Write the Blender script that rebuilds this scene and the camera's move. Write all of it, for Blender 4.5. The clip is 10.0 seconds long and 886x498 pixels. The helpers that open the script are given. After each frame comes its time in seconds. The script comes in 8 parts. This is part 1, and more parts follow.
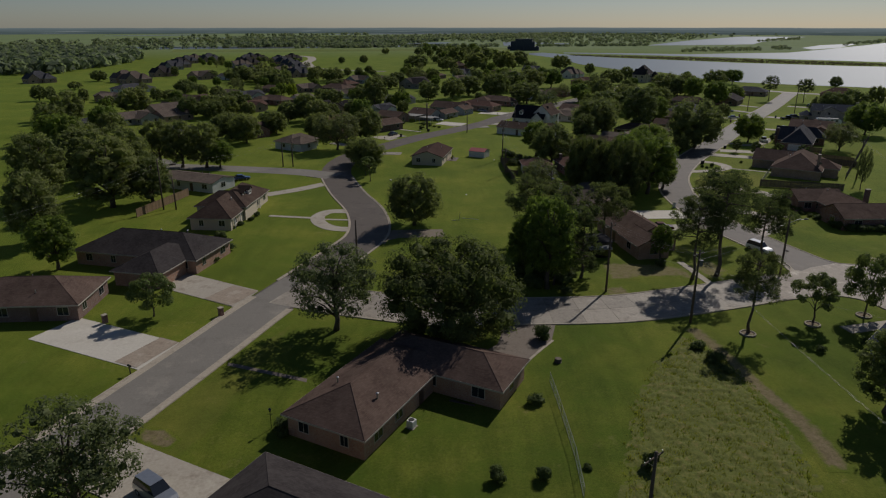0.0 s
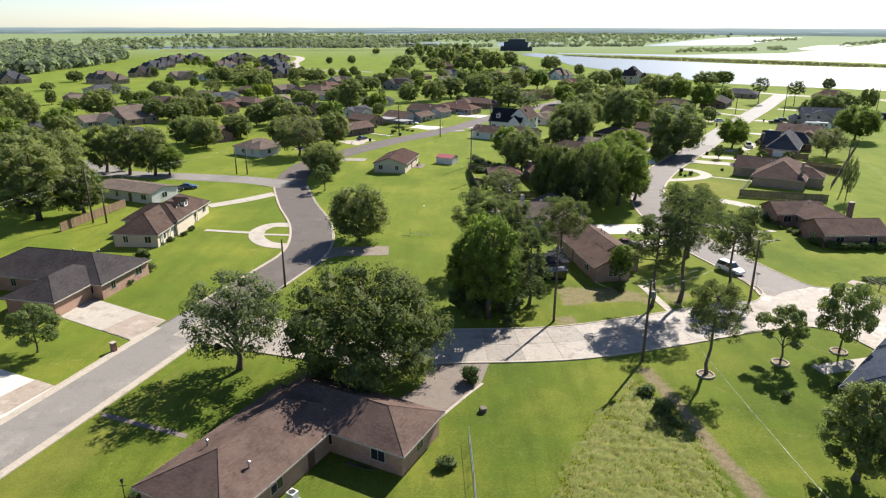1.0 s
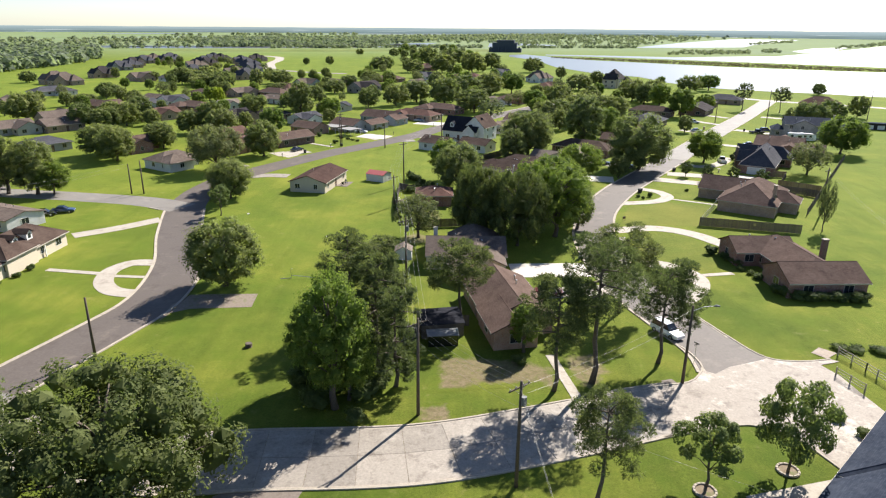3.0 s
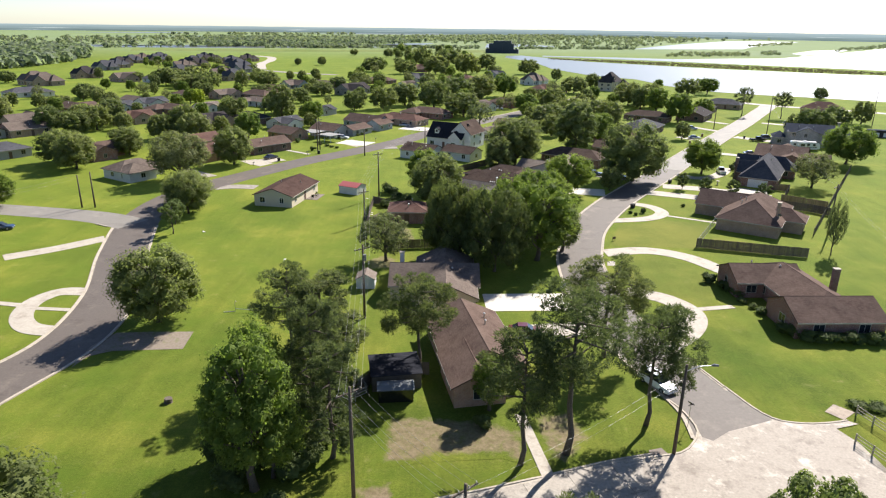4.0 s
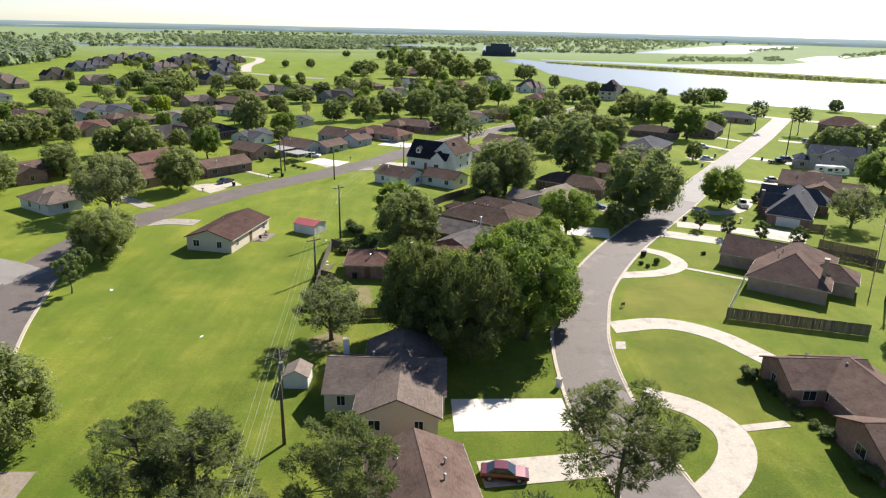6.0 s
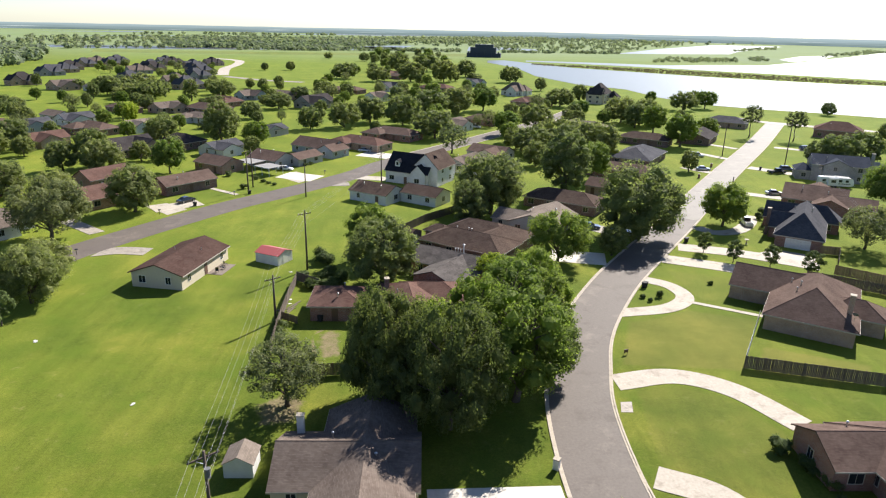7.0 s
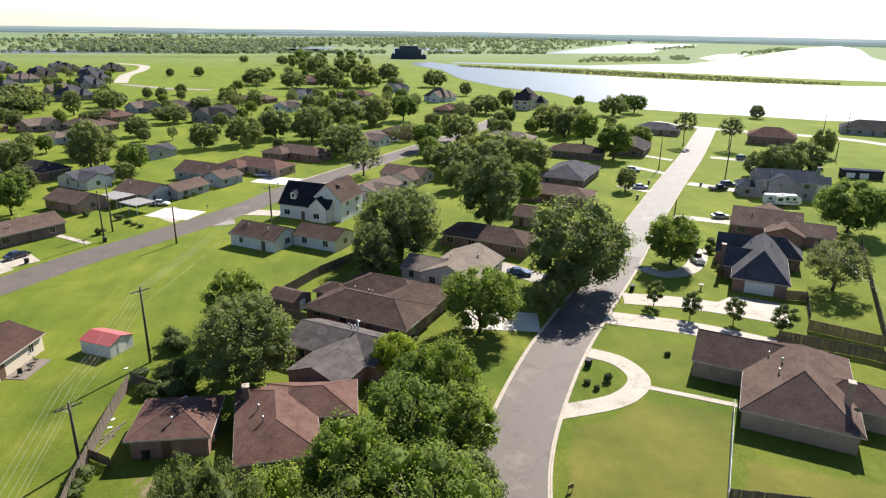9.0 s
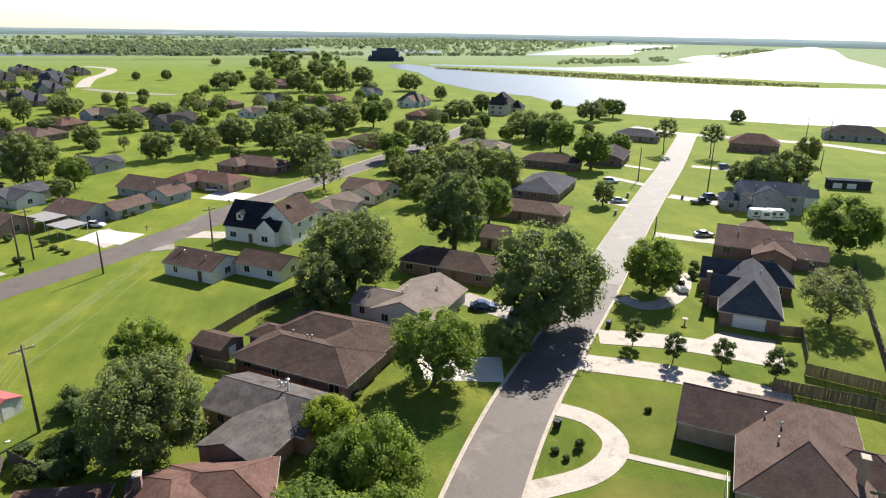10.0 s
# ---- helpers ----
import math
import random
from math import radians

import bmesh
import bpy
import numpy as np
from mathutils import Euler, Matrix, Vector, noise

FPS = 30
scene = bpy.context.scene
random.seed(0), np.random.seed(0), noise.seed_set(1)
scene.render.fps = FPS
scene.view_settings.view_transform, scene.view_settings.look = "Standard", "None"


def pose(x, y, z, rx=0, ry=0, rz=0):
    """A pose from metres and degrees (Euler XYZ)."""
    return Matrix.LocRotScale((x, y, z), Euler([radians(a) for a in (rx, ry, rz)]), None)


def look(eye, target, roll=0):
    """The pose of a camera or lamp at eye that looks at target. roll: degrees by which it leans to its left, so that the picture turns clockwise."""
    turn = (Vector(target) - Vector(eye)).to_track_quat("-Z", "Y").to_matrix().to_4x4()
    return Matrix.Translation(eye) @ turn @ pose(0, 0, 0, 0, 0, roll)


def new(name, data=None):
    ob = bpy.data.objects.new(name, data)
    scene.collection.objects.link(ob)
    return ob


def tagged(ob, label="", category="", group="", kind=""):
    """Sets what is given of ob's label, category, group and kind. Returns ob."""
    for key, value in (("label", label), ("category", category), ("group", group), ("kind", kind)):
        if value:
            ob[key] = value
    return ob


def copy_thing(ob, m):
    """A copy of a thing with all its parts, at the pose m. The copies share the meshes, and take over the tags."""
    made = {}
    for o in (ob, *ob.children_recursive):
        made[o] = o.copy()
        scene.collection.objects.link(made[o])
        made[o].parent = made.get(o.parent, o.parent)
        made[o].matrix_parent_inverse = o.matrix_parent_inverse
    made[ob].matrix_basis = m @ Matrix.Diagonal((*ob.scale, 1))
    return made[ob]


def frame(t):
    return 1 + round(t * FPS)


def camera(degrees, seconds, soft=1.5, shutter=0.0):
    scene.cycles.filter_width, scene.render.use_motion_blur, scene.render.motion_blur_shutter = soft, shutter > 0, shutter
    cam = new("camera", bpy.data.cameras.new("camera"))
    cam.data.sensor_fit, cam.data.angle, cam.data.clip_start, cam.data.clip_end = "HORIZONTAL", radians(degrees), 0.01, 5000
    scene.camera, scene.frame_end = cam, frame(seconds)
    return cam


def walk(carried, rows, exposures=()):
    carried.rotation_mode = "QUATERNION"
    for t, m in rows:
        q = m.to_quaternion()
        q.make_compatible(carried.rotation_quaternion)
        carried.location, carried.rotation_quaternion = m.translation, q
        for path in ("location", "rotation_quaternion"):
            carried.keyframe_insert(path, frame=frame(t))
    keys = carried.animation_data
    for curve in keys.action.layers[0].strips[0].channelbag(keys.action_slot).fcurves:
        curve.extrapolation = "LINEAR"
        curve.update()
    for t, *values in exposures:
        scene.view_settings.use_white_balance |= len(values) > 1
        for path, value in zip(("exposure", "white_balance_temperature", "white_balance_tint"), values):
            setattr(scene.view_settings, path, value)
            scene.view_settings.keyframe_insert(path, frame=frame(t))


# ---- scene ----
cam = camera(68.2, 10.0, soft=1.2)
PATH = [
    (0, (-0.051, -0.126, 39.921), (-0.057, 1.766, 39.271), 0.1),
    (0.5, (4.821, 5.543, 39.854), (4.818, 7.434, 39.205), 0.2),
    (1, (9.731, 11.212, 39.778), (9.73, 13.104, 39.128), 0.2),
    (1.5, (14.696, 16.953, 39.735), (14.697, 18.845, 39.086), 0.3),
    (2, (19.66, 22.766, 39.664), (19.663, 24.657, 39.015), 0.3),
    (2.5, (24.108, 28.74, 39.658), (24.112, 30.632, 39.009), 0.4),
    (4, (32.764, 47.838, 39.977), (32.774, 49.73, 39.329), 0.8),
    (4.5, (34.451, 54.594, 40.275), (34.463, 56.486, 39.626), 1.0),
    (5, (35.784, 61.524, 40.657), (35.796, 63.416, 40.009), 1.3),
    (5.5, (36.787, 68.545, 41.097), (36.801, 70.437, 40.45), 1.4),
    (7, (38.928, 90.271, 42.657), (38.988, 92.163, 42.012), 1.3),
    (7.5, (40.069, 97.503, 43.077), (40.171, 99.394, 42.433), 1.2),
    (8, (41.791, 104.605, 43.484), (41.944, 106.493, 42.84), 1.1),
    (8.5, (43.983, 111.518, 43.932), (44.188, 113.4, 43.289), 1.1),
    (9, (46.635, 118.271, 44.244), (46.889, 120.148, 43.602), 1.0),
    (9.5, (49.705, 124.917, 44.674), (50.005, 126.788, 44.034), 1.0),
    (10, (53.039, 131.497, 44.98), (53.345, 133.367, 44.342), 1.0),
]
FADE = [(0.0, -2.15), (0.3, -1.4), (0.6, -0.75), (0.9, -0.2), (1.2, 0.0), (10.0, 0.0)]
EXPOSURE = 1.27
walk(cam, [(t, look(eye, target, roll)) for t, eye, target, roll in PATH], [(t, EXPOSURE + s) for t, s in FADE])

# ---- sky and sun ----
SUN_AZIMUTH, SUN_HEIGHT = 34.0, 38.5
world = bpy.data.worlds.new("daylight")
scene.world = world
world.use_nodes = True
nt = world.node_tree
sky = nt.nodes.new("ShaderNodeTexSky")
sky.sky_type, sky.sun_disc = "NISHITA", False
sky.sun_elevation, sky.sun_rotation = radians(SUN_HEIGHT), radians(SUN_AZIMUTH)
sky.air_density, sky.dust_density, sky.ozone_density = 0.8, 0.25, 1.0
humid = nt.nodes.new("ShaderNodeMix")
humid.data_type, humid.blend_type = "RGBA", "MULTIPLY"
humid.inputs["Factor"].default_value = 1.0
humid.inputs["B"].default_value = (0.94, 0.98, 1.1, 1)
nt.links.new(sky.outputs[0], humid.inputs["A"])
nt.links.new(humid.outputs["Result"], nt.nodes["Background"].inputs[0])
nt.nodes["Background"].inputs[1].default_value = 0.062
sun = new("sun", bpy.data.lights.new("sun", "SUN"))
sun.data.energy, sun.data.angle, sun.data.color = 5.0, radians(0.55), (1.0, 0.945, 0.885)
to_sun = Vector((math.sin(radians(SUN_AZIMUTH)) * math.cos(radians(SUN_HEIGHT)), math.cos(radians(SUN_AZIMUTH)) * math.cos(radians(SUN_HEIGHT)), math.sin(radians(SUN_HEIGHT))))
sun.matrix_world = look(to_sun * 300, (0, 0, 0))


# ---- materials ----
def shader(name, rough=0.9, metal=0.0, spec=0.3):
    m = bpy.data.materials.new(name)
    m.use_nodes = True
    b = m.node_tree.nodes["Principled BSDF"]
    b.inputs["Roughness"].default_value, b.inputs["Metallic"].default_value = rough, metal
    b.inputs["Specular IOR Level"].default_value = spec
    return m, m.node_tree, b


def node(t, kind, **inputs):
    n = t.nodes.new(kind)
    for k, v in inputs.items():
        n.inputs[k.replace("_", " ")].default_value = v
    return n


def noise_at(t, coord, scale, detail=4.0, rough=0.6, stretch=None):
    n = node(t, "ShaderNodeTexNoise", Scale=scale, Detail=detail, Roughness=rough)
    if stretch:
        mp = node(t, "ShaderNodeMapping")
        mp.inputs["Scale"].default_value = stretch
        t.links.new(coord, mp.inputs["Vector"])
        coord = mp.outputs[0]
    t.links.new(coord, n.inputs["Vector"])
    return n.outputs["Fac"]


def ramp(t, fac, stops):
    r = t.nodes.new("ShaderNodeValToRGB")
    while len(r.color_ramp.elements) < len(stops):
        r.color_ramp.elements.new(0.5)
    for e, (p, c) in zip(r.color_ramp.elements, stops):
        e.position, e.color = p, (*c, 1)
    t.links.new(fac, r.inputs["Fac"])
    return r.outputs["Color"]


def mix(t, fac, a, b, mode="MIX"):
    n = t.nodes.new("ShaderNodeMix")
    n.data_type, n.blend_type = "RGBA", mode
    for sock, v in ((n.inputs["Factor"], fac), (n.inputs["A"], a), (n.inputs["B"], b)):
        if isinstance(v, (int, float)):
            sock.default_value = v
        elif isinstance(v, tuple):
            sock.default_value = (*v, 1)
        else:
            t.links.new(v, sock)
    return n.outputs["Result"]


def bump(t, b, height, strength=0.3, distance=0.02):
    n = node(t, "ShaderNodeBump", Strength=strength, Distance=distance)
    t.links.new(height, n.inputs["Height"])
    t.links.new(n.outputs[0], b.inputs["Normal"])


def coords(t):
    return t.nodes.new("ShaderNodeTexCoord").outputs["Object"]


def mottled(name, dark, light, big=0.15, fine=6.0, rough=0.9, stain=None, amount=0.5, bumpy=0.25, metal=0.0, per_piece=0.0, pale=None, spec=0.3):
    """Two scales of variation between two colours, with stains of a third."""
    m, t, b = shader(name, rough, metal, spec)
    co = coords(t)
    f = noise_at(t, co, fine, 5)
    g = noise_at(t, co, big, 4)
    c = ramp(t, f, [(0.3, dark), (0.72, light)])
    tone = tuple(0.62 * a + 0.38 * z for a, z in zip(dark, light))
    c = mix(t, ramp(t, g, [(0.36, (0, 0, 0)), (0.66, (1, 1, 1))]), c, mix(t, 0.5, c, tone))
    if stain:
        s = noise_at(t, co, big * 2.7, 6, 0.7)
        k = ramp(t, s, [(0.52, (0, 0, 0)), (0.68, (amount, amount, amount))])
        c = mix(t, k, c, stain)
    if pale:
        s = noise_at(t, co, big * 1.3, 7, 0.75)
        c = mix(t, ramp(t, s, [(0.54, (0, 0, 0)), (0.7, (0.75, 0.75, 0.75))]), c, pale)
        grit = noise_at(t, co, 30.0, 2, 0.6)
        c = mix(t, 0.2, c, ramp(t, grit, [(0.3, (0.75, 0.75, 0.75)), (0.7, (1.2, 1.2, 1.2))]), "MULTIPLY")
    if per_piece:
        info = t.nodes.new("ShaderNodeObjectInfo").outputs["Random"]
        c = mix(t, 1.0, c, ramp(t, info, [(0, (1 - per_piece,) * 3), (1, (1 + per_piece * 0.3,) * 3)]), "MULTIPLY")
    t.links.new(c, b.inputs["Base Color"])
    bump(t, b, f, bumpy, 0.03)
    return m


def lawn(name="lawn", dry=0.0, earth=None):
    m, t, b = shader(name, 0.95, spec=0.08)
    b.inputs["Sheen Weight"].default_value, b.inputs["Sheen Roughness"].default_value = 0.4, 0.42
    b.inputs["Sheen Tint"].default_value = (0.72, 0.85, 0.1, 1)
    co = coords(t)
    far = noise_at(t, co, 0.012, 3)
    mid = noise_at(t, co, 0.09, 5, 0.65)
    fine = noise_at(t, co, 1.3, 6, 0.75)
    blades = noise_at(t, co, 9.0, 3, 0.8)
    mow = noise_at(t, co, 0.5, 3, 0.6, (1.0, 0.12, 1.0))
    c = ramp(t, mid, [(0.3, (0.05, 0.076, 0.01)), (0.5, (0.077, 0.1, 0.014)), (0.72, (0.122, 0.13, 0.024))])
    c = mix(t, ramp(t, far, [(0.42, (0, 0, 0)), (0.62, (0.5, 0.5, 0.5))]), c, (0.096, 0.118, 0.019))
    c = mix(t, ramp(t, fine, [(0.52, (0, 0, 0)), (0.74, (0.75, 0.75, 0.75))]), c, (0.13, 0.135, 0.035))
    tuft = noise_at(t, co, 3.2, 5, 0.8)
    c = mix(t, 0.85, c, ramp(t, tuft, [(0.3, (0.56, 0.62, 0.56)), (0.7, (1.42, 1.36, 1.36))]), "MULTIPLY")
    c = mix(t, 0.8, c, ramp(t, blades, [(0.25, (0.5, 0.5, 0.48)), (0.75, (1.42, 1.42, 1.35))]), "MULTIPLY")
    c = mix(t, 0.6, c, ramp(t, mow, [(0.35, (0.74, 0.78, 0.74)), (0.65, (1.22, 1.2, 1.22))]), "MULTIPLY")
    clover = noise_at(t, co, 0.16, 7, 0.7)
    c = mix(t, ramp(t, clover, [(0.5, (0, 0, 0)), (0.62, (0.6, 0.6, 0.6))]), c, (0.064, 0.1, 0.011))
    bare = noise_at(t, co, 0.33, 6, 0.75)
    c = mix(t, ramp(t, bare, [(0.6, (0, 0, 0)), (0.73, (0.7, 0.7, 0.7))]), c, (0.19, 0.165, 0.065))
    blend = None
    if dry or earth:
        edge = t.nodes.new("ShaderNodeAttribute")
        edge.attribute_name = "spread"
        rag = noise_at(t, co, 0.9, 7, 0.72)
        total = t.nodes.new("ShaderNodeMath")
        t.links.new(edge.outputs["Fac"], total.inputs[0])
        t.links.new(rag, total.inputs[1])
        blend = total.outputs[0]
    if dry:
        c = mix(t, ramp(t, blend, [(0.5, (0, 0, 0)), (0.95, (dry, dry, dry))]), c, ramp(t, mid, [(0.3, (0.088, 0.082, 0.022)), (0.7, (0.13, 0.115, 0.034))]))
    shade = noise_at(t, co, 0.045, 4, 0.6)
    c = mix(t, 0.9, c, ramp(t, shade, [(0.35, (0.66, 0.78, 0.72)), (0.65, (1.26, 1.16, 1.1))]), "MULTIPLY")
    if earth:
        soil = ramp(t, fine, [(0.3, earth[0]), (0.7, earth[1])])
        soil = mix(t, 0.7, soil, ramp(t, tuft, [(0.3, (0.7, 0.7, 0.7)), (0.7, (1.2, 1.2, 1.2))]), "MULTIPLY")
        c = mix(t, ramp(t, blend, [(0.7, (0, 0, 0)), (0.98, (0.95, 0.95, 0.95))]), c, soil)
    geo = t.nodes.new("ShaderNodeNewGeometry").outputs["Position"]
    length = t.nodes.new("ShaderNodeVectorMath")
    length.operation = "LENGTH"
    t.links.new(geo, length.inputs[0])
    # far marsh tones, greyed towards blue so the colour holds distance haze
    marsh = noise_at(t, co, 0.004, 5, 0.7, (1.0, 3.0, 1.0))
    hazy_marsh = ramp(t, marsh, [(0.38, (0.09, 0.12, 0.085)), (0.5, (0.135, 0.155, 0.11)), (0.62, (0.12, 0.145, 0.125))])
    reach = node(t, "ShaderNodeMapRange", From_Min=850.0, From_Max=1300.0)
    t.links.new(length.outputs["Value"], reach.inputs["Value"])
    c = mix(t, reach.outputs[0], c, hazy_marsh)
    t.links.new(c, b.inputs["Base Color"])
    bump(t, b, blades, 0.6, 0.05)
    return m


def shingles(name, dark, light, stain):
    m, t, b = shader(name, 0.95, spec=0.03)
    co = coords(t)
    sep = t.nodes.new("ShaderNodeSeparateXYZ")
    t.links.new(co, sep.inputs[0])
    add = t.nodes.new("ShaderNodeMath")
    t.links.new(sep.outputs[0], add.inputs[0])
    t.links.new(sep.outputs[1], add.inputs[1])
    up = t.nodes.new("ShaderNodeMath")
    up.operation = "MULTIPLY"
    up.inputs[1].default_value = 2.4
    t.links.new(sep.outputs[2], up.inputs[0])
    vec = t.nodes.new("ShaderNodeCombineXYZ")
    t.links.new(add.outputs[0], vec.inputs[0])
    t.links.new(up.outputs[0], vec.inputs[1])
    br = node(t, "ShaderNodeTexBrick", Scale=1.0, Mortar_Size=0.012, Brick_Width=0.42, Row_Height=0.17, Bias=0.0)
    br.inputs["Color1"].default_value, br.inputs["Color2"].default_value = (*dark, 1), (*light, 1)
    br.inputs["Mortar"].default_value = (*(0.86 * v for v in dark), 1)
    t.links.new(vec.outputs[0], br.inputs["Vector"])
    s = noise_at(t, co, 0.55, 6, 0.65)
    c = mix(t, ramp(t, s, [(0.4, (0, 0, 0)), (0.7, (0.7, 0.7, 0.7))]), br.outputs["Color"], stain)
    patch = noise_at(t, co, 0.28, 6, 0.65)
    c = mix(t, 0.85, c, ramp(t, patch, [(0.34, (0.74, 0.74, 0.75)), (0.66, (1.16, 1.15, 1.13))]), "MULTIPLY")
    streak = noise_at(t, co, 2.2, 4, 0.7, (1.0, 1.0, 0.25))
    c = mix(t, 0.7, c, ramp(t, streak, [(0.3, (0.8, 0.8, 0.8)), (0.7, (1.15, 1.15, 1.15))]), "MULTIPLY")
    t.links.new(c, b.inputs["Base Color"])
    bump(t, b, br.outputs["Color"], 0.4, 0.02)
    return m


def bricks(name, a, c2, mortar):
    m, t, b = shader(name, 0.9)
    co = coords(t)
    sep = t.nodes.new("ShaderNodeSeparateXYZ")
    t.links.new(co, sep.inputs[0])
    add = t.nodes.new("ShaderNodeMath")
    t.links.new(sep.outputs[0], add.inputs[0])
    t.links.new(sep.outputs[1], add.inputs[1])
    vec = t.nodes.new("ShaderNodeCombineXYZ")
    t.links.new(add.outputs[0], vec.inputs[0])
    t.links.new(sep.outputs[2], vec.inputs[1])
    br = node(t, "ShaderNodeTexBrick", Scale=1.0, Mortar_Size=0.008, Brick_Width=0.21, Row_Height=0.075)
    br.inputs["Color1"].default_value, br.inputs["Color2"].default_value = (*a, 1), (*c2, 1)
    br.inputs["Mortar"].default_value = (*mortar, 1)
    t.links.new(vec.outputs[0], br.inputs["Vector"])
    s = noise_at(t, co, 0.8, 5)
    c = mix(t, 0.8, br.outputs["Color"], ramp(t, s, [(0.3, (0.78, 0.78, 0.78)), (0.7, (1.18, 1.18, 1.18))]), "MULTIPLY")
    t.links.new(c, b.inputs["Base Color"])
    bump(t, b, br.outputs["Color"], 0.3, 0.01)
    return m


def siding(name, colour, row=0.2):
    m, t, b = shader(name, 0.6)
    co = coords(t)
    w = node(t, "ShaderNodeTexWave", Scale=0.5 / row, Distortion=0.0)
    w.bands_direction, w.wave_profile = "Z", "SAW"
    t.links.new(co, w.inputs["Vector"])
    s = noise_at(t, co, 0.9, 5)
    c = mix(t, 1.0, colour, ramp(t, s, [(0.3, (0.86, 0.86, 0.84)), (0.7, (1.0, 1.0, 1.0))]), "MULTIPLY")
    c = mix(t, 0.5, c, ramp(t, w.outputs["Fac"], [(0.0, (0.7, 0.7, 0.7)), (0.14, (1, 1, 1))]), "MULTIPLY")
    t.links.new(c, b.inputs["Base Color"])
    bump(t, b, w.outputs["Fac"], 0.4, 0.02)
    return m


def leaves(name, dark, light, through_light=0.35):
    m, t, b = shader(name, 0.75, spec=0.12)
    rnd = t.nodes.new("ShaderNodeNewGeometry").outputs["Random Per Island"]
    info = t.nodes.new("ShaderNodeObjectInfo").outputs["Random"]
    co = coords(t)
    g = noise_at(t, co, 0.55, 4)
    blend = [tuple(p + k * (q - p) for p, q in zip(dark, light)) for k in (0.34, 0.6, 0.88)]
    c = ramp(t, rnd, [(0.0, blend[0]), (0.6, blend[1]), (1.0, blend[2])])
    c = mix(t, 0.9, c, ramp(t, g, [(0.3, (0.62, 0.68, 0.64)), (0.7, (1.32, 1.26, 1.15))]), "MULTIPLY")
    c = mix(t, 0.8, c, ramp(t, info, [(0.0, (0.78, 0.84, 0.8)), (1.0, (1.2, 1.14, 1.0))]), "MULTIPLY")
    t.links.new(c, b.inputs["Base Color"])
    tr = t.nodes.new("ShaderNodeBsdfTranslucent")
    t.links.new(mix(t, 1.0, c, (1.5, 1.6, 1.0), "MULTIPLY"), tr.inputs["Color"])
    ms = t.nodes.new("ShaderNodeMixShader")
    ms.inputs[0].default_value = through_light
    t.links.new(b.outputs[0], ms.inputs[1])
    t.links.new(tr.outputs[0], ms.inputs[2])
    t.links.new(ms.outputs[0], t.nodes["Material Output"].inputs["Surface"])
    return m


def plain(name, colour, rough=0.5, metal=0.0, spec=0.5, coat=0.0):
    m, t, b = shader(name, rough, metal, spec)
    co = coords(t)
    f = noise_at(t, co, 3.0, 4)
    t.links.new(mix(t, 1.0, colour, ramp(t, f, [(0.3, (0.9, 0.9, 0.9)), (0.7, (1.06, 1.06, 1.06))]), "MULTIPLY"), b.inputs["Base Color"])
    b.inputs["Coat Weight"].default_value = coat
    return m


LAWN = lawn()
LAWN_DRY = lawn("dry_lawn", 0.6)
LAWN_WORN = lawn("worn_lawn", 0.3)
ASPHALT = mottled("asphalt", (0.1, 0.084, 0.071), (0.132, 0.111, 0.095), 0.12, 3.0, 0.66, (0.074, 0.06, 0.05), 0.6, pale=(0.19, 0.158, 0.128), spec=0.14)
ASPHALT_PALE = mottled("pale_asphalt", (0.172, 0.157, 0.136), (0.225, 0.207, 0.18), 0.12, 5.0, 0.75, (0.125, 0.112, 0.096), 0.5, pale=(0.29, 0.262, 0.22), spec=0.2)
CONCRETE = mottled("street_concrete", (0.225, 0.195, 0.158), (0.34, 0.3, 0.248), 0.22, 4.0, 0.7, (0.14, 0.115, 0.09), 0.8, pale=(0.43, 0.385, 0.32), per_piece=0.2)
CONCRETE_WHITE = mottled("driveway_concrete", (0.31, 0.275, 0.222), (0.42, 0.375, 0.31), 0.2, 3.0, 0.85, (0.215, 0.175, 0.135), 0.75, pale=(0.47, 0.425, 0.355))
CONCRETE_NEW = mottled("clean_driveway_concrete", (0.46, 0.425, 0.36), (0.56, 0.52, 0.45), 0.15, 3.0, 0.85, (0.38, 0.335, 0.27), 0.5, pale=(0.6, 0.56, 0.49))
KERB = mottled("kerb_concrete", (0.31, 0.265, 0.205), (0.43, 0.375, 0.3), 0.3, 4.0, 0.88, (0.22, 0.19, 0.15), 0.7)
EARTH = lawn("bare_earth_in_grass", 0.0, ((0.1, 0.072, 0.046), (0.22, 0.168, 0.115)))
DIRT = mottled("bare_earth", (0.13, 0.095, 0.06), (0.25, 0.195, 0.135), 0.35, 3.0, 0.95, (0.08, 0.12, 0.02), 0.9, 0.5)
# brown of stained drives; on one lawn path it paints shade instead
DRIVE_BROWN = mottled("stained_and_shaded_drive", (0.135, 0.108, 0.086), (0.205, 0.17, 0.138), 0.3, 4.0, 0.85, (0.11, 0.085, 0.066), 0.7)
APRON_CONCRETE = mottled("stained_apron_concrete", (0.25, 0.2, 0.152), (0.36, 0.295, 0.23), 0.25, 3.0, 0.85, (0.2, 0.152, 0.11), 0.8, pale=(0.46, 0.41, 0.34))
APRON_WORN = mottled("worn_sandy_concrete", (0.22, 0.185, 0.148), (0.345, 0.3, 0.245), 0.16, 4.0, 0.75, (0.155, 0.122, 0.095), 0.85, pale=(0.66, 0.6, 0.5))
DIRT_PALE = mottled("worn_concrete", (0.15, 0.12, 0.09), (0.25, 0.205, 0.16), 0.3, 3.0, 0.92, (0.12, 0.14, 0.04), 0.8)
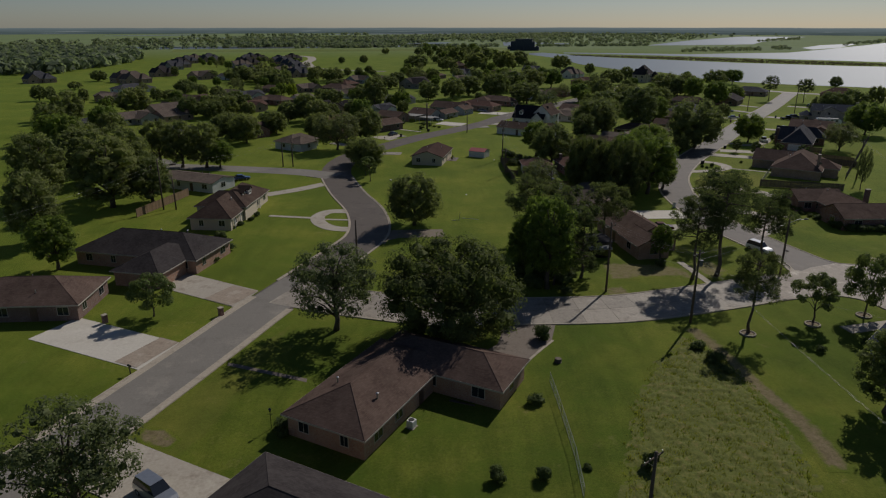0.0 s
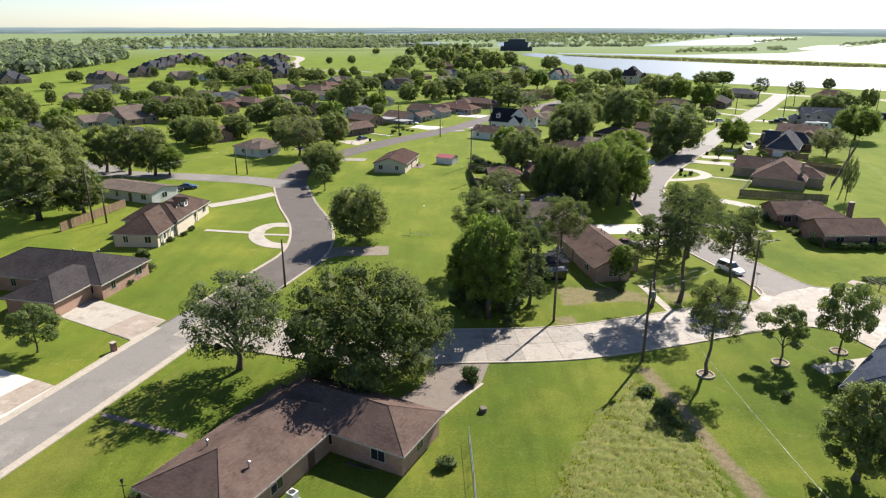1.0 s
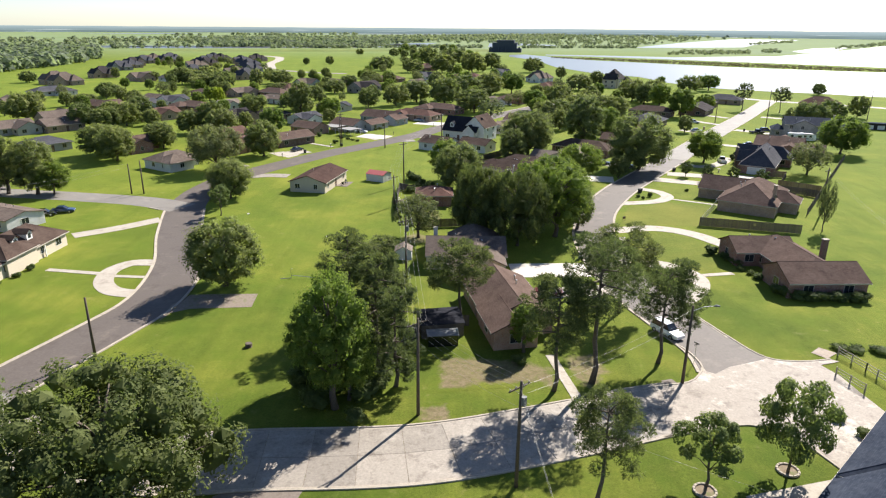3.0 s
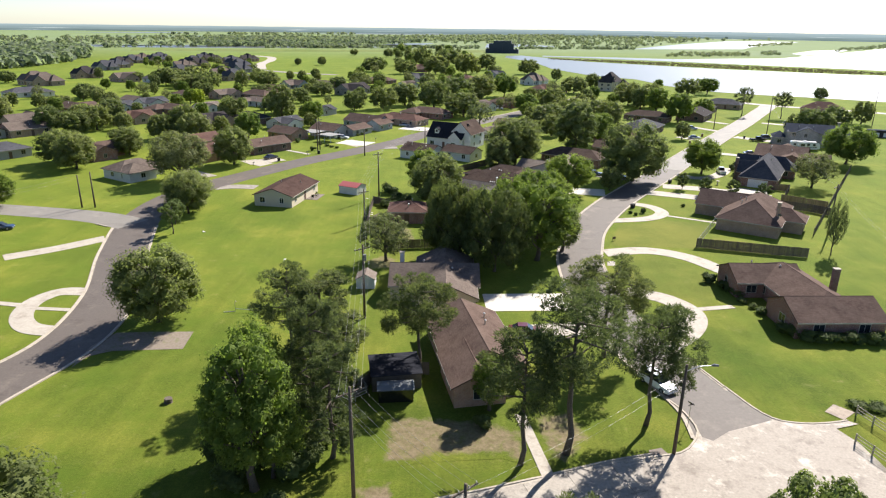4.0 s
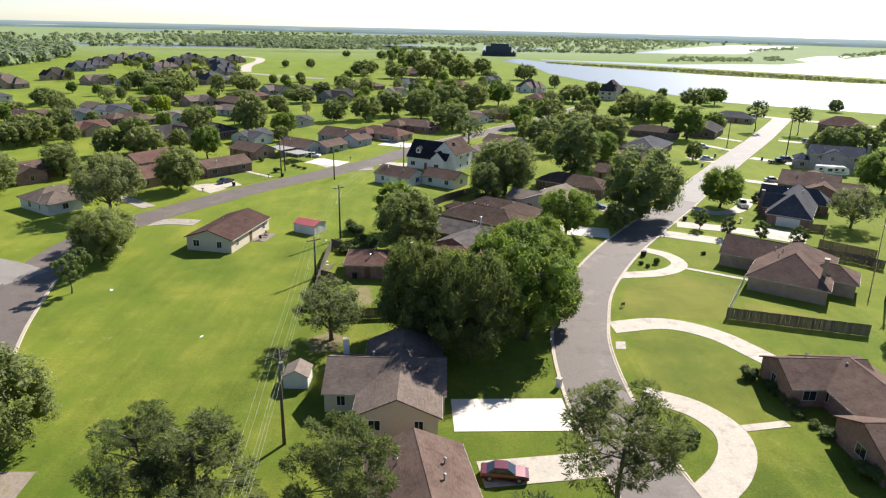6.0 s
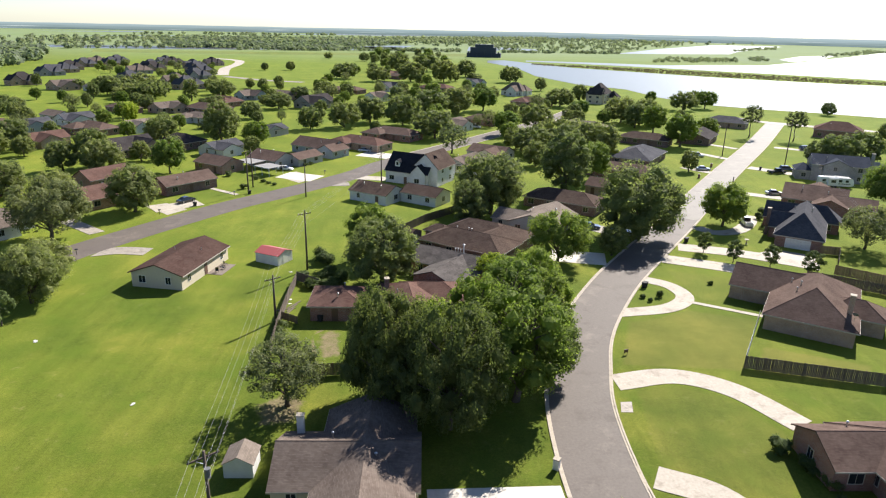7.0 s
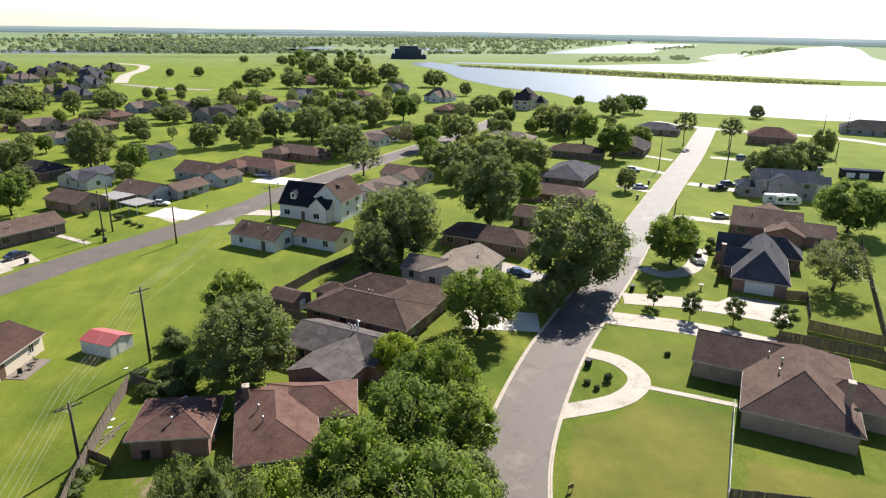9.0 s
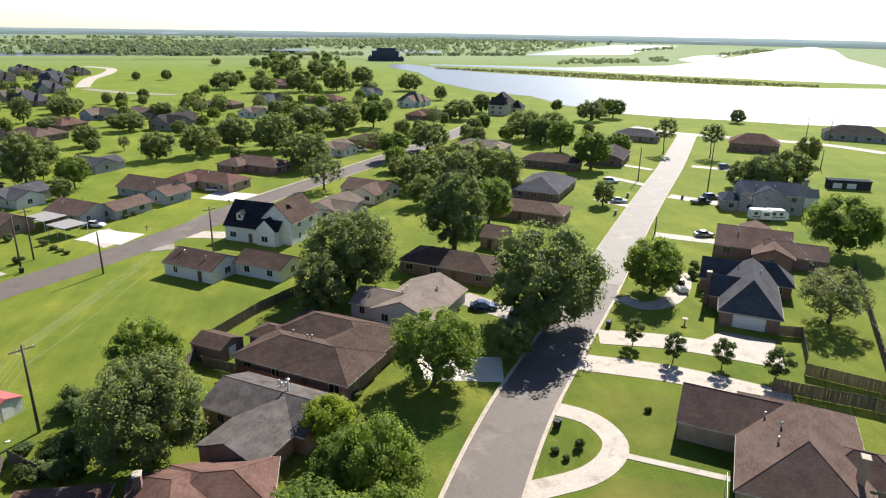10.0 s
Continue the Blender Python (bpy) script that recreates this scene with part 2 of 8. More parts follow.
ROOF_BROWN = shingles("brown_shingles", (0.1, 0.068, 0.055), (0.138, 0.096, 0.079), (0.12, 0.088, 0.073))
ROOF_DARKBROWN = shingles("dark_brown_shingles", (0.066, 0.045, 0.036), (0.1, 0.07, 0.056), (0.085, 0.065, 0.054))
ROOF_MAROON = shingles("maroon_brown_shingles", (0.058, 0.034, 0.028), (0.082, 0.05, 0.041), (0.07, 0.048, 0.04))
ROOF_WEATHERED = shingles("weathered_grey_shingles", (0.075, 0.066, 0.062), (0.105, 0.094, 0.088), (0.13, 0.118, 0.11))
ROOF_RED = shingles("reddish_shingles", (0.105, 0.06, 0.049), (0.145, 0.085, 0.068), (0.122, 0.08, 0.066))
ROOF_TAN = shingles("light_brown_shingles", (0.17, 0.14, 0.115), (0.23, 0.19, 0.16), (0.19, 0.16, 0.135))
ROOF_GREYBROWN = shingles("grey_brown_shingles", (0.12, 0.093, 0.077), (0.17, 0.136, 0.114), (0.14, 0.115, 0.098))
ROOF_GREY = shingles("grey_shingles", (0.06, 0.06, 0.068), (0.095, 0.095, 0.105), (0.08, 0.08, 0.085))
ROOF_DARK = shingles("dark_shingles", (0.042, 0.036, 0.036), (0.066, 0.058, 0.056), (0.055, 0.05, 0.05))
ROOF_BLACK = shingles("black_shingles", (0.018, 0.019, 0.024), (0.032, 0.033, 0.04), (0.03, 0.03, 0.036))
ROOF_BLUE = shingles("dark_blue_shingles", (0.03, 0.038, 0.056), (0.05, 0.06, 0.082), (0.045, 0.052, 0.068))
BRICK_RED = bricks("red_brick", (0.2, 0.085, 0.06), (0.27, 0.125, 0.09), (0.3, 0.27, 0.24))
BRICK_ORANGE = bricks("orange_brick", (0.3, 0.16, 0.1), (0.38, 0.215, 0.145), (0.36, 0.31, 0.26))
BRICK_DARK = bricks("dark_brick", (0.13, 0.07, 0.055), (0.19, 0.11, 0.085), (0.24, 0.21, 0.19))
BRICK_TAN = bricks("tan_brick", (0.29, 0.19, 0.128), (0.37, 0.255, 0.175), (0.38, 0.34, 0.29))
BRICK_GREY = bricks("grey_brick", (0.2, 0.19, 0.185), (0.29, 0.275, 0.265), (0.34, 0.33, 0.31))
STUCCO = mottled("cream_stucco", (0.5, 0.43, 0.32), (0.6, 0.53, 0.41), 0.5, 8.0, 0.9)
SIDING_WHITE = siding("white_siding", (0.66, 0.655, 0.63))
SIDING_GREY = siding("pale_grey_siding", (0.4, 0.39, 0.37))
SIDING_BLUE = siding("pale_blue_siding", (0.3, 0.34, 0.37))
TRIM = plain("white_trim", (0.68, 0.67, 0.63), 0.6)
FASCIA = plain("eave_boards", (0.42, 0.38, 0.32), 0.7)
GLASS, _t, _b = shader("window_glass", 0.06, 0.0, 0.6)
_b.inputs["Base Color"].default_value = (0.02, 0.024, 0.03, 1)
DOOR = plain("brown_door", (0.11, 0.06, 0.04), 0.5)
BARK = mottled("bark", (0.075, 0.058, 0.044), (0.17, 0.14, 0.11), 1.2, 9.0, 0.95, bumpy=0.7)
WOOD_GREY = mottled("weathered_wood", (0.1, 0.08, 0.062), (0.19, 0.155, 0.122), 0.8, 8.0, 0.92, (0.07, 0.058, 0.048), 0.5, per_piece=0.22)
WOOD_PALE = mottled("pale_dry_wood", (0.28, 0.25, 0.2), (0.42, 0.38, 0.31), 0.8, 8.0, 0.9)
WOOD_TAN = mottled("new_fence_wood", (0.24, 0.155, 0.09), (0.36, 0.25, 0.15), 0.8, 8.0, 0.9, (0.17, 0.11, 0.07), 0.5, per_piece=0.3)
ROUGH_GRASS = mottled("rough_grass", (0.06, 0.08, 0.011), (0.155, 0.16, 0.032), 0.35, 3.6, 0.95, (0.2, 0.165, 0.06), 0.7, bumpy=0.9)
WOOD_RED = mottled("rust_red_fence_wood", (0.15, 0.062, 0.042), (0.22, 0.1, 0.07), 0.8, 8.0, 0.92, (0.1, 0.05, 0.038), 0.5, per_piece=0.22)
WOOD_POLE = mottled("pole_wood", (0.075, 0.055, 0.042), (0.14, 0.11, 0.085), 0.8, 8.0, 0.9)
WORKS = mottled("dark_steel", (0.035, 0.045, 0.06), (0.06, 0.075, 0.095), 0.1, 1.0, 0.7)
LEAF_WEED = leaves("weeds", (0.095, 0.12, 0.016), (0.185, 0.19, 0.044), 0.5)
TRANSFORMER = plain("grey_enamel", (0.12, 0.125, 0.125), 0.6)
METAL_PALE = mottled("pale_roof_sheet", (0.19, 0.18, 0.165), (0.29, 0.28, 0.26), 0.4, 3.0, 0.6, (0.2, 0.18, 0.16), 0.6)
METAL = plain("galvanised_metal", (0.5, 0.51, 0.52), 0.4, 0.9)
WIRE = plain("wire", (0.3, 0.29, 0.27), 0.45, 0.4)
RUBBER = plain("rubber", (0.02, 0.02, 0.02), 0.8)
RED_METAL = plain("red_sheet_metal", (0.33, 0.07, 0.066), 0.6, 0.0)
LEAF_OAK = leaves("oak_leaves", (0.086, 0.106, 0.042), (0.24, 0.265, 0.12), 0.52)
LEAF_LIVE = leaves("live_oak_leaves", (0.05, 0.068, 0.024), (0.135, 0.16, 0.064), 0.42)
LEAF_BROAD = leaves("broad_leaves", (0.066, 0.1, 0.024), (0.2, 0.255, 0.066), 0.52)
LEAF_YOUNG = leaves("young_tree_leaves", (0.05, 0.078, 0.028), (0.17, 0.21, 0.085), 0.4)
LEAF_PINE = leaves("pine_needles", (0.042, 0.06, 0.026), (0.155, 0.175, 0.085), 0.4)
LEAF_OLIVE = leaves("olive_leaves", (0.075, 0.092, 0.045), (0.19, 0.21, 0.11), 0.4)
LEAF_LIME = leaves("lime_leaves", (0.18, 0.22, 0.02), (0.32, 0.36, 0.06), 0.5)
# leaf colours of far woods are lifted and greyed to include haze
LEAF_HAZED = leaves("hazed_far_foliage", (0.13, 0.158, 0.118), (0.22, 0.25, 0.185), 0.45)
LEAF_SHRUB = leaves("shrub_leaves", (0.045, 0.07, 0.022), (0.12, 0.15, 0.06), 0.4)
LEAF_SCRUB = leaves("brown_bank_scrub", (0.1, 0.088, 0.055), (0.19, 0.165, 0.105), 0.3)
PAINT_RED = plain("red_car_paint", (0.1, 0.006, 0.014), 0.3, 0.2, 0.5, 1.0)
PAINT_WHITE = plain("white_car_paint", (0.78, 0.78, 0.78), 0.3, 0.0, 0.5, 1.0)
PAINT_BLACK = plain("black_car_paint", (0.012, 0.012, 0.014), 0.25, 0.1, 0.5, 1.0)
PAINT_BLUE = plain("dark_blue_car_paint", (0.02, 0.045, 0.11), 0.28, 0.3, 0.5, 1.0)
PAINT_SILVER = plain("silver_car_paint", (0.42, 0.43, 0.44), 0.3, 0.7, 0.5, 1.0)
WATER, _t, _b = shader("river_water", 0.3, 0.0, 0.6)
_b.inputs["Base Color"].default_value = (0.1, 0.1, 0.085, 1)
bump(_t, _b, noise_at(_t, coords(_t), 0.25, 5, 0.7), 0.12, 0.4)


# ---- mesh helpers ----
def finish(name, bm, material, parent=None, label="", smooth=False):
    me = bpy.data.meshes.new(name)
    bm.to_mesh(me)
    bm.free()
    for m in material if isinstance(material, (list, tuple)) else [material]:
        me.materials.append(m)
    if smooth:
        me.polygons.foreach_set("use_smooth", [True] * len(me.polygons))
    ob = new(name, me)
    if parent:
        ob.parent = parent
    if label:
        ob["label"] = label
    return ob


def part(name, bm, material, parent, label="", smooth=False):
    return finish(name, bm, material, parent, label, smooth)


def holder(name, m, label, category, group="", kind=""):
    ob = new(name)
    ob.matrix_basis = m
    return tagged(ob, label, category, group, kind)


def box(bm, x0, x1, y0, y1, z0, z1, bevel=0.0):
    r = bmesh.ops.create_cube(bm, size=1)
    bmesh.ops.transform(bm, matrix=Matrix.Translation(((x0 + x1) / 2, (y0 + y1) / 2, (z0 + z1) / 2)) @ Matrix.Diagonal((x1 - x0, y1 - y0, z1 - z0, 1)), verts=r["verts"])
    if bevel:
        bmesh.ops.bevel(bm, geom=list({e for v in r["verts"] for e in v.link_edges}), offset=bevel, segments=1, affect="EDGES")
    return bm


def boxed(*a, bevel=0.0):
    return box(bmesh.new(), *a, bevel=bevel)


def poly(bm, verts, faces):
    vs = [bm.verts.new(v) for v in verts]
    for f in faces:
        bm.faces.new([vs[i] for i in f])
    return bm


def tube(bm, pts, radii, sides=8):
    """A tapered tube along a few points."""
    rings = []
    for i, (p, r) in enumerate(zip(pts, radii)):
        d = (Vector(pts[min(i + 1, len(pts) - 1)]) - Vector(pts[max(i - 1, 0)])).normalized()
        q = d.to_track_quat("Z", "Y")
        rings.append([bm.verts.new(Vector(p) + q @ Vector((r * math.cos(a), r * math.sin(a), 0))) for a in (2 * math.pi * k / sides for k in range(sides))])
    for a, b in zip(rings, rings[1:]):
        for k in range(sides):
            bm.faces.new((a[k], a[(k + 1) % sides], b[(k + 1) % sides], b[k]))
    bm.faces.new(rings[-1])
    bm.faces.new(rings[0][::-1])
    return bm


def smooth_line(pts, step=2.5):
    """Points at even steps on a Catmull-Rom curve through pts."""
    p = [Vector((*a[:2], 0)) for a in pts]
    if len(p) == 2:
        n = max(1, int((p[1] - p[0]).length / step))
        return [p[0].lerp(p[1], i / n) for i in range(n + 1)]
    p = [2 * p[0] - p[1], *p, 2 * p[-1] - p[-2]]
    res = []
    for a, b, c, d in zip(p, p[1:], p[2:], p[3:]):
        n = max(2, int((c - b).length / step))
        for i in range(n):
            t = i / n
            res.append(0.5 * (2 * b + (c - a) * t + (2 * a - 5 * b + 4 * c - d) * t * t + (3 * b - a - 3 * c + d) * t ** 3))
    return [*res, p[-2]]


def normals(line):
    res = []
    for i in range(len(line)):
        d = (line[min(i + 1, len(line) - 1)] - line[max(i - 1, 0)]).normalized()
        res.append(Vector((-d.y, d.x, 0)))
    return res


# ---- ground ----
def ground_sheet():
    n = 48
    ring = [0, 60, 120, 200, 300, 450, 700, 1100, 1700, 2600, 3600, 4700]
    verts, faces = [(50, 150, 0)], []
    for r in ring[1:]:
        verts += [(50 + r * math.cos(2 * math.pi * k / n), 150 + r * math.sin(2 * math.pi * k / n), 0) for k in range(n)]
    for k in range(n):
        faces.append((0, 1 + k, 1 + (k + 1) % n))
    for j in range(len(ring) - 2):
        a, b = 1 + j * n, 1 + (j + 1) * n
        for k in range(n):
            faces.append((a + k, b + k, b + (k + 1) % n, a + (k + 1) % n))
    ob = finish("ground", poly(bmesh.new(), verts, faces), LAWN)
    return tagged(ob, "flat bright green mown grass ground", "ground", kind="structure")


def haze_backdrop():
    """Glowing backdrop ring of marsh and water round the whole horizon, haze painted in."""
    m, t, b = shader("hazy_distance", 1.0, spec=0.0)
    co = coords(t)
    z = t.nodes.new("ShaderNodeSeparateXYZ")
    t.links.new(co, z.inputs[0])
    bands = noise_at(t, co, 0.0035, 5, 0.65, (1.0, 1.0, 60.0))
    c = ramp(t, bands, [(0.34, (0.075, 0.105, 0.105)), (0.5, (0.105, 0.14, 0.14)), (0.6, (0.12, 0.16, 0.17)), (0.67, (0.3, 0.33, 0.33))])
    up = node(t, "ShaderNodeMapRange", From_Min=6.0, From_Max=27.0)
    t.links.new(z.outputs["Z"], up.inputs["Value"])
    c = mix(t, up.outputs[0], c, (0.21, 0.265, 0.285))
    # the ring emits its colours, so haze shows as its own glow
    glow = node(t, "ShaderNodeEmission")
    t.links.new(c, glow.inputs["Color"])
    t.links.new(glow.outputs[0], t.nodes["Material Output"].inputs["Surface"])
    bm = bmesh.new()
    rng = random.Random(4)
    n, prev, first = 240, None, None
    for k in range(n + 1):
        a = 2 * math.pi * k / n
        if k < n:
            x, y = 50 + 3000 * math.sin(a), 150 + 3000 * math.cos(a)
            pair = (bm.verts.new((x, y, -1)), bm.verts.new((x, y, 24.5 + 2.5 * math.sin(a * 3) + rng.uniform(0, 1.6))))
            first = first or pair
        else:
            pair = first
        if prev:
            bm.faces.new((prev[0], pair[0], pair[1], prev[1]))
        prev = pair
    tagged(finish("backdrop", bm, m), "glowing hazy backdrop of blue-green marsh and water", "distance", kind="structure")


ground_sheet()
haze_backdrop()
LAYER = [0.014]
STREETS = []
APRONS = []


def ribbon(line, half, z):
    bm = bmesh.new()
    nn = normals(line)
    prev = None
    for p, n in zip(line, nn):
        pair = (bm.verts.new((*(p - n * half).xy, z)), bm.verts.new((*(p + n * half).xy, z)))
        if prev:
            bm.faces.new((prev[0], pair[0], pair[1], prev[1]))
        prev = pair
    return bm


def road(name, label, pts, width, mat):
    line = smooth_line(pts, 3)
    LAYER[0] += 0.004
    STREETS.append((line, width / 2))
    if name == "slab_road":
        ob = finish("road", ribbon(line, width / 2, LAYER[0]), DIRT)
        SLABS.append((ob, line, width, LAYER[0]))
    else:
        ob = finish("road", ribbon(line, width / 2, LAYER[0]), mat)
    tagged(ob, label, "road", kind="structure")


SLABS = []


def resurface(label, pts, width, mat):
    """A paler surface laid over a stretch of street."""
    LAYER[0] += 0.004
    tagged(finish("road", ribbon(smooth_line(pts, 3), width / 2, LAYER[0]), mat), label, "road", kind="structure")


MOUTHS = []


def off_centre(p, line):
    """Distance from a point to a street's centre line, and the foot on it."""
    best = (1e9, None)
    for a, b in zip(line, line[1:]):
        d = (b - a).xy
        k = max(0.0, min(1.0, (p.xy - a.xy).dot(d) / d.length_squared))
        foot = a.lerp(b, k)
        best = min(best, ((p.xy - foot.xy).length, foot), key=lambda c: c[0])
    return best


def strip(name, label, pts, width, mat):
    line = smooth_line(pts, 0.8)
    line = [p for p in line if all(min((p - q).length for q in street) > half - 1.2 for street, half in STREETS)]
    LAYER[0] += 0.0006
    if mat is EARTH:
        line = smooth_line(pts, 0.6)
        bm = bmesh.new()
        layer = bm.verts.layers.float.new("spread")
        prev = None
        for p, n in zip(line, normals(line)):
            end = min(1.0, min((p - line[0]).length, (p - line[-1]).length) / (width * 0.5))
            row = []
            for o in (-1, -0.5, 0, 0.5, 1):
                v = bm.verts.new((*(p + n * o * width * 0.75).xy, 0.019))
                v[layer] = 0.62 * end * (1 - abs(o)) ** 0.7
                row.append(v)
            if prev:
                for k in range(4):
                    bm.faces.new((prev[k], row[k], row[k + 1], prev[k + 1]))
            prev = row
        bmesh.ops.recalc_face_normals(bm, faces=bm.faces)
        tagged(finish(name, bm, mat), label, name.replace("_", " "), kind="structure")
        return
    bm = ribbon(line, width / 2, LAYER[0] + 0.016)
    MOUTHS.extend((p, width / 2) for p in line)
    for v in bm.verts:
        for street, half in STREETS:
            gap, foot = off_centre(v.co, street)
            if gap < half - 0.02:
                v.co.xy = foot.xy + (v.co - foot).xy.normalized() * (half - 0.02)
    top = list(bm.faces)
    bmesh.ops.extrude_face_region(bm, geom=top)
    for f in top:
        for v in f.verts:
            v.co.z = 0.002
    bmesh.ops.recalc_face_normals(bm, faces=bm.faces)
    tagged(finish(name, bm, mat), label, name.replace("_", " "), kind="structure")


def kerbs():
    """Raised concrete kerbs along the streets, left out where streets meet."""
    for i, (line, half) in enumerate(STREETS):
        line = smooth_line([tuple(p.xy) for p in line], 1.0)
        nn = normals(line)
        for side in (-1, 1):
            run = []
            runs = [run]
            for p, n in zip(line, nn):
                q = p + n * side * (half + 0.12)
                if (q.x < 30 and q.y > 178) or any(inside(q, o) for o in APRONS) or any(min((q - a).length for a in other) < h + 0.35 for j, (other, h) in enumerate(STREETS) if j != i):
                    run = []
                    runs.append(run)
                else:
                    run.append((q, n))
            for run in runs:
                if len(run) < 2:
                    continue
                cut = next((k for k, (q, n) in enumerate(run) if q.y > 96), len(run)) if i == 0 else 0
                kerb_run(run[:cut + 1], side, 1.0)
                kerb_run(run[cut:], side, 0.36)


def kerb_run(run, side, pan=0.46):
    """One kerb with its gutter pan along (point, normal) pairs; side tells which way the road does not lie."""
    if len(run) < 2:
        return
    bm = bmesh.new()
    prev = None
    for q, n in run:
        top = 0.062 if any((q.xy - p.xy).length < w for p, w in MOUTHS) else 0.13
        ring = [bm.verts.new((*(q + n * side * o).xy, z)) for o, z in ((-pan, 0.03), (-pan + 0.02, 0.062), (-0.12, 0.058), (-0.09, top), (0.12, top), (0.14, 0.0))]
        if prev:
            for k in range(5):
                bm.faces.new((prev[k], prev[k + 1], ring[k + 1], ring[k]) if side > 0 else (prev[k], ring[k], ring[k + 1], prev[k + 1]))
        prev = ring
    bmesh.ops.recalc_face_normals(bm, faces=bm.faces)
    tagged(finish("kerb", bm, KERB), "pale raised concrete kerb along a street", "kerb", kind="structure")


def corner_kerb(pts, side):
    line = smooth_line(pts, 1.0)
    kerb_run(list(zip(line, normals(line))), side)


# ---- houses ----
HOMES = []


def prism_walls(bm, L, W, z1, gable_rise):
    x, y = L / 2, W / 2
    v = [(-x, -y, 0), (x, -y, 0), (x, y, 0), (-x, y, 0), (-x, -y, z1), (x, -y, z1), (x, y, z1), (-x, y, z1)]
    f = [(0, 1, 5, 4), (2, 3, 7, 6)]
    if gable_rise:
        v += [(-x, 0, z1 + gable_rise), (x, 0, z1 + gable_rise)]
        f += [(1, 2, 6, 9, 5), (3, 0, 4, 8, 7), (4, 5, 9, 8), (6, 7, 8, 9)]
    else:
        f += [(1, 2, 6, 5), (3, 0, 4, 7), (4, 5, 6, 7)]
    return poly(bm, v, f)


def hip_roof(L, W, z0, rise):
    x, y, h = L / 2, W / 2, W / 2 * rise
    rx = max(x - y, 0.01)
    v = [(-x, -y, z0 - 0.16), (x, -y, z0 - 0.16), (x, y, z0 - 0.16), (-x, y, z0 - 0.16), (-x, -y, z0), (x, -y, z0), (x, y, z0), (-x, y, z0), (-rx, 0, z0 + h), (rx, 0, z0 + h)]
    return poly(bmesh.new(), v, [(3, 2, 1, 0), (0, 1, 5, 4), (1, 2, 6, 5), (2, 3, 7, 6), (3, 0, 4, 7), (4, 5, 9, 8), (6, 7, 8, 9), (5, 6, 9), (7, 4, 8)])


def gable_roof(L, W, z0, rise, thick=0.16):
    x, y, h = L / 2, W / 2, W / 2 * rise
    prof = [(-y, z0 - thick), (-y, z0), (0, z0 + h), (y, z0), (y, z0 - thick), (0, z0 + h - thick)]
    v = [(-x, a, b) for a, b in prof] + [(x, a, b) for a, b in prof]
    return poly(bmesh.new(), v, [(0, 6, 7, 1), (1, 7, 8, 2), (2, 8, 9, 3), (3, 9, 10, 4), (4, 10, 11, 5), (5, 11, 6, 0), (0, 1, 2, 5), (2, 3, 4, 5), (8, 7, 6, 11), (10, 9, 8, 11)])


def ridges(kind, L, W, z0, rise):
    x, y, h = L / 2, W / 2, W / 2 * rise
    bm = bmesh.new()
    if kind == "hip":
        rx = max(x - y, 0.01)
        runs = [((-rx, 0, z0 + h), (rx, 0, z0 + h))] + [((sx * x, sy * y, z0), (sx * rx, 0, z0 + h)) for sx in (-1, 1) for sy in (-1, 1)]
    else:
        runs = [((-x, 0, z0 + h), (x, 0, z0 + h))]
    for a, b in runs:
        if (Vector(a) - Vector(b)).length > 0.3:
            tube(bm, [a, b], [0.035, 0.035], 5)
    return bm


def fascia(L, W, z0, hip):
    """The eave boards: one mitred ring round a hip roof, or a board along each eave of a gable roof."""
    x, y, o, d = L / 2, W / 2, 0.03, 0.2
    if not hip:
        return [boxed(-x, x, *sorted((s * (y + o), s * (y + 0.002))), z0 - d, z0 - 0.02) for s in (-1, 1)]
    v = [(sx * (x + e), sy * (y + e), z) for e, z in ((0.002, z0 - d), (o, z0 - d), (o, z0 - 0.02), (0.002, z0 - 0.02)) for sx, sy in ((-1, -1), (1, -1), (1, 1), (-1, 1))]
    return [poly(bmesh.new(), v, [(4 * k + i, 4 * k + (i + 1) % 4, 4 * ((k + 1) % 4) + (i + 1) % 4, 4 * ((k + 1) % 4) + i) for k in range(4) for i in range(4)])]


def window(parent, m, w=1.2, h=1.2, frame_mat=None):
    """A framed window whose outer face lies on the plane y = 0 of m, facing -y."""
    f = bmesh.new()
    e = 0.07
    box(f, -w / 2 - e, w / 2 + e, -0.05, 0.03, -e, 0)
    box(f, -w / 2 - e, w / 2 + e, -0.05, 0.03, h, h + e)
    for x in (-w / 2 - e, w / 2):
        box(f, x, x + e, -0.05, 0.03, 0, h)
    box(f, -0.02, 0.02, -0.035, 0.03, 0, h)
    bmesh.ops.transform(f, matrix=m, verts=f.verts)
    fr = part("window", f, frame_mat or FASCIA, parent)
    p = boxed(-w / 2, w / 2, -0.02, 0.02, 0, h)
    bmesh.ops.transform(p, matrix=m, verts=p.verts)
    part("pane", p, GLASS, fr)


def sides_of(L, W):
    """The four wall faces: the pose of each face's middle at the floor, and its length."""
    return [(pose(0, -W / 2, 0), L), (pose(L / 2, 0, 0, 0, 0, 90), W), (pose(0, W / 2, 0, 0, 0, 180), L), (pose(-L / 2, 0, 0, 0, 0, -90), W)]


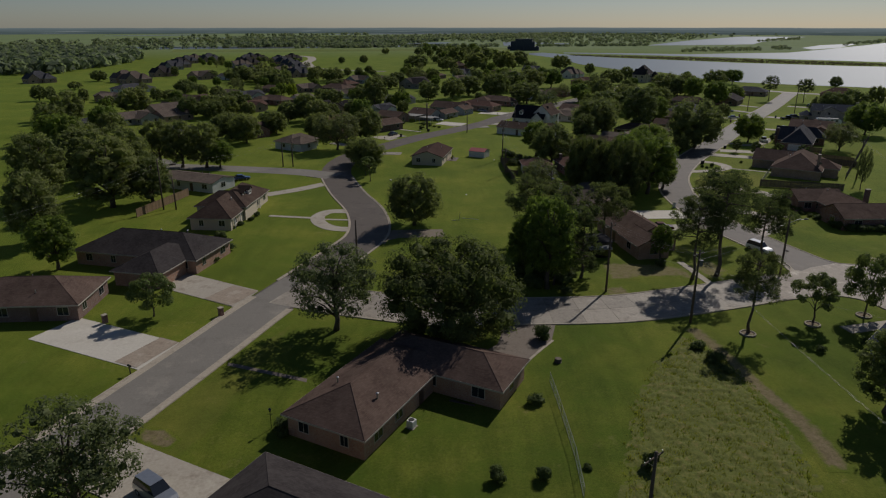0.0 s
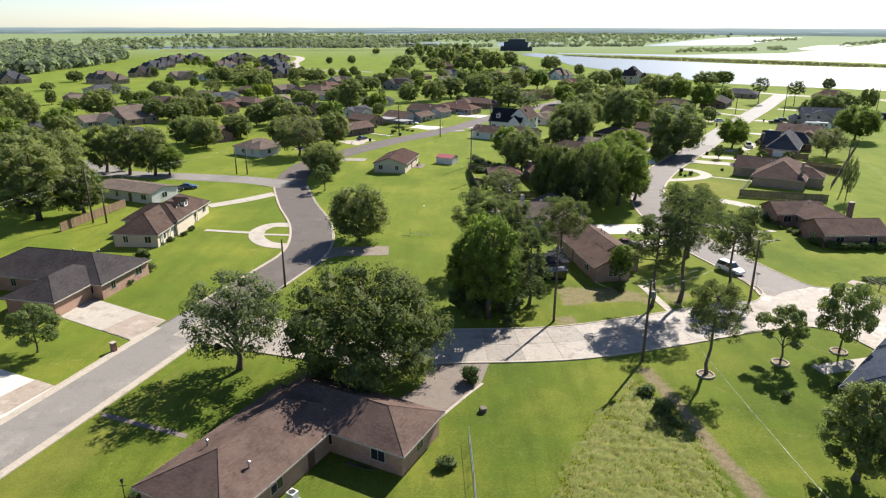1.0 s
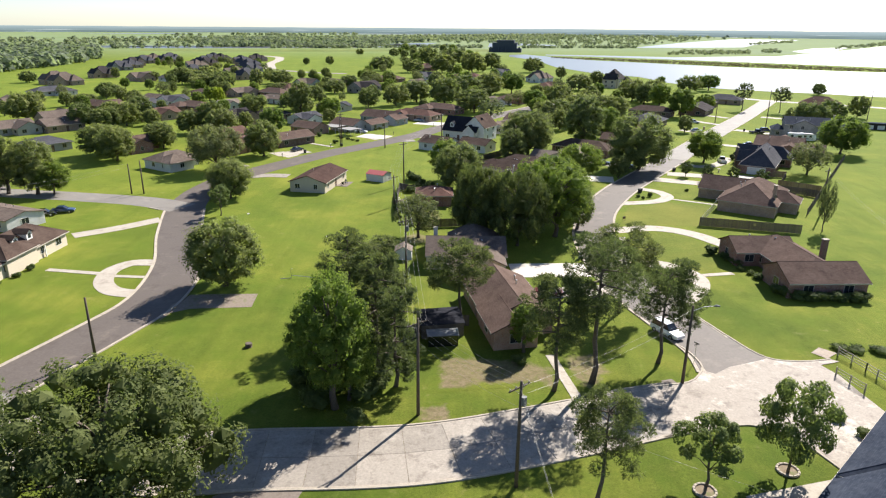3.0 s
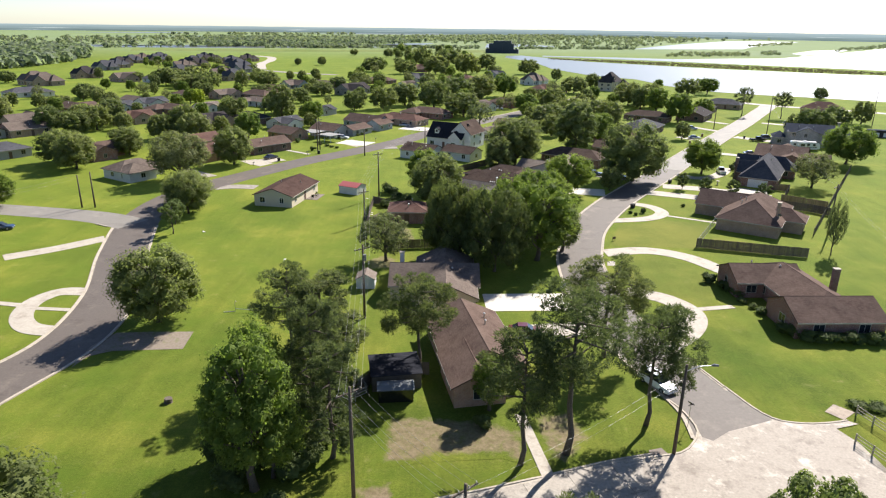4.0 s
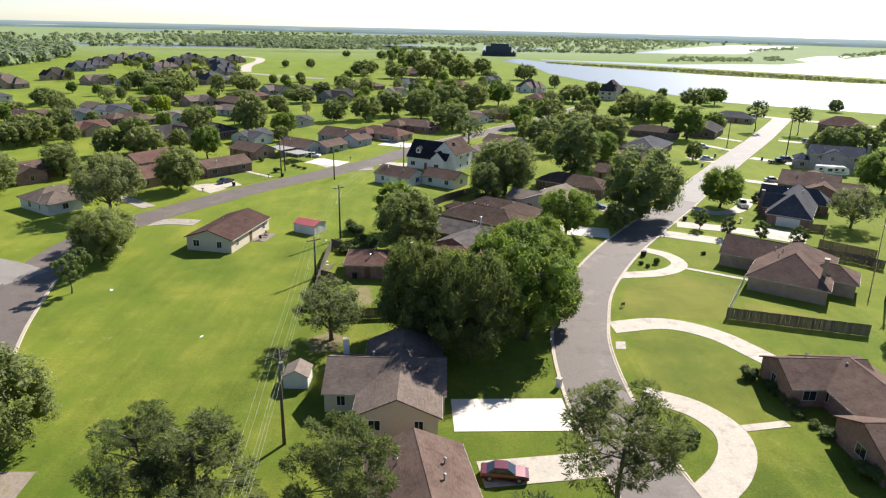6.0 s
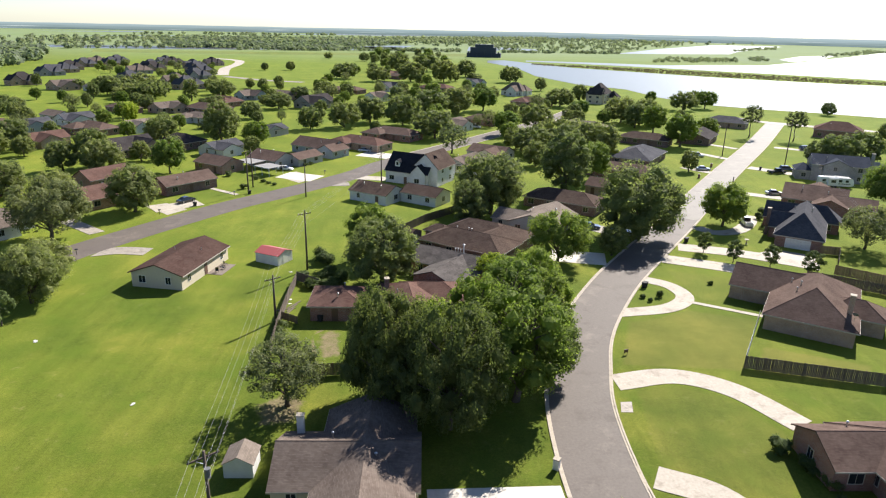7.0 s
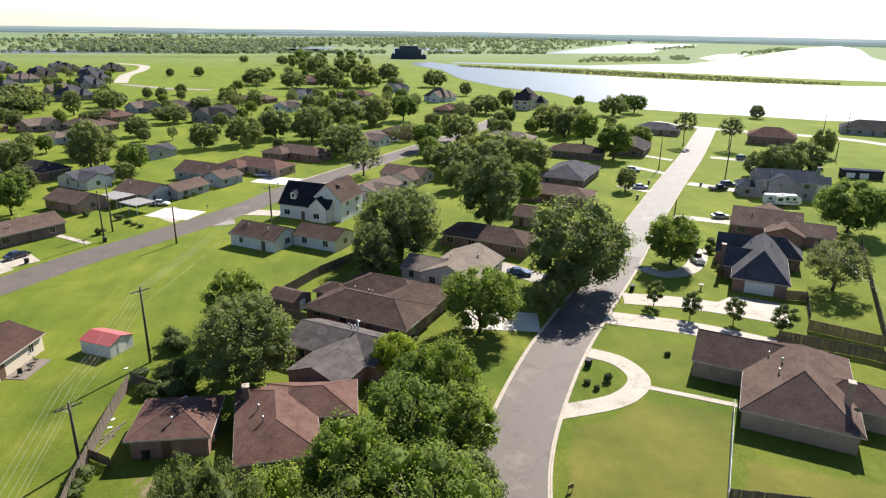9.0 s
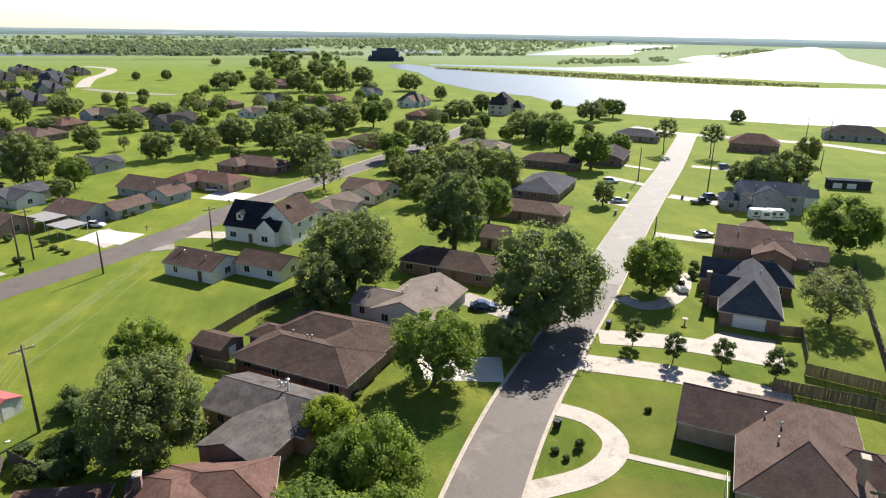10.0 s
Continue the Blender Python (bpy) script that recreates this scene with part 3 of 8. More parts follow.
def block(home, m, L, W, kind, eave, rise, wall, roof, rng, skip=(), detail=True, garage=None, door=None, storeys=1):
    """One roofed block of a house; m places it in the house's own axes."""
    hang = 0.45

    def placed(bm):
        bmesh.ops.transform(bm, matrix=m, verts=bm.verts)
        return bm

    wl, ww = L - 2 * hang, W - 2 * hang
    if kind == "gable":
        wl = L - 0.5
    part("wall", placed(prism_walls(bmesh.new(), wl, ww, eave + hang * rise - 0.17, ww / 2 * rise if kind == "gable" else 0)), wall, home)
    r = part("roof", placed(hip_roof(L, W, eave, rise) if kind == "hip" else gable_roof(L, W, eave, rise)), roof, home)
    part("ridge_cap", placed(ridges(kind, L, W, eave, rise)), roof, r)
    for board in fascia(L, W, eave, kind == "hip"):
        part("fascia", placed(board), FASCIA, r)
    for i, (sm, ln) in enumerate(sides_of(wl, ww)):
        if i in skip or garage == -1:
            continue
        if home.location.y > 300 and ((home.matrix_basis @ m @ sm).to_3x3() @ Vector((0, -1, 0))).y > -0.2:
            continue
        if garage == i:
            g = bmesh.new()
            for k in range(4):
                box(g, -2.4, 2.4, -0.05, 0.02, 0.04 + k * 0.53, 0.04 + k * 0.53 + 0.51)
            bmesh.ops.transform(g, matrix=m @ sm, verts=g.verts)
            part("garage_door", g, TRIM, home)
            continue
        n = max(1, int(ln / 4.2))
        for k in range(n):
            u = (k + 0.5) / n * ln - ln / 2 + rng.uniform(-0.4, 0.4)
            for s in range(storeys):
                if door == i and k == n // 2 and s == 0:
                    d = boxed(-0.48, 0.48, -0.05, 0.02, 0.05, 2.08)
                    bmesh.ops.transform(d, matrix=m @ sm @ pose(u, 0, 0), verts=d.verts)
                    part("door", d, DOOR, home)
                else:
                    window(home, m @ sm @ pose(u, 0, 0.9 + 2.6 * s), rng.choice((0.9, 1.2, 1.5)), 1.2, TRIM if wall in (SIDING_WHITE, SIDING_BLUE, STUCCO) else FASCIA)


def house(x, y, yaw, L, W, kind, eave, rise, wall, roof, label, wings=(), garage=None, chimney=None, vents=2, storeys=0, skip=()):
    rng = random.Random(int(x * 7 + y * 13))
    HOMES.append((x, y, yaw, L, W))
    home = holder("house", pose(x, y, 0, 0, 0, yaw), label, "house", "houses of the neighbourhood")
    storeys = storeys or (2 if eave > 4 else 1)
    block(home, pose(0, 0, 0), L, W, kind, eave, rise, wall, roof, rng, skip, garage=garage, door=0, storeys=storeys)
    for u, v, turn, wl, ww, wk, *more in wings:
        block(home, pose(u, v, 0, 0, 0, turn), wl, ww, wk, eave - 0.02, rise, wall, roof, rng, (3,), garage=more[0] if more else None)
    for k in range(vents):
        px, py = rng.uniform(-L / 4, L / 4), rng.uniform(0.12, 0.3) * W * rng.choice((-1, 1))
        z = eave + (W / 2 - abs(py)) * rise
        part("vent_pipe", tube(bmesh.new(), [(px, py, z - 0.1), (px, py, z + 0.45)], [0.07, 0.07], 6), METAL, home)
    if chimney:
        u, v, top = chimney
        c = boxed(u - 0.45, u + 0.45, v - 0.35, v + 0.35, 0.0, top)
        box(c, u - 0.52, u + 0.52, v - 0.42, v + 0.42, top, top + 0.12)
        part("chimney", c, wall, home)
    return home


def house_of(label, wall, roof, eave, rise, blocks, dormers=(), porch=None, chimney=None, pipes=2):
    """A house of several roofed blocks (x, y, yaw, length, width, kind, garage side, eave change) in the world."""
    x, y, yaw = blocks[0][:3]
    rng = random.Random(int(x * 7 + y * 13))
    base = pose(x, y, 0, 0, 0, yaw)
    inv = base.inverted()
    home = holder("house", base, label, "house", "houses of the neighbourhood")
    for i, (bx, by, turn, L, W, kind, garage, lift, *other) in enumerate(blocks):
        e = eave + lift
        HOMES.append((bx, by, turn, L, W))
        block(home, inv @ pose(bx, by, 0, 0, 0, turn), L, W, kind, e, rise, wall, other[0] if other else roof, rng, garage=garage, door=None if i else 0, storeys=2 if e > 4 else 1)
    L, W = blocks[0][3:5]
    for k in range(pipes):
        px, py = rng.uniform(-L / 4, L / 4), rng.uniform(0.12, 0.3) * W * rng.choice((-1, 1))
        z = eave + (W / 2 - abs(py)) * rise
        v = part("vent_pipe", tube(bmesh.new(), [(px, py, z - 0.1), (px, py, z + 0.5)], [0.09, 0.09], 8), METAL, home)
        part("vent_cap", tube(bmesh.new(), [(px, py, z + 0.5), (px, py, z + 0.62), (px, py, z + 0.7)], [0.16, 0.16, 0.05], 8), METAL, v)
    for u, v in dormers:
        d = 2.4
        zf = eave + (W / 2 - abs(v)) * rise
        w = prism_walls(bmesh.new(), d, 1.5, zf + 1.05, 0.55)
        bmesh.ops.transform(w, matrix=pose(u, v + d / 2 - 0.3, 0, 0, 0, 90), verts=w.verts)
        bmesh.ops.translate(w, verts=[p for p in w.verts if p.co.z < 0.1], vec=(0, 0, zf - 0.3))
        dm = part("dormer", w, TRIM, home)
        r = gable_roof(d + 0.5, 2.0, zf + 1.05, 0.7, 0.1)
        bmesh.ops.transform(r, matrix=pose(u, v + d / 2 - 0.35, 0, 0, 0, 90), verts=r.verts)
        part("dormer_roof", r, roof, dm)
        p = boxed(u - 0.35, u + 0.35, v - 0.34, v - 0.28, zf + 0.1, zf + 0.95)
        part("pane", p, GLASS, dm)
    if porch is not None:
        for k in range(6):
            u = -L / 2 + 2 + k * (L - 6) / 6
            part("porch_post", boxed(u - 0.09, u + 0.09, -W / 2 + 0.06, -W / 2 + 0.24, 0.0, eave - 0.16), TRIM, home)
    if chimney:
        u, v, _ = inv @ Vector((chimney[0], chimney[1], 0))
        top = chimney[2]
        c = boxed(u - 0.45, u + 0.45, v - 0.35, v + 0.35, 0.0, top)
        ch = part("chimney", c, BRICK_DARK if wall is BRICK_RED else wall, home)
        part("chimney_cap", boxed(u - 0.53, u + 0.53, v - 0.43, v + 0.43, top, top + 0.14, bevel=0.02), KERB, ch)
    return home


# ---- trees ----
def inside(p, outline):
    hit = False
    for (x0, y0), (x1, y1) in zip(outline, outline[1:] + outline[:1]):
        if (y0 > p[1]) != (y1 > p[1]) and p[0] < (x1 - x0) * (p[1] - y0) / (y1 - y0) + x0:
            hit = not hit
    return hit


def unit(v):
    return v / np.linalg.norm(v, axis=1)[:, None]


def leaf_mesh(name, lobes, count, size, rng, core=0.6, flat=1.0, tufted=False, clumps=9, corners=4):
    """Leaves on small clumps that sit on the lobes (x, y, z, rx, rz) of a crown, with a rough core in each lobe."""
    lobes = np.array(lobes)
    mid = lobes[:, :3].mean(axis=0)
    out = unit(lobes[:, :3] - mid + 0.02 * rng.normal(size=(len(lobes), 3)))
    turn = unit(rng.normal(size=(len(lobes), clumps, 3)).reshape(-1, 3) + 0.75 * np.repeat(out, clumps, axis=0) + (0, 0, 0.3))
    span = np.repeat(lobes[:, [3, 3, 4]], clumps, axis=0)
    centre = np.repeat(lobes[:, :3], clumps, axis=0) + turn * span * (0.5 + 0.22 * rng.random((len(turn), 1)))
    reach = span * (0.36 + 0.22 * rng.random((len(turn), 1)))
    weight = reach[:, 0] ** 2
    pick = rng.choice(len(turn), size=count, p=weight / weight.sum())
    d = unit(rng.normal(size=(count, 3)) + 0.55 * turn[pick] + (0, 0, 0.25))
    c = centre[pick] + d * reach[pick] * (1.05 - 0.45 * rng.random((count, 1)) ** 1.7)
    if tufted:
        u = unit(d + 0.35 * rng.normal(size=(count, 3)))
        v = unit(np.cross(u, rng.normal(size=(count, 3))))
    else:
        a = unit(d + 0.35 * turn[pick] + (0, 0, 0.35) + 0.42 * rng.normal(size=(count, 3)))
        u = unit(np.cross(a, rng.normal(size=(count, 3))))
        v = np.cross(a, u)
    s = size * (0.55 + 0.9 * rng.random((count, 1)))
    q = [c - u * s * 0.9, c - v * s * 0.55 * flat, c + u * s, c + v * s * 0.55 * flat] if corners == 4 else [c - u * s, c + s * (0.7 * u + 0.62 * v * flat), c + s * (0.7 * u - 0.62 * v * flat)]
    verts = np.stack(q, axis=1).reshape(-1, 3).tolist()
    faces = np.arange(corners * count).reshape(-1, corners).tolist()
    if core:
        bm = bmesh.new()
        bmesh.ops.create_icosphere(bm, subdivisions=1, radius=1)
        ball = [tuple(p.co) for p in bm.verts]
        tris = [tuple(p.index for p in f.verts) for f in bm.faces]
        bm.free()
        for cx, cy, cz, rx, rz in lobes.tolist():
            k0 = len(verts)
            for x, y, z in ball:
                k = core * (0.75 + 0.5 * rng.random())
                verts.append((cx + x * rx * k, cy + y * rx * k, cz + z * rz * k))
            faces += [tuple(k0 + i for i in t) for t in tris]
    me = bpy.data.meshes.new(name)
    me.from_pydata(verts, [], faces)
    return me


def crown_lobes(kind, h, r, rng, fine=False):
    lobes = []
    if kind in ("pine", "cedar"):
        base = (0.5 if kind == "pine" else 0.14) * h
        n = 40 if kind == "pine" else 44
        for k in range(n):
            f = (k + 0.5) / n
            z = base + (h - base) * f * 0.95
            spread = r * 0.9 * math.sqrt(max(0.03, 1 - ((f - 0.42) / 0.68) ** 2)) * rng.uniform(0.3, 1.05)
            a = k * 2.4 + rng.uniform(-0.6, 0.6)
            q = r * (rng.uniform(0.2, 0.33) if kind == "pine" else rng.uniform(0.2, 0.34))
            lobes.append((spread * math.cos(a), spread * math.sin(a), z, q, q * 0.8))
    elif kind == "young":
        for k in range(17):
            a, f = k * 2.4, (k + 0.5) / 17
            z = h * (0.4 + 0.5 * f)
            spread = r * 0.8 * math.sin(math.pi * (0.2 + 0.7 * f)) * rng.uniform(0.6, 1.05)
            q = r * rng.uniform(0.2, 0.36)
            lobes.append((spread * math.cos(a), spread * math.sin(a), z, q, q * 0.85))
    elif kind == "shrub":
        for k in range(16):
            up, a = 1 - 2 * (k + 0.5) / 16, k * 2.4
            ring = math.sqrt(1 - up * up) * rng.uniform(0.5, 0.75) * r
            lobes.append((ring * math.cos(a), ring * math.sin(a), h * (0.58 + 0.3 * up), r * rng.uniform(0.3, 0.45), h * 0.11))
    else:
        # a dome of lobes, pushed out and in by a few broad swellings
        low = {"oak": 0.05, "live_oak": 0.05, "leafy": 0.15}.get(kind, 0.2)
        n = (74 if fine else 50) if kind != "olive" else 34
        swell = [(rng.uniform(0, 6.28), rng.uniform(-0.3, 0.9), rng.uniform(-0.16, 0.16)) for _ in range(5)]
        zc, half = h * (0.5 + low / 2) * 0.98, h * (1 - low) / 2 * 0.8
        for k in range(n):
            up = 1 - 2 * (k + 0.5) / n
            up = up * 0.95 + 0.02
            a = k * 2.39996 + rng.uniform(-0.3, 0.3)
            ring = math.sqrt(max(0.0, 1 - up * up))
            push = rng.uniform(0.86, 1.06) + sum(w * max(0.0, math.cos(a - b)) * math.exp(-4 * (up - c) ** 2) for b, c, w in swell)
            wide = r * 0.71 * push * (1.0 if up > -0.3 else 1.12)
            q = min(r, h * 0.6) * rng.uniform(0.2, 0.34) * (0.86 if fine else 1.0)
            lobes.append((wide * ring * math.cos(a), wide * ring * math.sin(a), zc + half * up * (0.8 + 0.2 * push), q, q * rng.uniform(0.72, 0.95)))
        for k in range(9):
            a, up = k * 2.4, (k - 4) / 5
            lobes.append((0.4 * r * math.cos(a), 0.4 * r * math.sin(a), zc + half * 0.55 * up, r * 0.3, half * 0.32))
        lobes.append((0, 0, zc, r * 0.6, half * 0.75))
    return lobes


LEAF = {"oak": LEAF_OAK, "leafy": LEAF_BROAD, "pine": LEAF_PINE, "young": LEAF_YOUNG, "cedar": LEAF_PINE, "olive": LEAF_OLIVE, "lime": LEAF_LIME, "live_oak": LEAF_LIVE, "shrub": LEAF_SHRUB}
TREE_TEXT = {
    "oak": ("oak_tree", "broad dark green oak with a dense rounded crown"),
    "live_oak": ("live_oak_tree", "very broad dark green live oak with a dense crown"),
    "leafy": ("leafy_tree", "leafy mid-green tree with an uneven crown"),
    "pine": ("pine_tree", "tall pine with a bare trunk and tufted crown"),
    "cedar": ("pine_tree", "dense dark green pine with branches low to the ground"),
    "young": ("young_tree", "young green tree with a slender trunk on a lawn"),
    "olive": ("grey_green_tree", "thin-leaved grey-green tree with an open crown"),
    "lime": ("lime_green_tree", "small tree with bright yellow-green leaves"),
    "shrub": ("shrub_tree", "small upright clipped evergreen tree beside a drive"),
}
GROWN = {}


def grow(x, y, h, r, kind, near):
    """A tree built from scratch: a tapered trunk with limbs, and a crown of leaf clumps."""
    seed = int(abs(x) * 31 + abs(y) * 17)
    rng, nrng = random.Random(seed), np.random.default_rng(seed)
    name, label = TREE_TEXT[kind]
    top = holder(name, pose(x, y, 0, 0, 0, 0), label, "tree", "trees of the neighbourhood")
    lobes = crown_lobes(kind, h, r, rng, near == 2)
    bm = bmesh.new()
    w = 0.028 * h if kind in ("oak", "live_oak", "leafy", "olive") else 0.018 * h
    up = 0.9 if kind in ("pine", "cedar") else 0.55
    tube(bm, [(0, 0, -0.1), (0.02 * h, 0, 0.12 * h), (0.0, 0.015 * h, 0.3 * h), (0, 0, up * h)], [w * 1.35, w, w * 0.85, w * 0.3], 8)
    for cx, cy, cz, rx, rz in lobes[:52:2 if near > 0 else 6]:
        s = max(cz - 0.55 * math.hypot(cx, cy) - 0.1 * h, 0.16 * h) if kind not in ("pine", "cedar") else cz - 0.02 * h
        s = min(s, up * h * 0.95)
        tube(bm, [(0, 0, s), (cx * 0.45, cy * 0.45, s + (cz - s) * 0.6), (cx, cy, cz)], [w * 0.42, w * 0.3, w * 0.1], 5)
    part("trunk", bm, BARK, top, smooth=True)
    dens = {"oak": 1.0, "live_oak": 1.0, "leafy": 0.95, "pine": 1.55, "cedar": 1.6, "young": 0.8, "olive": 1.0, "lime": 0.7, "shrub": 0.4}[kind]
    if near == 2:
        count, size = int(9300 * dens * (min(1.5, 0.6 + r / 10) if r < 8.5 else 3.2)), min(max(0.115, 0.009 * r + 0.1), 0.16)
    elif near == 1:
        count, size = int(6000 * dens * (min(1.4, 0.6 + r / 12) if r < 8.5 else 2.2)), max(0.13, 0.014 * r + 0.1)
    elif near == 0:
        count, size = int(2900 * dens), max(0.16, 0.036 * r)
    else:
        count, size = int(1700 * dens), max(0.24, 0.056 * r)
    needles = kind in ("pine", "cedar")
    me = leaf_mesh("crown", lobes, count, size * (1.5 if needles else 1.0), nrng, core={"pine": 0.5 if near < 1 else 0.22, "cedar": 0.4, "olive": 0.3, "young": 0.3}.get(kind, 0.55 if near == 2 else 0.6), flat=0.32 if needles else 1.0, tufted=needles, clumps=10 if near > 0 else 6, corners=4 if near == 2 else 3)
    me.materials.append(LEAF[kind])
    crown = new("crown", me)
    crown.parent = top
    return top


PLANTED = []


def yard_trees(outline, count, low, high, seed):
    """Trees scattered over the yards inside an outline, clear of houses and streets."""
    rng = random.Random(seed)
    xs, ys = [p[0] for p in outline], [p[1] for p in outline]
    n = tries = 0
    while n < count and tries < 4000:
        tries += 1
        p = Vector((rng.uniform(min(xs), max(xs)), rng.uniform(min(ys), max(ys)), 0))
        if not inside(p, outline) or any((p - q).length < 6.5 for q in PLANTED):
            continue
        if any(min((p - q).length for q in line) < half + 3 for line, half in STREETS):
            continue
        clear = True
        for hx, hy, yaw, L, W in HOMES:
            q = Matrix.Rotation(-radians(yaw), 3, "Z") @ (p - Vector((hx, hy, 0)))
            clear = clear and (abs(q.x) > L / 2 + 2 or abs(q.y) > W / 2 + 2)
        if clear:
            h = rng.uniform(low, high)
            tree(round(p.x, 1), round(p.y, 1), h, h * rng.uniform(0.42, 0.6), rng.choice(("oak", "oak", "oak", "leafy", "leafy", "olive")))
            n += 1


def tree(x, y, h, r, kind):
    PLANTED.append(Vector((x, y, 0)))
    away = min(math.hypot(x - u, y - v) for u, v in ((0, 10), (25, 40), (38, 80), (42, 105), (53, 131)))
    near = 2 if away < 82 else 1 if away < 170 else 0 if away < 380 else -1
    key = (kind, near, int(h > 1.9 * r) if kind in ("oak", "leafy") else 0)
    made = GROWN.setdefault(key, [])
    if len(made) < (6 if kind == "oak" else 4 if kind in ("pine", "leafy") else 2 if kind in ("young", "olive") else 1):
        made.append((grow(x, y, h, r, kind, near), h, r))
        return
    rng = random.Random(int(x * 5 + y * 3))
    made = sorted(made, key=lambda g: abs(math.log(g[1] / g[2] * r / h)))
    ob, h0, r0 = made[rng.randrange(min(3, len(made)))]
    copy_thing(ob, pose(x, y, 0, 0, 0, rng.uniform(0, 360)) @ Matrix.Diagonal((r / r0, r / r0, h / h0, 1)))


# ---- fences, poles, cars ----
def fence(pts, height, mat=WOOD_GREY):
    """A board fence through the points: posts, two rails a bay, and boards that share one mesh."""
    line = [Vector((*p, 0)) for p in pts]
    home = holder("wooden_fence", pose(*line[0].xy, 0), "weathered grey board fence along a yard" if mat is WOOD_GREY else "rust red board fence between two houses" if mat is WOOD_RED else "tan wooden board fence along a yard", "fence")
    rng = random.Random(int(line[0].x * 9))
    data = {}

    def piece(name, m, *size):
        if name not in data:
            ob = part(name, boxed(*size), mat, home)
            data[name] = ob.data
        else:
            ob = new(name, data[name])
            ob.parent = home
        ob.matrix_basis = m

    for a, b in zip(line, line[1:]):
        run = (b - a).length
        n = max(1, round(run / 2.4))
        turn = math.degrees(math.atan2(b.y - a.y, b.x - a.x))
        for k in range(n):
            p = a.lerp(b, k / n) - line[0]
            m = pose(p.x, p.y, 0, 0, 0, turn)
            piece("post", m, -0.05, 0.05, 0.016, 0.116, -0.05, height + 0.05)
            for z in (0.35, height - 0.35):
                piece("rail", m @ Matrix.Diagonal((run / n / 2.4, 1, 1, 1)) @ pose(0, 0, z), 0, 2.4, 0.013, 0.055, 0, 0.09)
            count = max(1, int(run / n / 0.19))
            for i in range(count):
                u = i * run / n / count
                piece("board", m @ pose(u, 0, rng.uniform(-0.03, 0.03), rng.uniform(-1, 1), rng.uniform(-0.6, 0.6)), 0.004, 0.182, -0.012, 0.012, 0.04, height)


def utility_pole(x, y, h, arms, turn=40):
    home = holder("utility_pole", pose(x, y, 0, 0, 0, turn), "tall brown wooden utility pole" + ("", " with a crossarm", " with a crossarm and transformer", " with a street lamp")[arms], "utility pole", "utility poles")
    part("pole", tube(bmesh.new(), [(0, 0, -0.2), (0, 0, h * 0.5), (0, 0, h)], [0.19, 0.16, 0.12], 10), WOOD_POLE, home, smooth=True)
    if arms == 3:
        c, d = math.cos(radians(-turn)), math.sin(radians(-turn))
        arm = part("lamp_arm", tube(bmesh.new(), [(0, 0, h - 0.7), (1.2 * c, 1.2 * d, h - 0.15), (2.4 * c, 2.4 * d, h - 0.05)], [0.04, 0.035, 0.03], 6), METAL, home)
        part("lamp_head", tube(bmesh.new(), [(2.3 * c, 2.3 * d, h - 0.05), (2.6 * c, 2.6 * d, h - 0.02), (3.0 * c, 3.0 * d, h - 0.06)], [0.08, 0.16, 0.1], 8), TRANSFORMER, arm)
    if arms in (1, 2):
        arm = part("crossarm", boxed(-1.3, 1.3, 0.13, 0.23, h - 0.75, h - 0.62), WOOD_POLE, home)
        for u in (-1.15, -0.45, 0.45, 1.15):
            part("insulator", tube(bmesh.new(), [(u, 0.18, h - 0.62), (u, 0.18, h - 0.45)], [0.05, 0.035], 6), METAL, arm)
        part("brace", tube(bmesh.new(), [(-0.7, 0.18, h - 0.72), (0, 0.16, h - 1.3), (0.7, 0.18, h - 0.72)], [0.025, 0.025, 0.025], 5), METAL, home)
    if arms == 2:
        part("transformer", tube(bmesh.new(), [(0.0, -0.4, h - 2.2), (0.0, -0.4, h - 1.35)], [0.24, 0.24], 10), TRANSFORMER, home)


def loft(bm, sections):
    rings = [[bm.verts.new(v) for v in s] for s in sections]
    n = len(rings[0])
    for a, b in zip(rings, rings[1:]):
        for k in range(n):
            bm.faces.new((a[k], a[(k + 1) % n], b[(k + 1) % n], b[k]))
    bm.faces.new(rings[0][::-1])
    bm.faces.new(rings[-1])
    bmesh.ops.recalc_face_normals(bm, faces=bm.faces)
    return bm


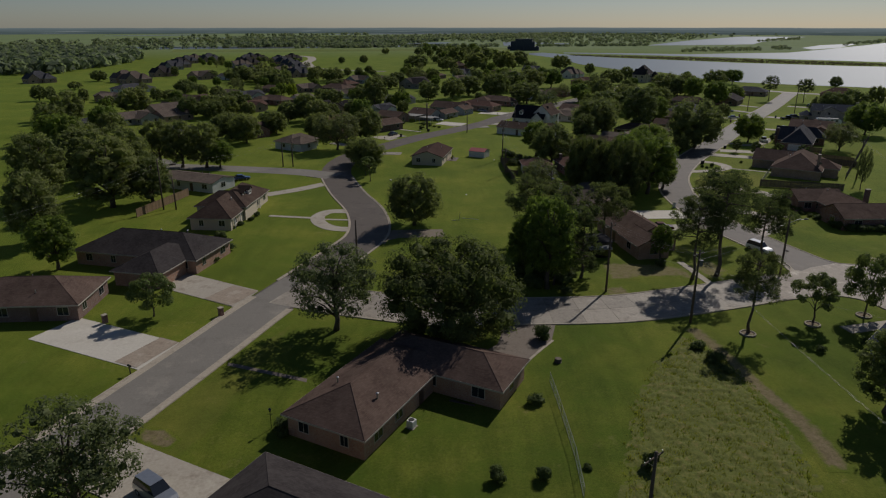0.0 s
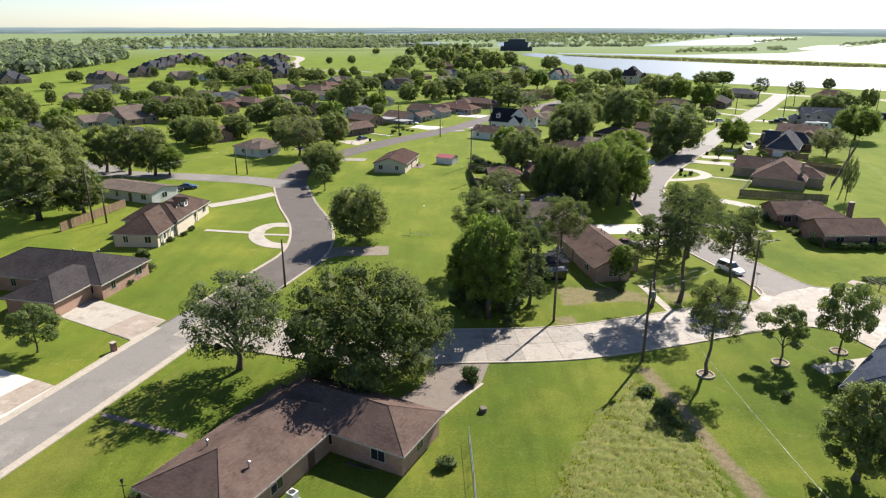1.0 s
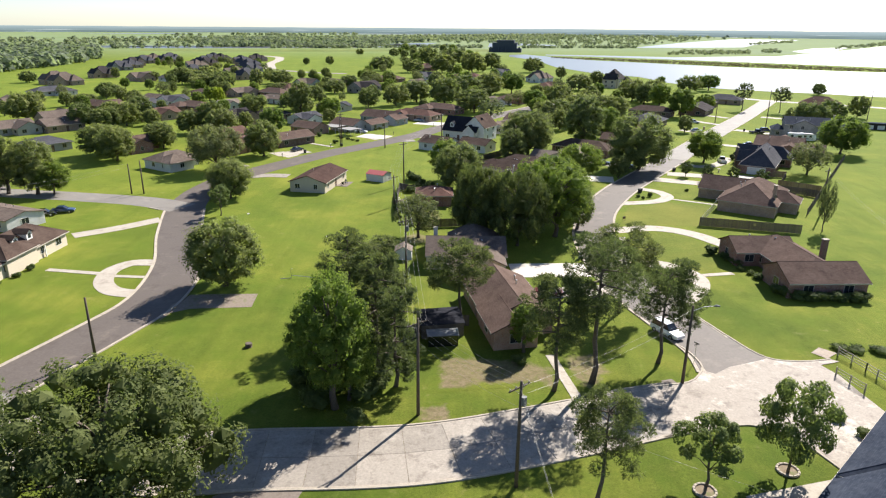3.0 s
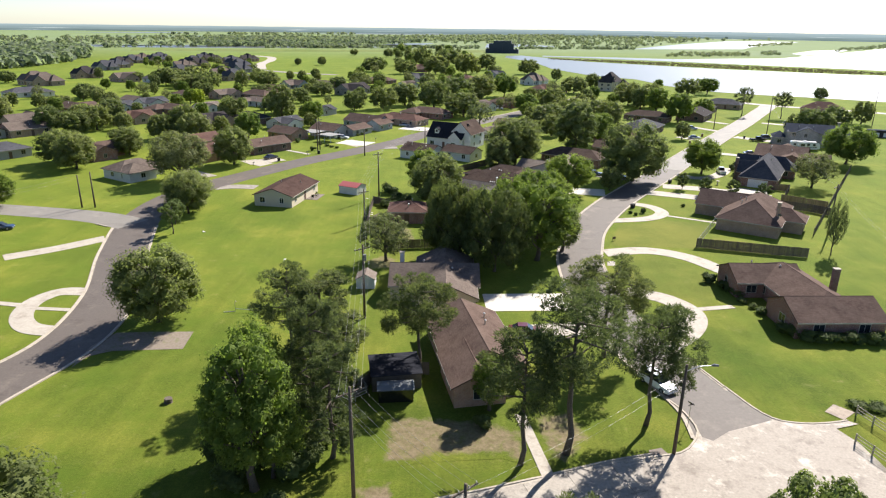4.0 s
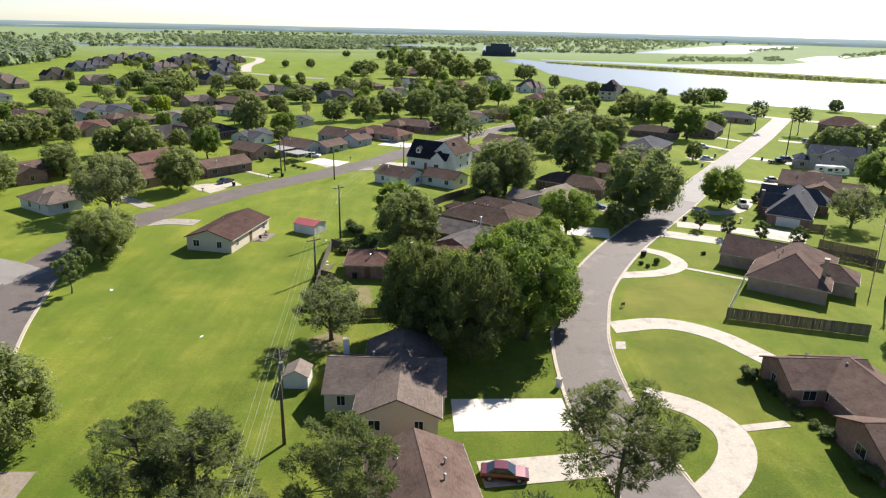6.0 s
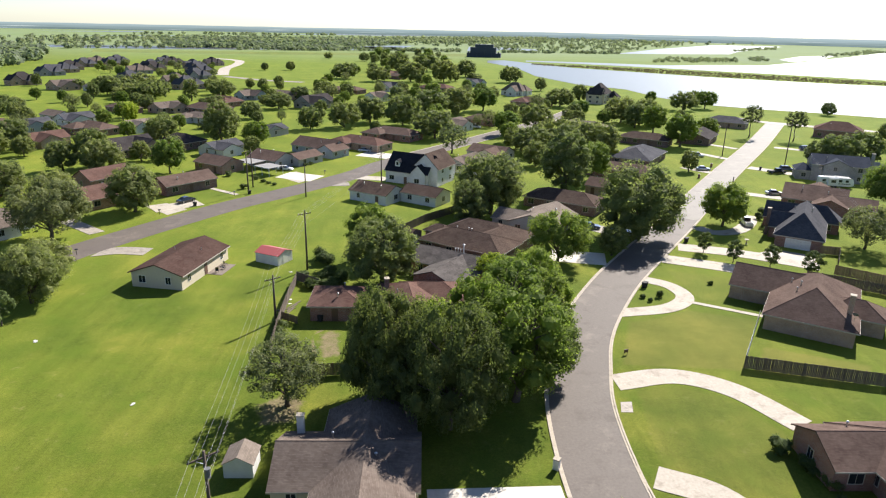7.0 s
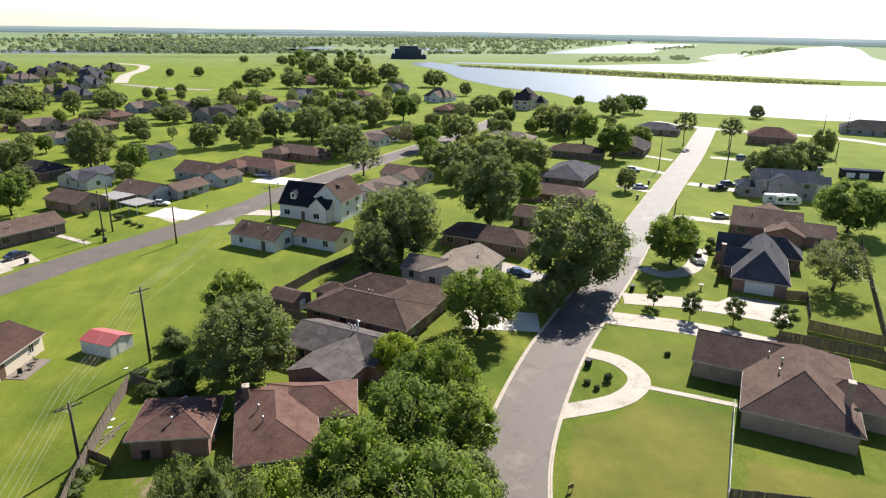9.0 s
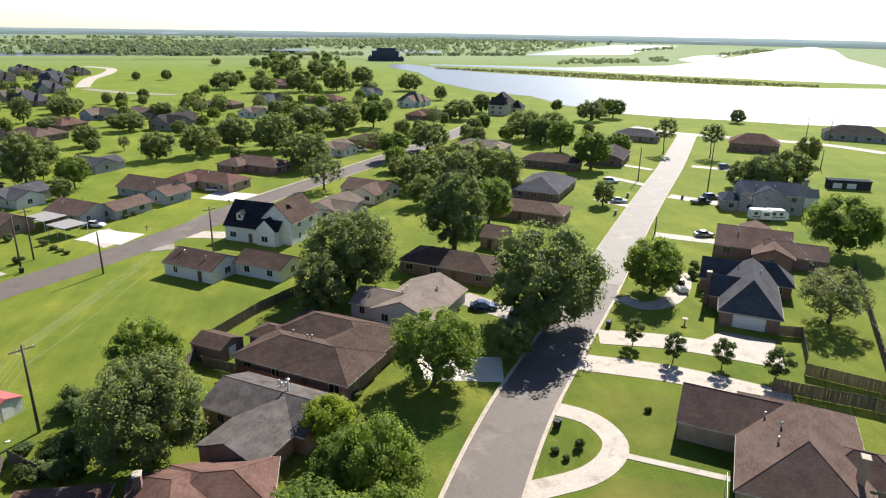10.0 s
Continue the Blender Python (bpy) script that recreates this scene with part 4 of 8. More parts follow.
def car(x, y, yaw, kind, paint, label):
    home = holder("car", pose(x, y, 0.03, 0, 0, yaw), label, "car", "parked cars")
    L = {"sedan": 4.7, "suv": 4.8, "pickup": 5.6}[kind]
    deck = {"sedan": 0.92, "suv": 1.02, "pickup": 1.02}[kind]
    roof_z = {"sedan": 1.44, "suv": 1.75, "pickup": 1.8}[kind]
    h = L / 2
    secs = []
    for u, top, w in ((-h, deck - 0.22, 0.78), (-h + 0.12, deck - 0.04, 0.86), (-h * 0.4, deck, 0.91), (h * 0.35, deck - 0.02, 0.91), (h - 0.35, deck - 0.16, 0.86), (h, deck - 0.34, 0.74)):
        secs.append([(u, -w, 0.3), (u, -w - 0.02, 0.62), (u, -w + 0.06, top), (u, w - 0.06, top), (u, w + 0.02, 0.62), (u, w, 0.3)])
    part("body", loft(bmesh.new(), secs), paint, home, smooth=False)
    c = {"sedan": (-h + 0.55, -h + 1.35, 0.25, 1.05), "suv": (-h + 0.1, -h + 0.45, 0.35, 1.1), "pickup": (-0.55, -0.45, 0.75, 1.35)}[kind]
    cab = []
    for u, z, w in ((c[0], deck - 0.04, 0.8), (c[1], roof_z - 0.06, 0.64), (c[2], roof_z - 0.05, 0.64), (c[3], deck - 0.04, 0.8)):
        cab.append([(u, -w, z), (u, w, z)])
    (a0, a1), (b0, b1), (c0, c1), (d0, d1) = cab
    part("rear_window", poly(bmesh.new(), [a0, b0, b1, a1], [(0, 1, 2, 3)]), GLASS, home)
    part("windscreen", poly(bmesh.new(), [c0, d0, d1, c1], [(0, 1, 2, 3)]), GLASS, home)
    part("side_window", poly(bmesh.new(), [a0, d0, c0, b0], [(0, 1, 2, 3)]), GLASS, home)
    part("side_window", poly(bmesh.new(), [a1, b1, c1, d1], [(0, 1, 2, 3)]), GLASS, home)
    part("car_roof", boxed(c[1] - 0.05, c[2] + 0.05, -0.66, 0.66, roof_z - 0.055, roof_z, bevel=0.02), paint, home)
    if kind == "pickup":
        part("bed", boxed(-h + 0.2, -0.7, -0.7, 0.7, deck - 0.005, deck + 0.02), RUBBER, home)
    for u in (-h + 0.9, h - 0.95):
        for s in (-1, 1):
            wv = part("wheel", tube(bmesh.new(), [(u, s * 0.72, 0.33), (u, s * 0.93, 0.33)], [0.33, 0.33], 14), RUBBER, home)
            part("rim", tube(bmesh.new(), [(u, s * 0.9, 0.33), (u, s * 0.945, 0.33)], [0.2, 0.18], 10), METAL, wv)
    for s in (-1, 1):
        part("headlight", boxed(h - 0.08, h + 0.01, s * 0.55 - 0.16, s * 0.55 + 0.16, deck - 0.46, deck - 0.34), TRIM, home)


def wires(a, b, offsets, sag=0.6, turn=40):
    """A span of power cables between two poles (x, y, height)."""
    cu = bpy.data.curves.new("power_line", "CURVE")
    cu.dimensions, cu.bevel_depth, cu.bevel_resolution = "3D", 0.0075, 0
    d = Vector((math.cos(radians(turn)), math.sin(radians(turn)), 0))
    for o, dz in offsets:
        sp = cu.splines.new("POLY")
        sp.points.add(12)
        for i, pt in enumerate(sp.points):
            f = i / 12
            p = Vector(a).lerp(Vector(b), f) + d * o + Vector((0, 0, dz - 4 * sag * f * (1 - f)))
            pt.co = (*p, 1)
    cu.materials.append(WIRE)
    tagged(new("power_line", cu), "thin bare metal power cables between poles", "cable", "power lines")


def bush(x, y, r, h, kind="shrub", label="dense rounded green bush"):
    seed = int(abs(x) * 13 + abs(y) * 7)
    rng, nrng = random.Random(seed), np.random.default_rng(seed)
    lobes = [(rng.uniform(-0.35, 0.35) * r, rng.uniform(-0.35, 0.35) * r, h * (rng.uniform(0.3, 0.62) if k else 0.26), r * rng.uniform(0.5, 0.72), h * rng.uniform(0.28, 0.38)) for k in range(6)]
    me = leaf_mesh("bush", lobes, 600, max(0.1, 0.085 * r), nrng, core=0.8)
    me.materials.append(LEAF[kind])
    ob = new("bush", me)
    ob.matrix_basis = pose(x, y, 0)
    tagged(ob, label, "bush")


def stone_ring(x, y, r=0.95):
    home = holder("planting_ring", pose(x, y, 0), "low ring of pale stones round a young tree", "garden edging")
    mesh = None
    for k in range(14):
        a = 2 * math.pi * k / 14
        if mesh is None:
            ob = part("stone", boxed(-0.12, 0.12, -0.2, 0.2, 0, 0.22, bevel=0.04), KERB, home)
            mesh = ob.data
        else:
            ob = new("stone", mesh)
            ob.parent = home
        ob.matrix_basis = pose(r * math.cos(a), r * math.sin(a), 0, 0, 0, math.degrees(a))
    part("mulch", tube(bmesh.new(), [(0, 0, 0), (0, 0, 0.1)], [r - 0.1, r - 0.15], 16), DIRT, home)


def shed(x, y, yaw, L, W, h, wall, roof, label, rise=0.6):
    home = holder("shed", pose(x, y, 0, 0, 0, yaw), label, "shed")
    part("wall", prism_walls(bmesh.new(), L - 0.3, W - 0.3, h, (W - 0.3) / 2 * rise), wall, home)
    part("roof", gable_roof(L, W, h + 0.02, rise, 0.06), roof, home)
    part("door", boxed(L / 2 - 0.16, L / 2 - 0.12, -0.7, 0.7, 0.05, 1.9), TRIM, home)
    HOMES.append((x, y, yaw, L, W))


def bin_cart(x, y, yaw=57):
    home = holder("wheeled_bin", pose(x, y, 0, 0, 0, yaw), "dark wheeled refuse bin at the kerb", "bin", "bins at the kerb")
    part("tub", loft(bmesh.new(), [[(-0.24, -0.27, 0.06), (0.24, -0.27, 0.06), (0.24, 0.27, 0.06), (-0.24, 0.27, 0.06)], [(-0.3, -0.36, 0.98), (0.3, -0.36, 0.98), (0.3, 0.36, 0.98), (-0.3, 0.36, 0.98)]]), RUBBER, home)
    part("lid", boxed(-0.32, 0.32, -0.4, 0.38, 0.98, 1.06, bevel=0.02), RUBBER, home)
    for s in (-1, 1):
        part("wheel", tube(bmesh.new(), [(s * 0.26, 0.3, 0.1), (s * 0.32, 0.3, 0.1)], [0.1, 0.1], 10), RUBBER, home)


def mailbox(x, y, yaw=57, brick=BRICK_RED):
    home = holder("mailbox", pose(x, y, 0, 0, 0, yaw), ("red" if brick is BRICK_RED else "white painted") + " brick mailbox pillar at the kerb", "mailbox", "mailboxes")
    part("pillar", boxed(-0.3, 0.3, -0.3, 0.3, 0, 1.2, bevel=0.02), brick, home)
    part("cap", boxed(-0.35, 0.35, -0.35, 0.35, 1.2, 1.28), KERB, home)


def caravan(x, y, yaw):
    home = holder("caravan", pose(x, y, 0, 0, 0, yaw), "long white travel trailer parked beside a house", "caravan")
    secs = []
    for u, z0, z1 in ((-4.6, 0.6, 2.7), (-4.4, 0.5, 3.0), (3.6, 0.5, 3.0), (4.4, 0.7, 2.6), (4.7, 0.9, 1.8)):
        secs.append([(u, -1.2, z0), (u, -1.22, (z0 + z1) / 2), (u, -1.1, z1), (u, 1.1, z1), (u, 1.22, (z0 + z1) / 2), (u, 1.2, z0)])
    part("body", loft(bmesh.new(), secs), PAINT_WHITE, home)
    for u, w in ((-3.4, 0.9), (-1.4, 1.3), (0.9, 1.1), (2.8, 0.8)):
        part("pane", boxed(u - w / 2, u + w / 2, -1.245, -1.2, 1.7, 2.4), GLASS, home)
    part("stripe", boxed(-4.3, 3.8, -1.24, -1.2, 1.15, 1.35), PAINT_BLACK, home)
    for u in (-0.9, 0.0):
        part("wheel", tube(bmesh.new(), [(u, -1.2, 0.34), (u, -0.98, 0.34)], [0.34, 0.34], 12), RUBBER, home)
        part("wheel", tube(bmesh.new(), [(u, 0.98, 0.34), (u, 1.2, 0.34)], [0.34, 0.34], 12), RUBBER, home)
    part("hitch", tube(bmesh.new(), [(4.4, 0, 0.7), (5.6, 0, 0.5)], [0.06, 0.06], 6), METAL, home)
    part("roof_unit", boxed(-0.5, 0.5, -0.35, 0.35, 3.0, 3.25, bevel=0.05), TRIM, home)
    slide = part("slide_out", boxed(-2.3, 0.4, -1.75, -1.2, 0.7, 2.85, bevel=0.04), PAINT_WHITE, home)
    part("pane", boxed(-1.6, -0.3, -1.77, -1.75, 1.55, 2.35), GLASS, slide)
    part("awning_rail", tube(bmesh.new(), [(0.6, -1.28, 2.85), (4.0, -1.28, 2.85)], [0.07, 0.07], 8), TRANSFORMER, home)


def long_trailer(x, y, yaw):
    home = holder("trailer", pose(x, y, 0, 0, 0, yaw), "long dark low building at the field edge", "trailer")
    part("wall", boxed(-6, 6, -1.6, 1.6, 0.0, 2.6), ROOF_DARK, home)
    part("roof", boxed(-6.2, 6.2, -1.8, 1.8, 2.6, 2.85), ROOF_BLUE, home)
    for u in (-3.5, 0.5):
        part("panel", boxed(u - 1.3, u + 1.3, -1.66, -1.6, 0.3, 1.9), TRIM, home)


def tall_grass(label, outline, count, seed, mat):
    """Loose tufts of long grass blades over a rough patch."""
    rng = np.random.default_rng(seed)
    xs, ys = [p[0] for p in outline], [p[1] for p in outline]
    verts, faces = [], []
    n = 0
    while n < count:
        p = (rng.uniform(min(xs), max(xs)), rng.uniform(min(ys), max(ys)))
        if not inside((p[0] + rng.normal() * 0.4, p[1] + rng.normal() * 0.4), outline):
            continue
        n += 1
        if noise.noise(Vector((p[0] * 0.22, p[1] * 0.22, 3.0))) < rng.uniform(-0.9, 0.25):
            continue
        hh = rng.uniform(0.2, 0.36)
        for k in range(4):
            a = rng.uniform(0, 6.28)
            o, w, lean = rng.normal(size=2) * 0.16, rng.uniform(0.03, 0.07), rng.uniform(0.1, 0.45)
            bx, by, c, s = p[0] + o[0], p[1] + o[1], math.cos(a), math.sin(a)
            i = len(verts)
            verts += [(bx - s * w, by + c * w, 0), (bx + s * w, by - c * w, 0), (bx + c * lean * hh, by + s * lean * hh, hh)]
            faces.append((i, i + 1, i + 2))
    me = bpy.data.meshes.new("tall_grass")
    me.from_pydata(verts, [], faces)
    me.materials.append(mat)
    tagged(new("tall_grass", me), label, "grass", kind="stuff")


def rough_patch(label, outline):
    """Long tussocky grass: a sheet of uneven mounds that sinks into the lawn at its rim."""
    xs, ys = [p[0] for p in outline], [p[1] for p in outline]
    step = 0.26
    cells, verts, faces = {}, [], []

    def corner(i, j):
        if (i, j) not in cells:
            x, y = min(xs) + i * step, min(ys) + j * step
            rim = (sum(inside((x + a, y + b), outline) for a in (-1.5, 0, 1.5) for b in (-1.5, 0, 1.5)) / 9) ** 2
            rag = noise.noise(Vector((x * 0.9, y * 0.9, 0)))
            lump = 0.45 + 0.35 * noise.noise(Vector((x * 0.9, y * 0.9, 4))) + 0.35 * noise.noise(Vector((x * 2.3, y * 2.3, 8))) + 0.4 * noise.noise(Vector((x * 4.1, y * 4.1, 2)))
            cells[i, j] = len(verts)
            verts.append((x, y, 0.46 * lump * rim - 0.08 + (0.08 * rag if rim < 1 else 0)))
        return cells[i, j]

    for i in range(int((max(xs) - min(xs)) / step)):
        for j in range(int((max(ys) - min(ys)) / step)):
            if inside((min(xs) + (i + 0.5) * step, min(ys) + (j + 0.5) * step), outline):
                faces.append((corner(i, j), corner(i + 1, j), corner(i + 1, j + 1), corner(i, j + 1)))
    me = bpy.data.meshes.new("long_grass")
    me.from_pydata(verts, [], faces)
    me.polygons.foreach_set("use_smooth", [True] * len(me.polygons))
    me.materials.append(ROUGH_GRASS)
    tagged(new("long_grass", me), label, "grass", kind="stuff")


def works(x, y, yaw):
    """A broad dark river structure far off."""
    home = holder("river_works", pose(x, y, 0, 0, 0, yaw), "broad dark steel river structure at the channel", "building")
    part("base", boxed(-25, 25, -9, 9, 0, 6), WORKS, home)
    part("deck", boxed(-20, 18, -8, 8, 6, 14), WORKS, home)
    part("top", boxed(-13, 14, -7, 7, 14, 18), WORKS, home)
    for u in (-22, -11, 0, 11, 22):
        part("pier", boxed(u - 1.2, u + 1.2, -11, -9, 0, 8), WORKS, home)


def levee(label, pts, half, height):
    line = smooth_line(pts, 40)
    nn = normals(line)
    bm = bmesh.new()
    prev = None
    for p, n in zip(line, nn):
        ring = [bm.verts.new((*(p + n * o).xy, z)) for o, z in ((-half, -0.05), (-half * 0.3, height), (half * 0.3, height), (half, -0.05))]
        if prev:
            for k in range(3):
                bm.faces.new((prev[k], prev[k + 1], ring[k + 1], ring[k]))
        prev = ring
    bmesh.ops.recalc_face_normals(bm, faces=bm.faces)
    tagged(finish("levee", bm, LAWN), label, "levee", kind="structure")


def stump(x, y):
    home = holder("tree_stump", pose(x, y, 0), "low dark sawn tree stump in the grass", "stump")
    part("bole", tube(bmesh.new(), [(0, 0, -0.05), (0, 0, 0.2), (0.03, 0, 0.5)], [0.62, 0.46, 0.42], 11), BARK, home)
    part("cut_face", tube(bmesh.new(), [(0.03, 0, 0.5), (0.03, 0, 0.52)], [0.4, 0.39], 11), WOOD_GREY, home)


def rail_fence(pts, label="weathered open wooden rail fence"):
    line = [Vector((*p, 0)) for p in pts]
    home = holder("rail_fence", pose(*line[0].xy, 0), label, "fence")
    for a, b in zip(line, line[1:]):
        n = max(1, round((b - a).length / 1.8))
        for k in range(n + 1):
            p = a.lerp(b, k / n) - line[0]
            part("post", boxed(p.x - 0.06, p.x + 0.06, p.y - 0.06, p.y + 0.06, -0.05, 1.25), WOOD_PALE, home)
        for z in (0.45, 0.8, 1.15):
            part("rail", tube(bmesh.new(), [(*(a - line[0]).xy, z), (*(b - line[0]).xy, z)], [0.045, 0.045], 6), WOOD_PALE, home)


def chain_fence(pts, height=1.2):
    line = [Vector((*p, 0)) for p in pts]
    home = holder("chain_link_fence", pose(*line[0].xy, 0), "thin galvanised chain-link fence on posts", "fence")
    for a, b in zip(line, line[1:]):
        n = max(1, round((b - a).length / 2.6))
        for k in range(n + 1):
            p = a.lerp(b, k / n) - line[0]
            part("post", tube(bmesh.new(), [(p.x, p.y, -0.05), (p.x, p.y, height + 0.03)], [0.03, 0.03], 6), METAL, home)
        for z in (0.08, height):
            part("rail", tube(bmesh.new(), [(*(a - line[0]).xy, z), (*(b - line[0]).xy, z)], [0.022, 0.022], 5), METAL, home)
        m = bmesh.new()
        run = (b - a).length
        d = (b - a) / run
        for i in range(int(run / 0.25)):
            for s in (0, 1):
                p, q = a - line[0] + d * (i * 0.25), a - line[0] + d * min(i * 0.25 + height, run)
                z0, z1 = (0.08, height) if s else (height, 0.08)
                z1 = z0 + (z1 - z0) * ((q - p).length / height)
                tube(m, [(p.x, p.y, z0), (q.x, q.y, z1)], [0.004, 0.004], 3)
        tagged(part("mesh", m, METAL, home), kind="stuff")


def garden_chair(x, y, yaw):
    home = holder("garden_chair", pose(x, y, 0, 0, 0, yaw), "dark slatted garden chair on a patio", "chair", "patio chairs")
    part("seat", boxed(-0.28, 0.28, -0.26, 0.26, 0.4, 0.44, bevel=0.01), PAINT_BLACK, home)
    part("backrest", boxed(-0.28, 0.28, 0.24, 0.28, 0.44, 0.95, bevel=0.01), PAINT_BLACK, home)
    for sx in (-0.25, 0.25):
        for sy in (-0.22, 0.24):
            part("leg", boxed(sx - 0.02, sx + 0.02, sy - 0.02, sy + 0.02, 0, 0.4), PAINT_BLACK, home)


def bird_bath(x, y):
    home = holder("bird_bath", pose(x, y, 0), "grey stone bird bath on a lawn", "bird bath")
    part("pedestal", tube(bmesh.new(), [(0, 0, 0), (0, 0, 0.15), (0, 0, 0.5), (0, 0, 0.85)], [0.3, 0.14, 0.1, 0.14], 10), KERB, home)
    part("bowl", tube(bmesh.new(), [(0, 0, 0.85), (0, 0, 0.95), (0, 0, 1.05)], [0.15, 0.42, 0.5], 14), KERB, home)


def cooling_unit(x, y, yaw):
    home = holder("air_conditioner", pose(x, y, 0, 0, 0, yaw), "pale metal air conditioning unit beside a wall", "air conditioner")
    part("case", boxed(-0.4, 0.4, -0.4, 0.4, 0.05, 0.85, bevel=0.03), TRIM, home)
    part("fan_grille", tube(bmesh.new(), [(0, 0, 0.85), (0, 0, 0.88)], [0.33, 0.3], 16), RUBBER, home)
    part("pad", boxed(-0.5, 0.5, -0.5, 0.5, 0, 0.05), KERB, home)


def lying_board(x, y, yaw, L=3.0):
    ob = finish("board", boxed(-L / 2, L / 2, -0.12, 0.12, 0.005, 0.09, bevel=0.01), WOOD_GREY)
    ob.matrix_basis = pose(x, y, 0, 0, 0, yaw)
    tagged(ob, "long white board lying on the grass", "board")


# ---- river and far country ----
def sheet(name, label, outline, z, mat, category):
    if name == "road":
        APRONS.append(outline)
    bm = bmesh.new()
    vs = [bm.verts.new((*p, z)) for p in outline]
    f = bm.faces.new(vs)
    f.normal_update()
    if f.normal.z < 0:
        f.normal_flip()
    if mat in (LAWN_DRY, LAWN_WORN, EARTH):
        layer = bm.verts.layers.float.new("spread")
        centre = sum((Vector(p) for p in outline), Vector((0, 0))) / len(outline)
        reach = min((Vector(p) - centre).length for p in outline)
        bmesh.ops.inset_region(bm, faces=[f], thickness=min(1.9 if category == "bare earth" else 1.0, reach * 0.5), use_even_offset=False, use_boundary=True)
        for v in bm.verts:
            v[layer] = 0.0 if any((v.co.xy - Vector(p)).length < 0.01 for p in outline) else 0.47 if category == "bare earth" else 0.55
    bmesh.ops.triangulate(bm, faces=bm.faces[:])
    tagged(finish(name, bm, mat), label, category, kind="structure")


def wood(label, outline, count, height, mat=LEAF_HAZED):
    """Far trees as one mass of uneven leafy crowns inside an outline."""
    rng = np.random.default_rng(int(abs(outline[0][0]) + count))
    xs, ys = [p[0] for p in outline], [p[1] for p in outline]
    verts, n, tries = [], 0, 0
    count = int(count * 1.15)
    while n < count and tries < count * 60:
        tries += 1
        p = (rng.uniform(min(xs), max(xs)), rng.uniform(min(ys), max(ys)))
        if not inside(p, outline):
            continue
        h = height * rng.uniform(0.45, 1.0)
        r = h * rng.uniform(0.55, 0.9)
        d = unit(rng.normal(size=(26, 3)) + (0, 0, 0.35))
        c = d * (r, r, h * 0.5) * (0.72 + 0.32 * rng.random((26, 1))) + (*p, h * 0.5)
        a = unit(d + (0, 0, 0.4) + 0.35 * rng.normal(size=(26, 3)))
        u = unit(np.cross(a, rng.normal(size=(26, 3))))
        v = np.cross(a, u)
        k = r * (0.3 + 0.3 * rng.random((26, 1)))
        verts.append(np.stack([c - u * k, c + k * (0.7 * u + 0.75 * v), c + k * (0.7 * u - 0.75 * v)], axis=1).reshape(-1, 3))
        n += 1
    faces = [np.arange(n * 78).reshape(-1, 3)]
    me = bpy.data.meshes.new("wood")
    me.from_pydata(np.concatenate(verts).tolist(), [], np.concatenate(faces).tolist())
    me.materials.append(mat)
    tagged(new("wood", me), label, "trees", kind="stuff")


def scrap(x, y, yaw):
    """A crumpled pale scrap lying in the grass."""
    bm = bmesh.new()
    bmesh.ops.create_grid(bm, x_segments=4, y_segments=3, size=0.5)
    rng = random.Random(int(x * 3 + y))
    for v in bm.verts:
        v.co = Vector((v.co.x * 0.5, v.co.y * 0.3, 0.06 + rng.uniform(-0.03, 0.06)))
    bmesh.ops.solidify(bm, geom=bm.faces[:], thickness=0.02)
    ob = finish("paper_scrap", bm, TRIM)
    ob.matrix_basis = pose(x, y, 0, 0, 0, yaw)
    tagged(ob, "crumpled pale scrap lying on the lawn", "litter")


def pipe_frame(x, y, yaw):
    home = holder("pipe_frame", pose(x, y, 0, 0, 0, yaw), "thin bent metal pipe frame standing in the grass", "metal frame")
    part("upright", tube(bmesh.new(), [(0, 0, -0.05), (0, 0, 1.5), (0.25, 0, 1.7)], [0.04, 0.04, 0.04], 6), METAL, home)
    part("rail", tube(bmesh.new(), [(0, 0, 0.5), (2.2, 0.15, 0.42), (4.2, 0.1, 0.3)], [0.035, 0.035, 0.035], 6), METAL, home)
    part("foot", tube(bmesh.new(), [(-1.6, -0.5, 0.04), (0, 0, 0.06)], [0.04, 0.04], 6), METAL, home)


def carport(x, y, yaw, L, W, h=2.4):
    home = holder("carport", pose(x, y, 0, 0, 0, yaw), "open carport with a flat pale metal roof on posts", "carport", "carports")
    part("roof_sheet", boxed(-L / 2, L / 2, -W / 2, W / 2, h, h + 0.1, bevel=0.02), METAL_PALE, home)
    part("roof_edge", boxed(-L / 2 - 0.03, L / 2 + 0.03, -W / 2 - 0.04, -W / 2 - 0.004, h - 0.1, h + 0.12), TRIM, home)
    for u in (-L / 2 + 0.2, 0, L / 2 - 0.2):
        for v in (-W / 2 + 0.2, W / 2 - 0.2):
            part("post", boxed(u - 0.05, u + 0.05, v - 0.05, v + 0.05, -0.02, h), TRIM, home)


def post_box(x, y, yaw=147):
    home = holder("mailbox", pose(x, y, 0, 0, 0, yaw), "dark metal mailbox on a wooden post at the road", "mailbox", "mailboxes")
    part("post", boxed(-0.05, 0.05, -0.05, 0.05, -0.05, 1.0), WOOD_GREY, home)
    bm = bmesh.new()
    bmesh.ops.create_cone(bm, cap_ends=True, segments=12, radius1=0.14, radius2=0.14, depth=0.55, matrix=pose(0, 0, 1.12, 90, 0, 0))
    part("box", bm, PAINT_BLACK, home)


def vent_stack(x, y, z, h, home_label="white square vent stack on a roof"):
    home = holder("vent_stack", pose(x, y, z), home_label, "vent")
    part("shaft", boxed(-0.35, 0.35, -0.3, 0.3, -0.8, h), SIDING_WHITE, home)
    part("cap", boxed(-0.42, 0.42, -0.37, 0.37, h, h + 0.1, bevel=0.02), KERB, home)


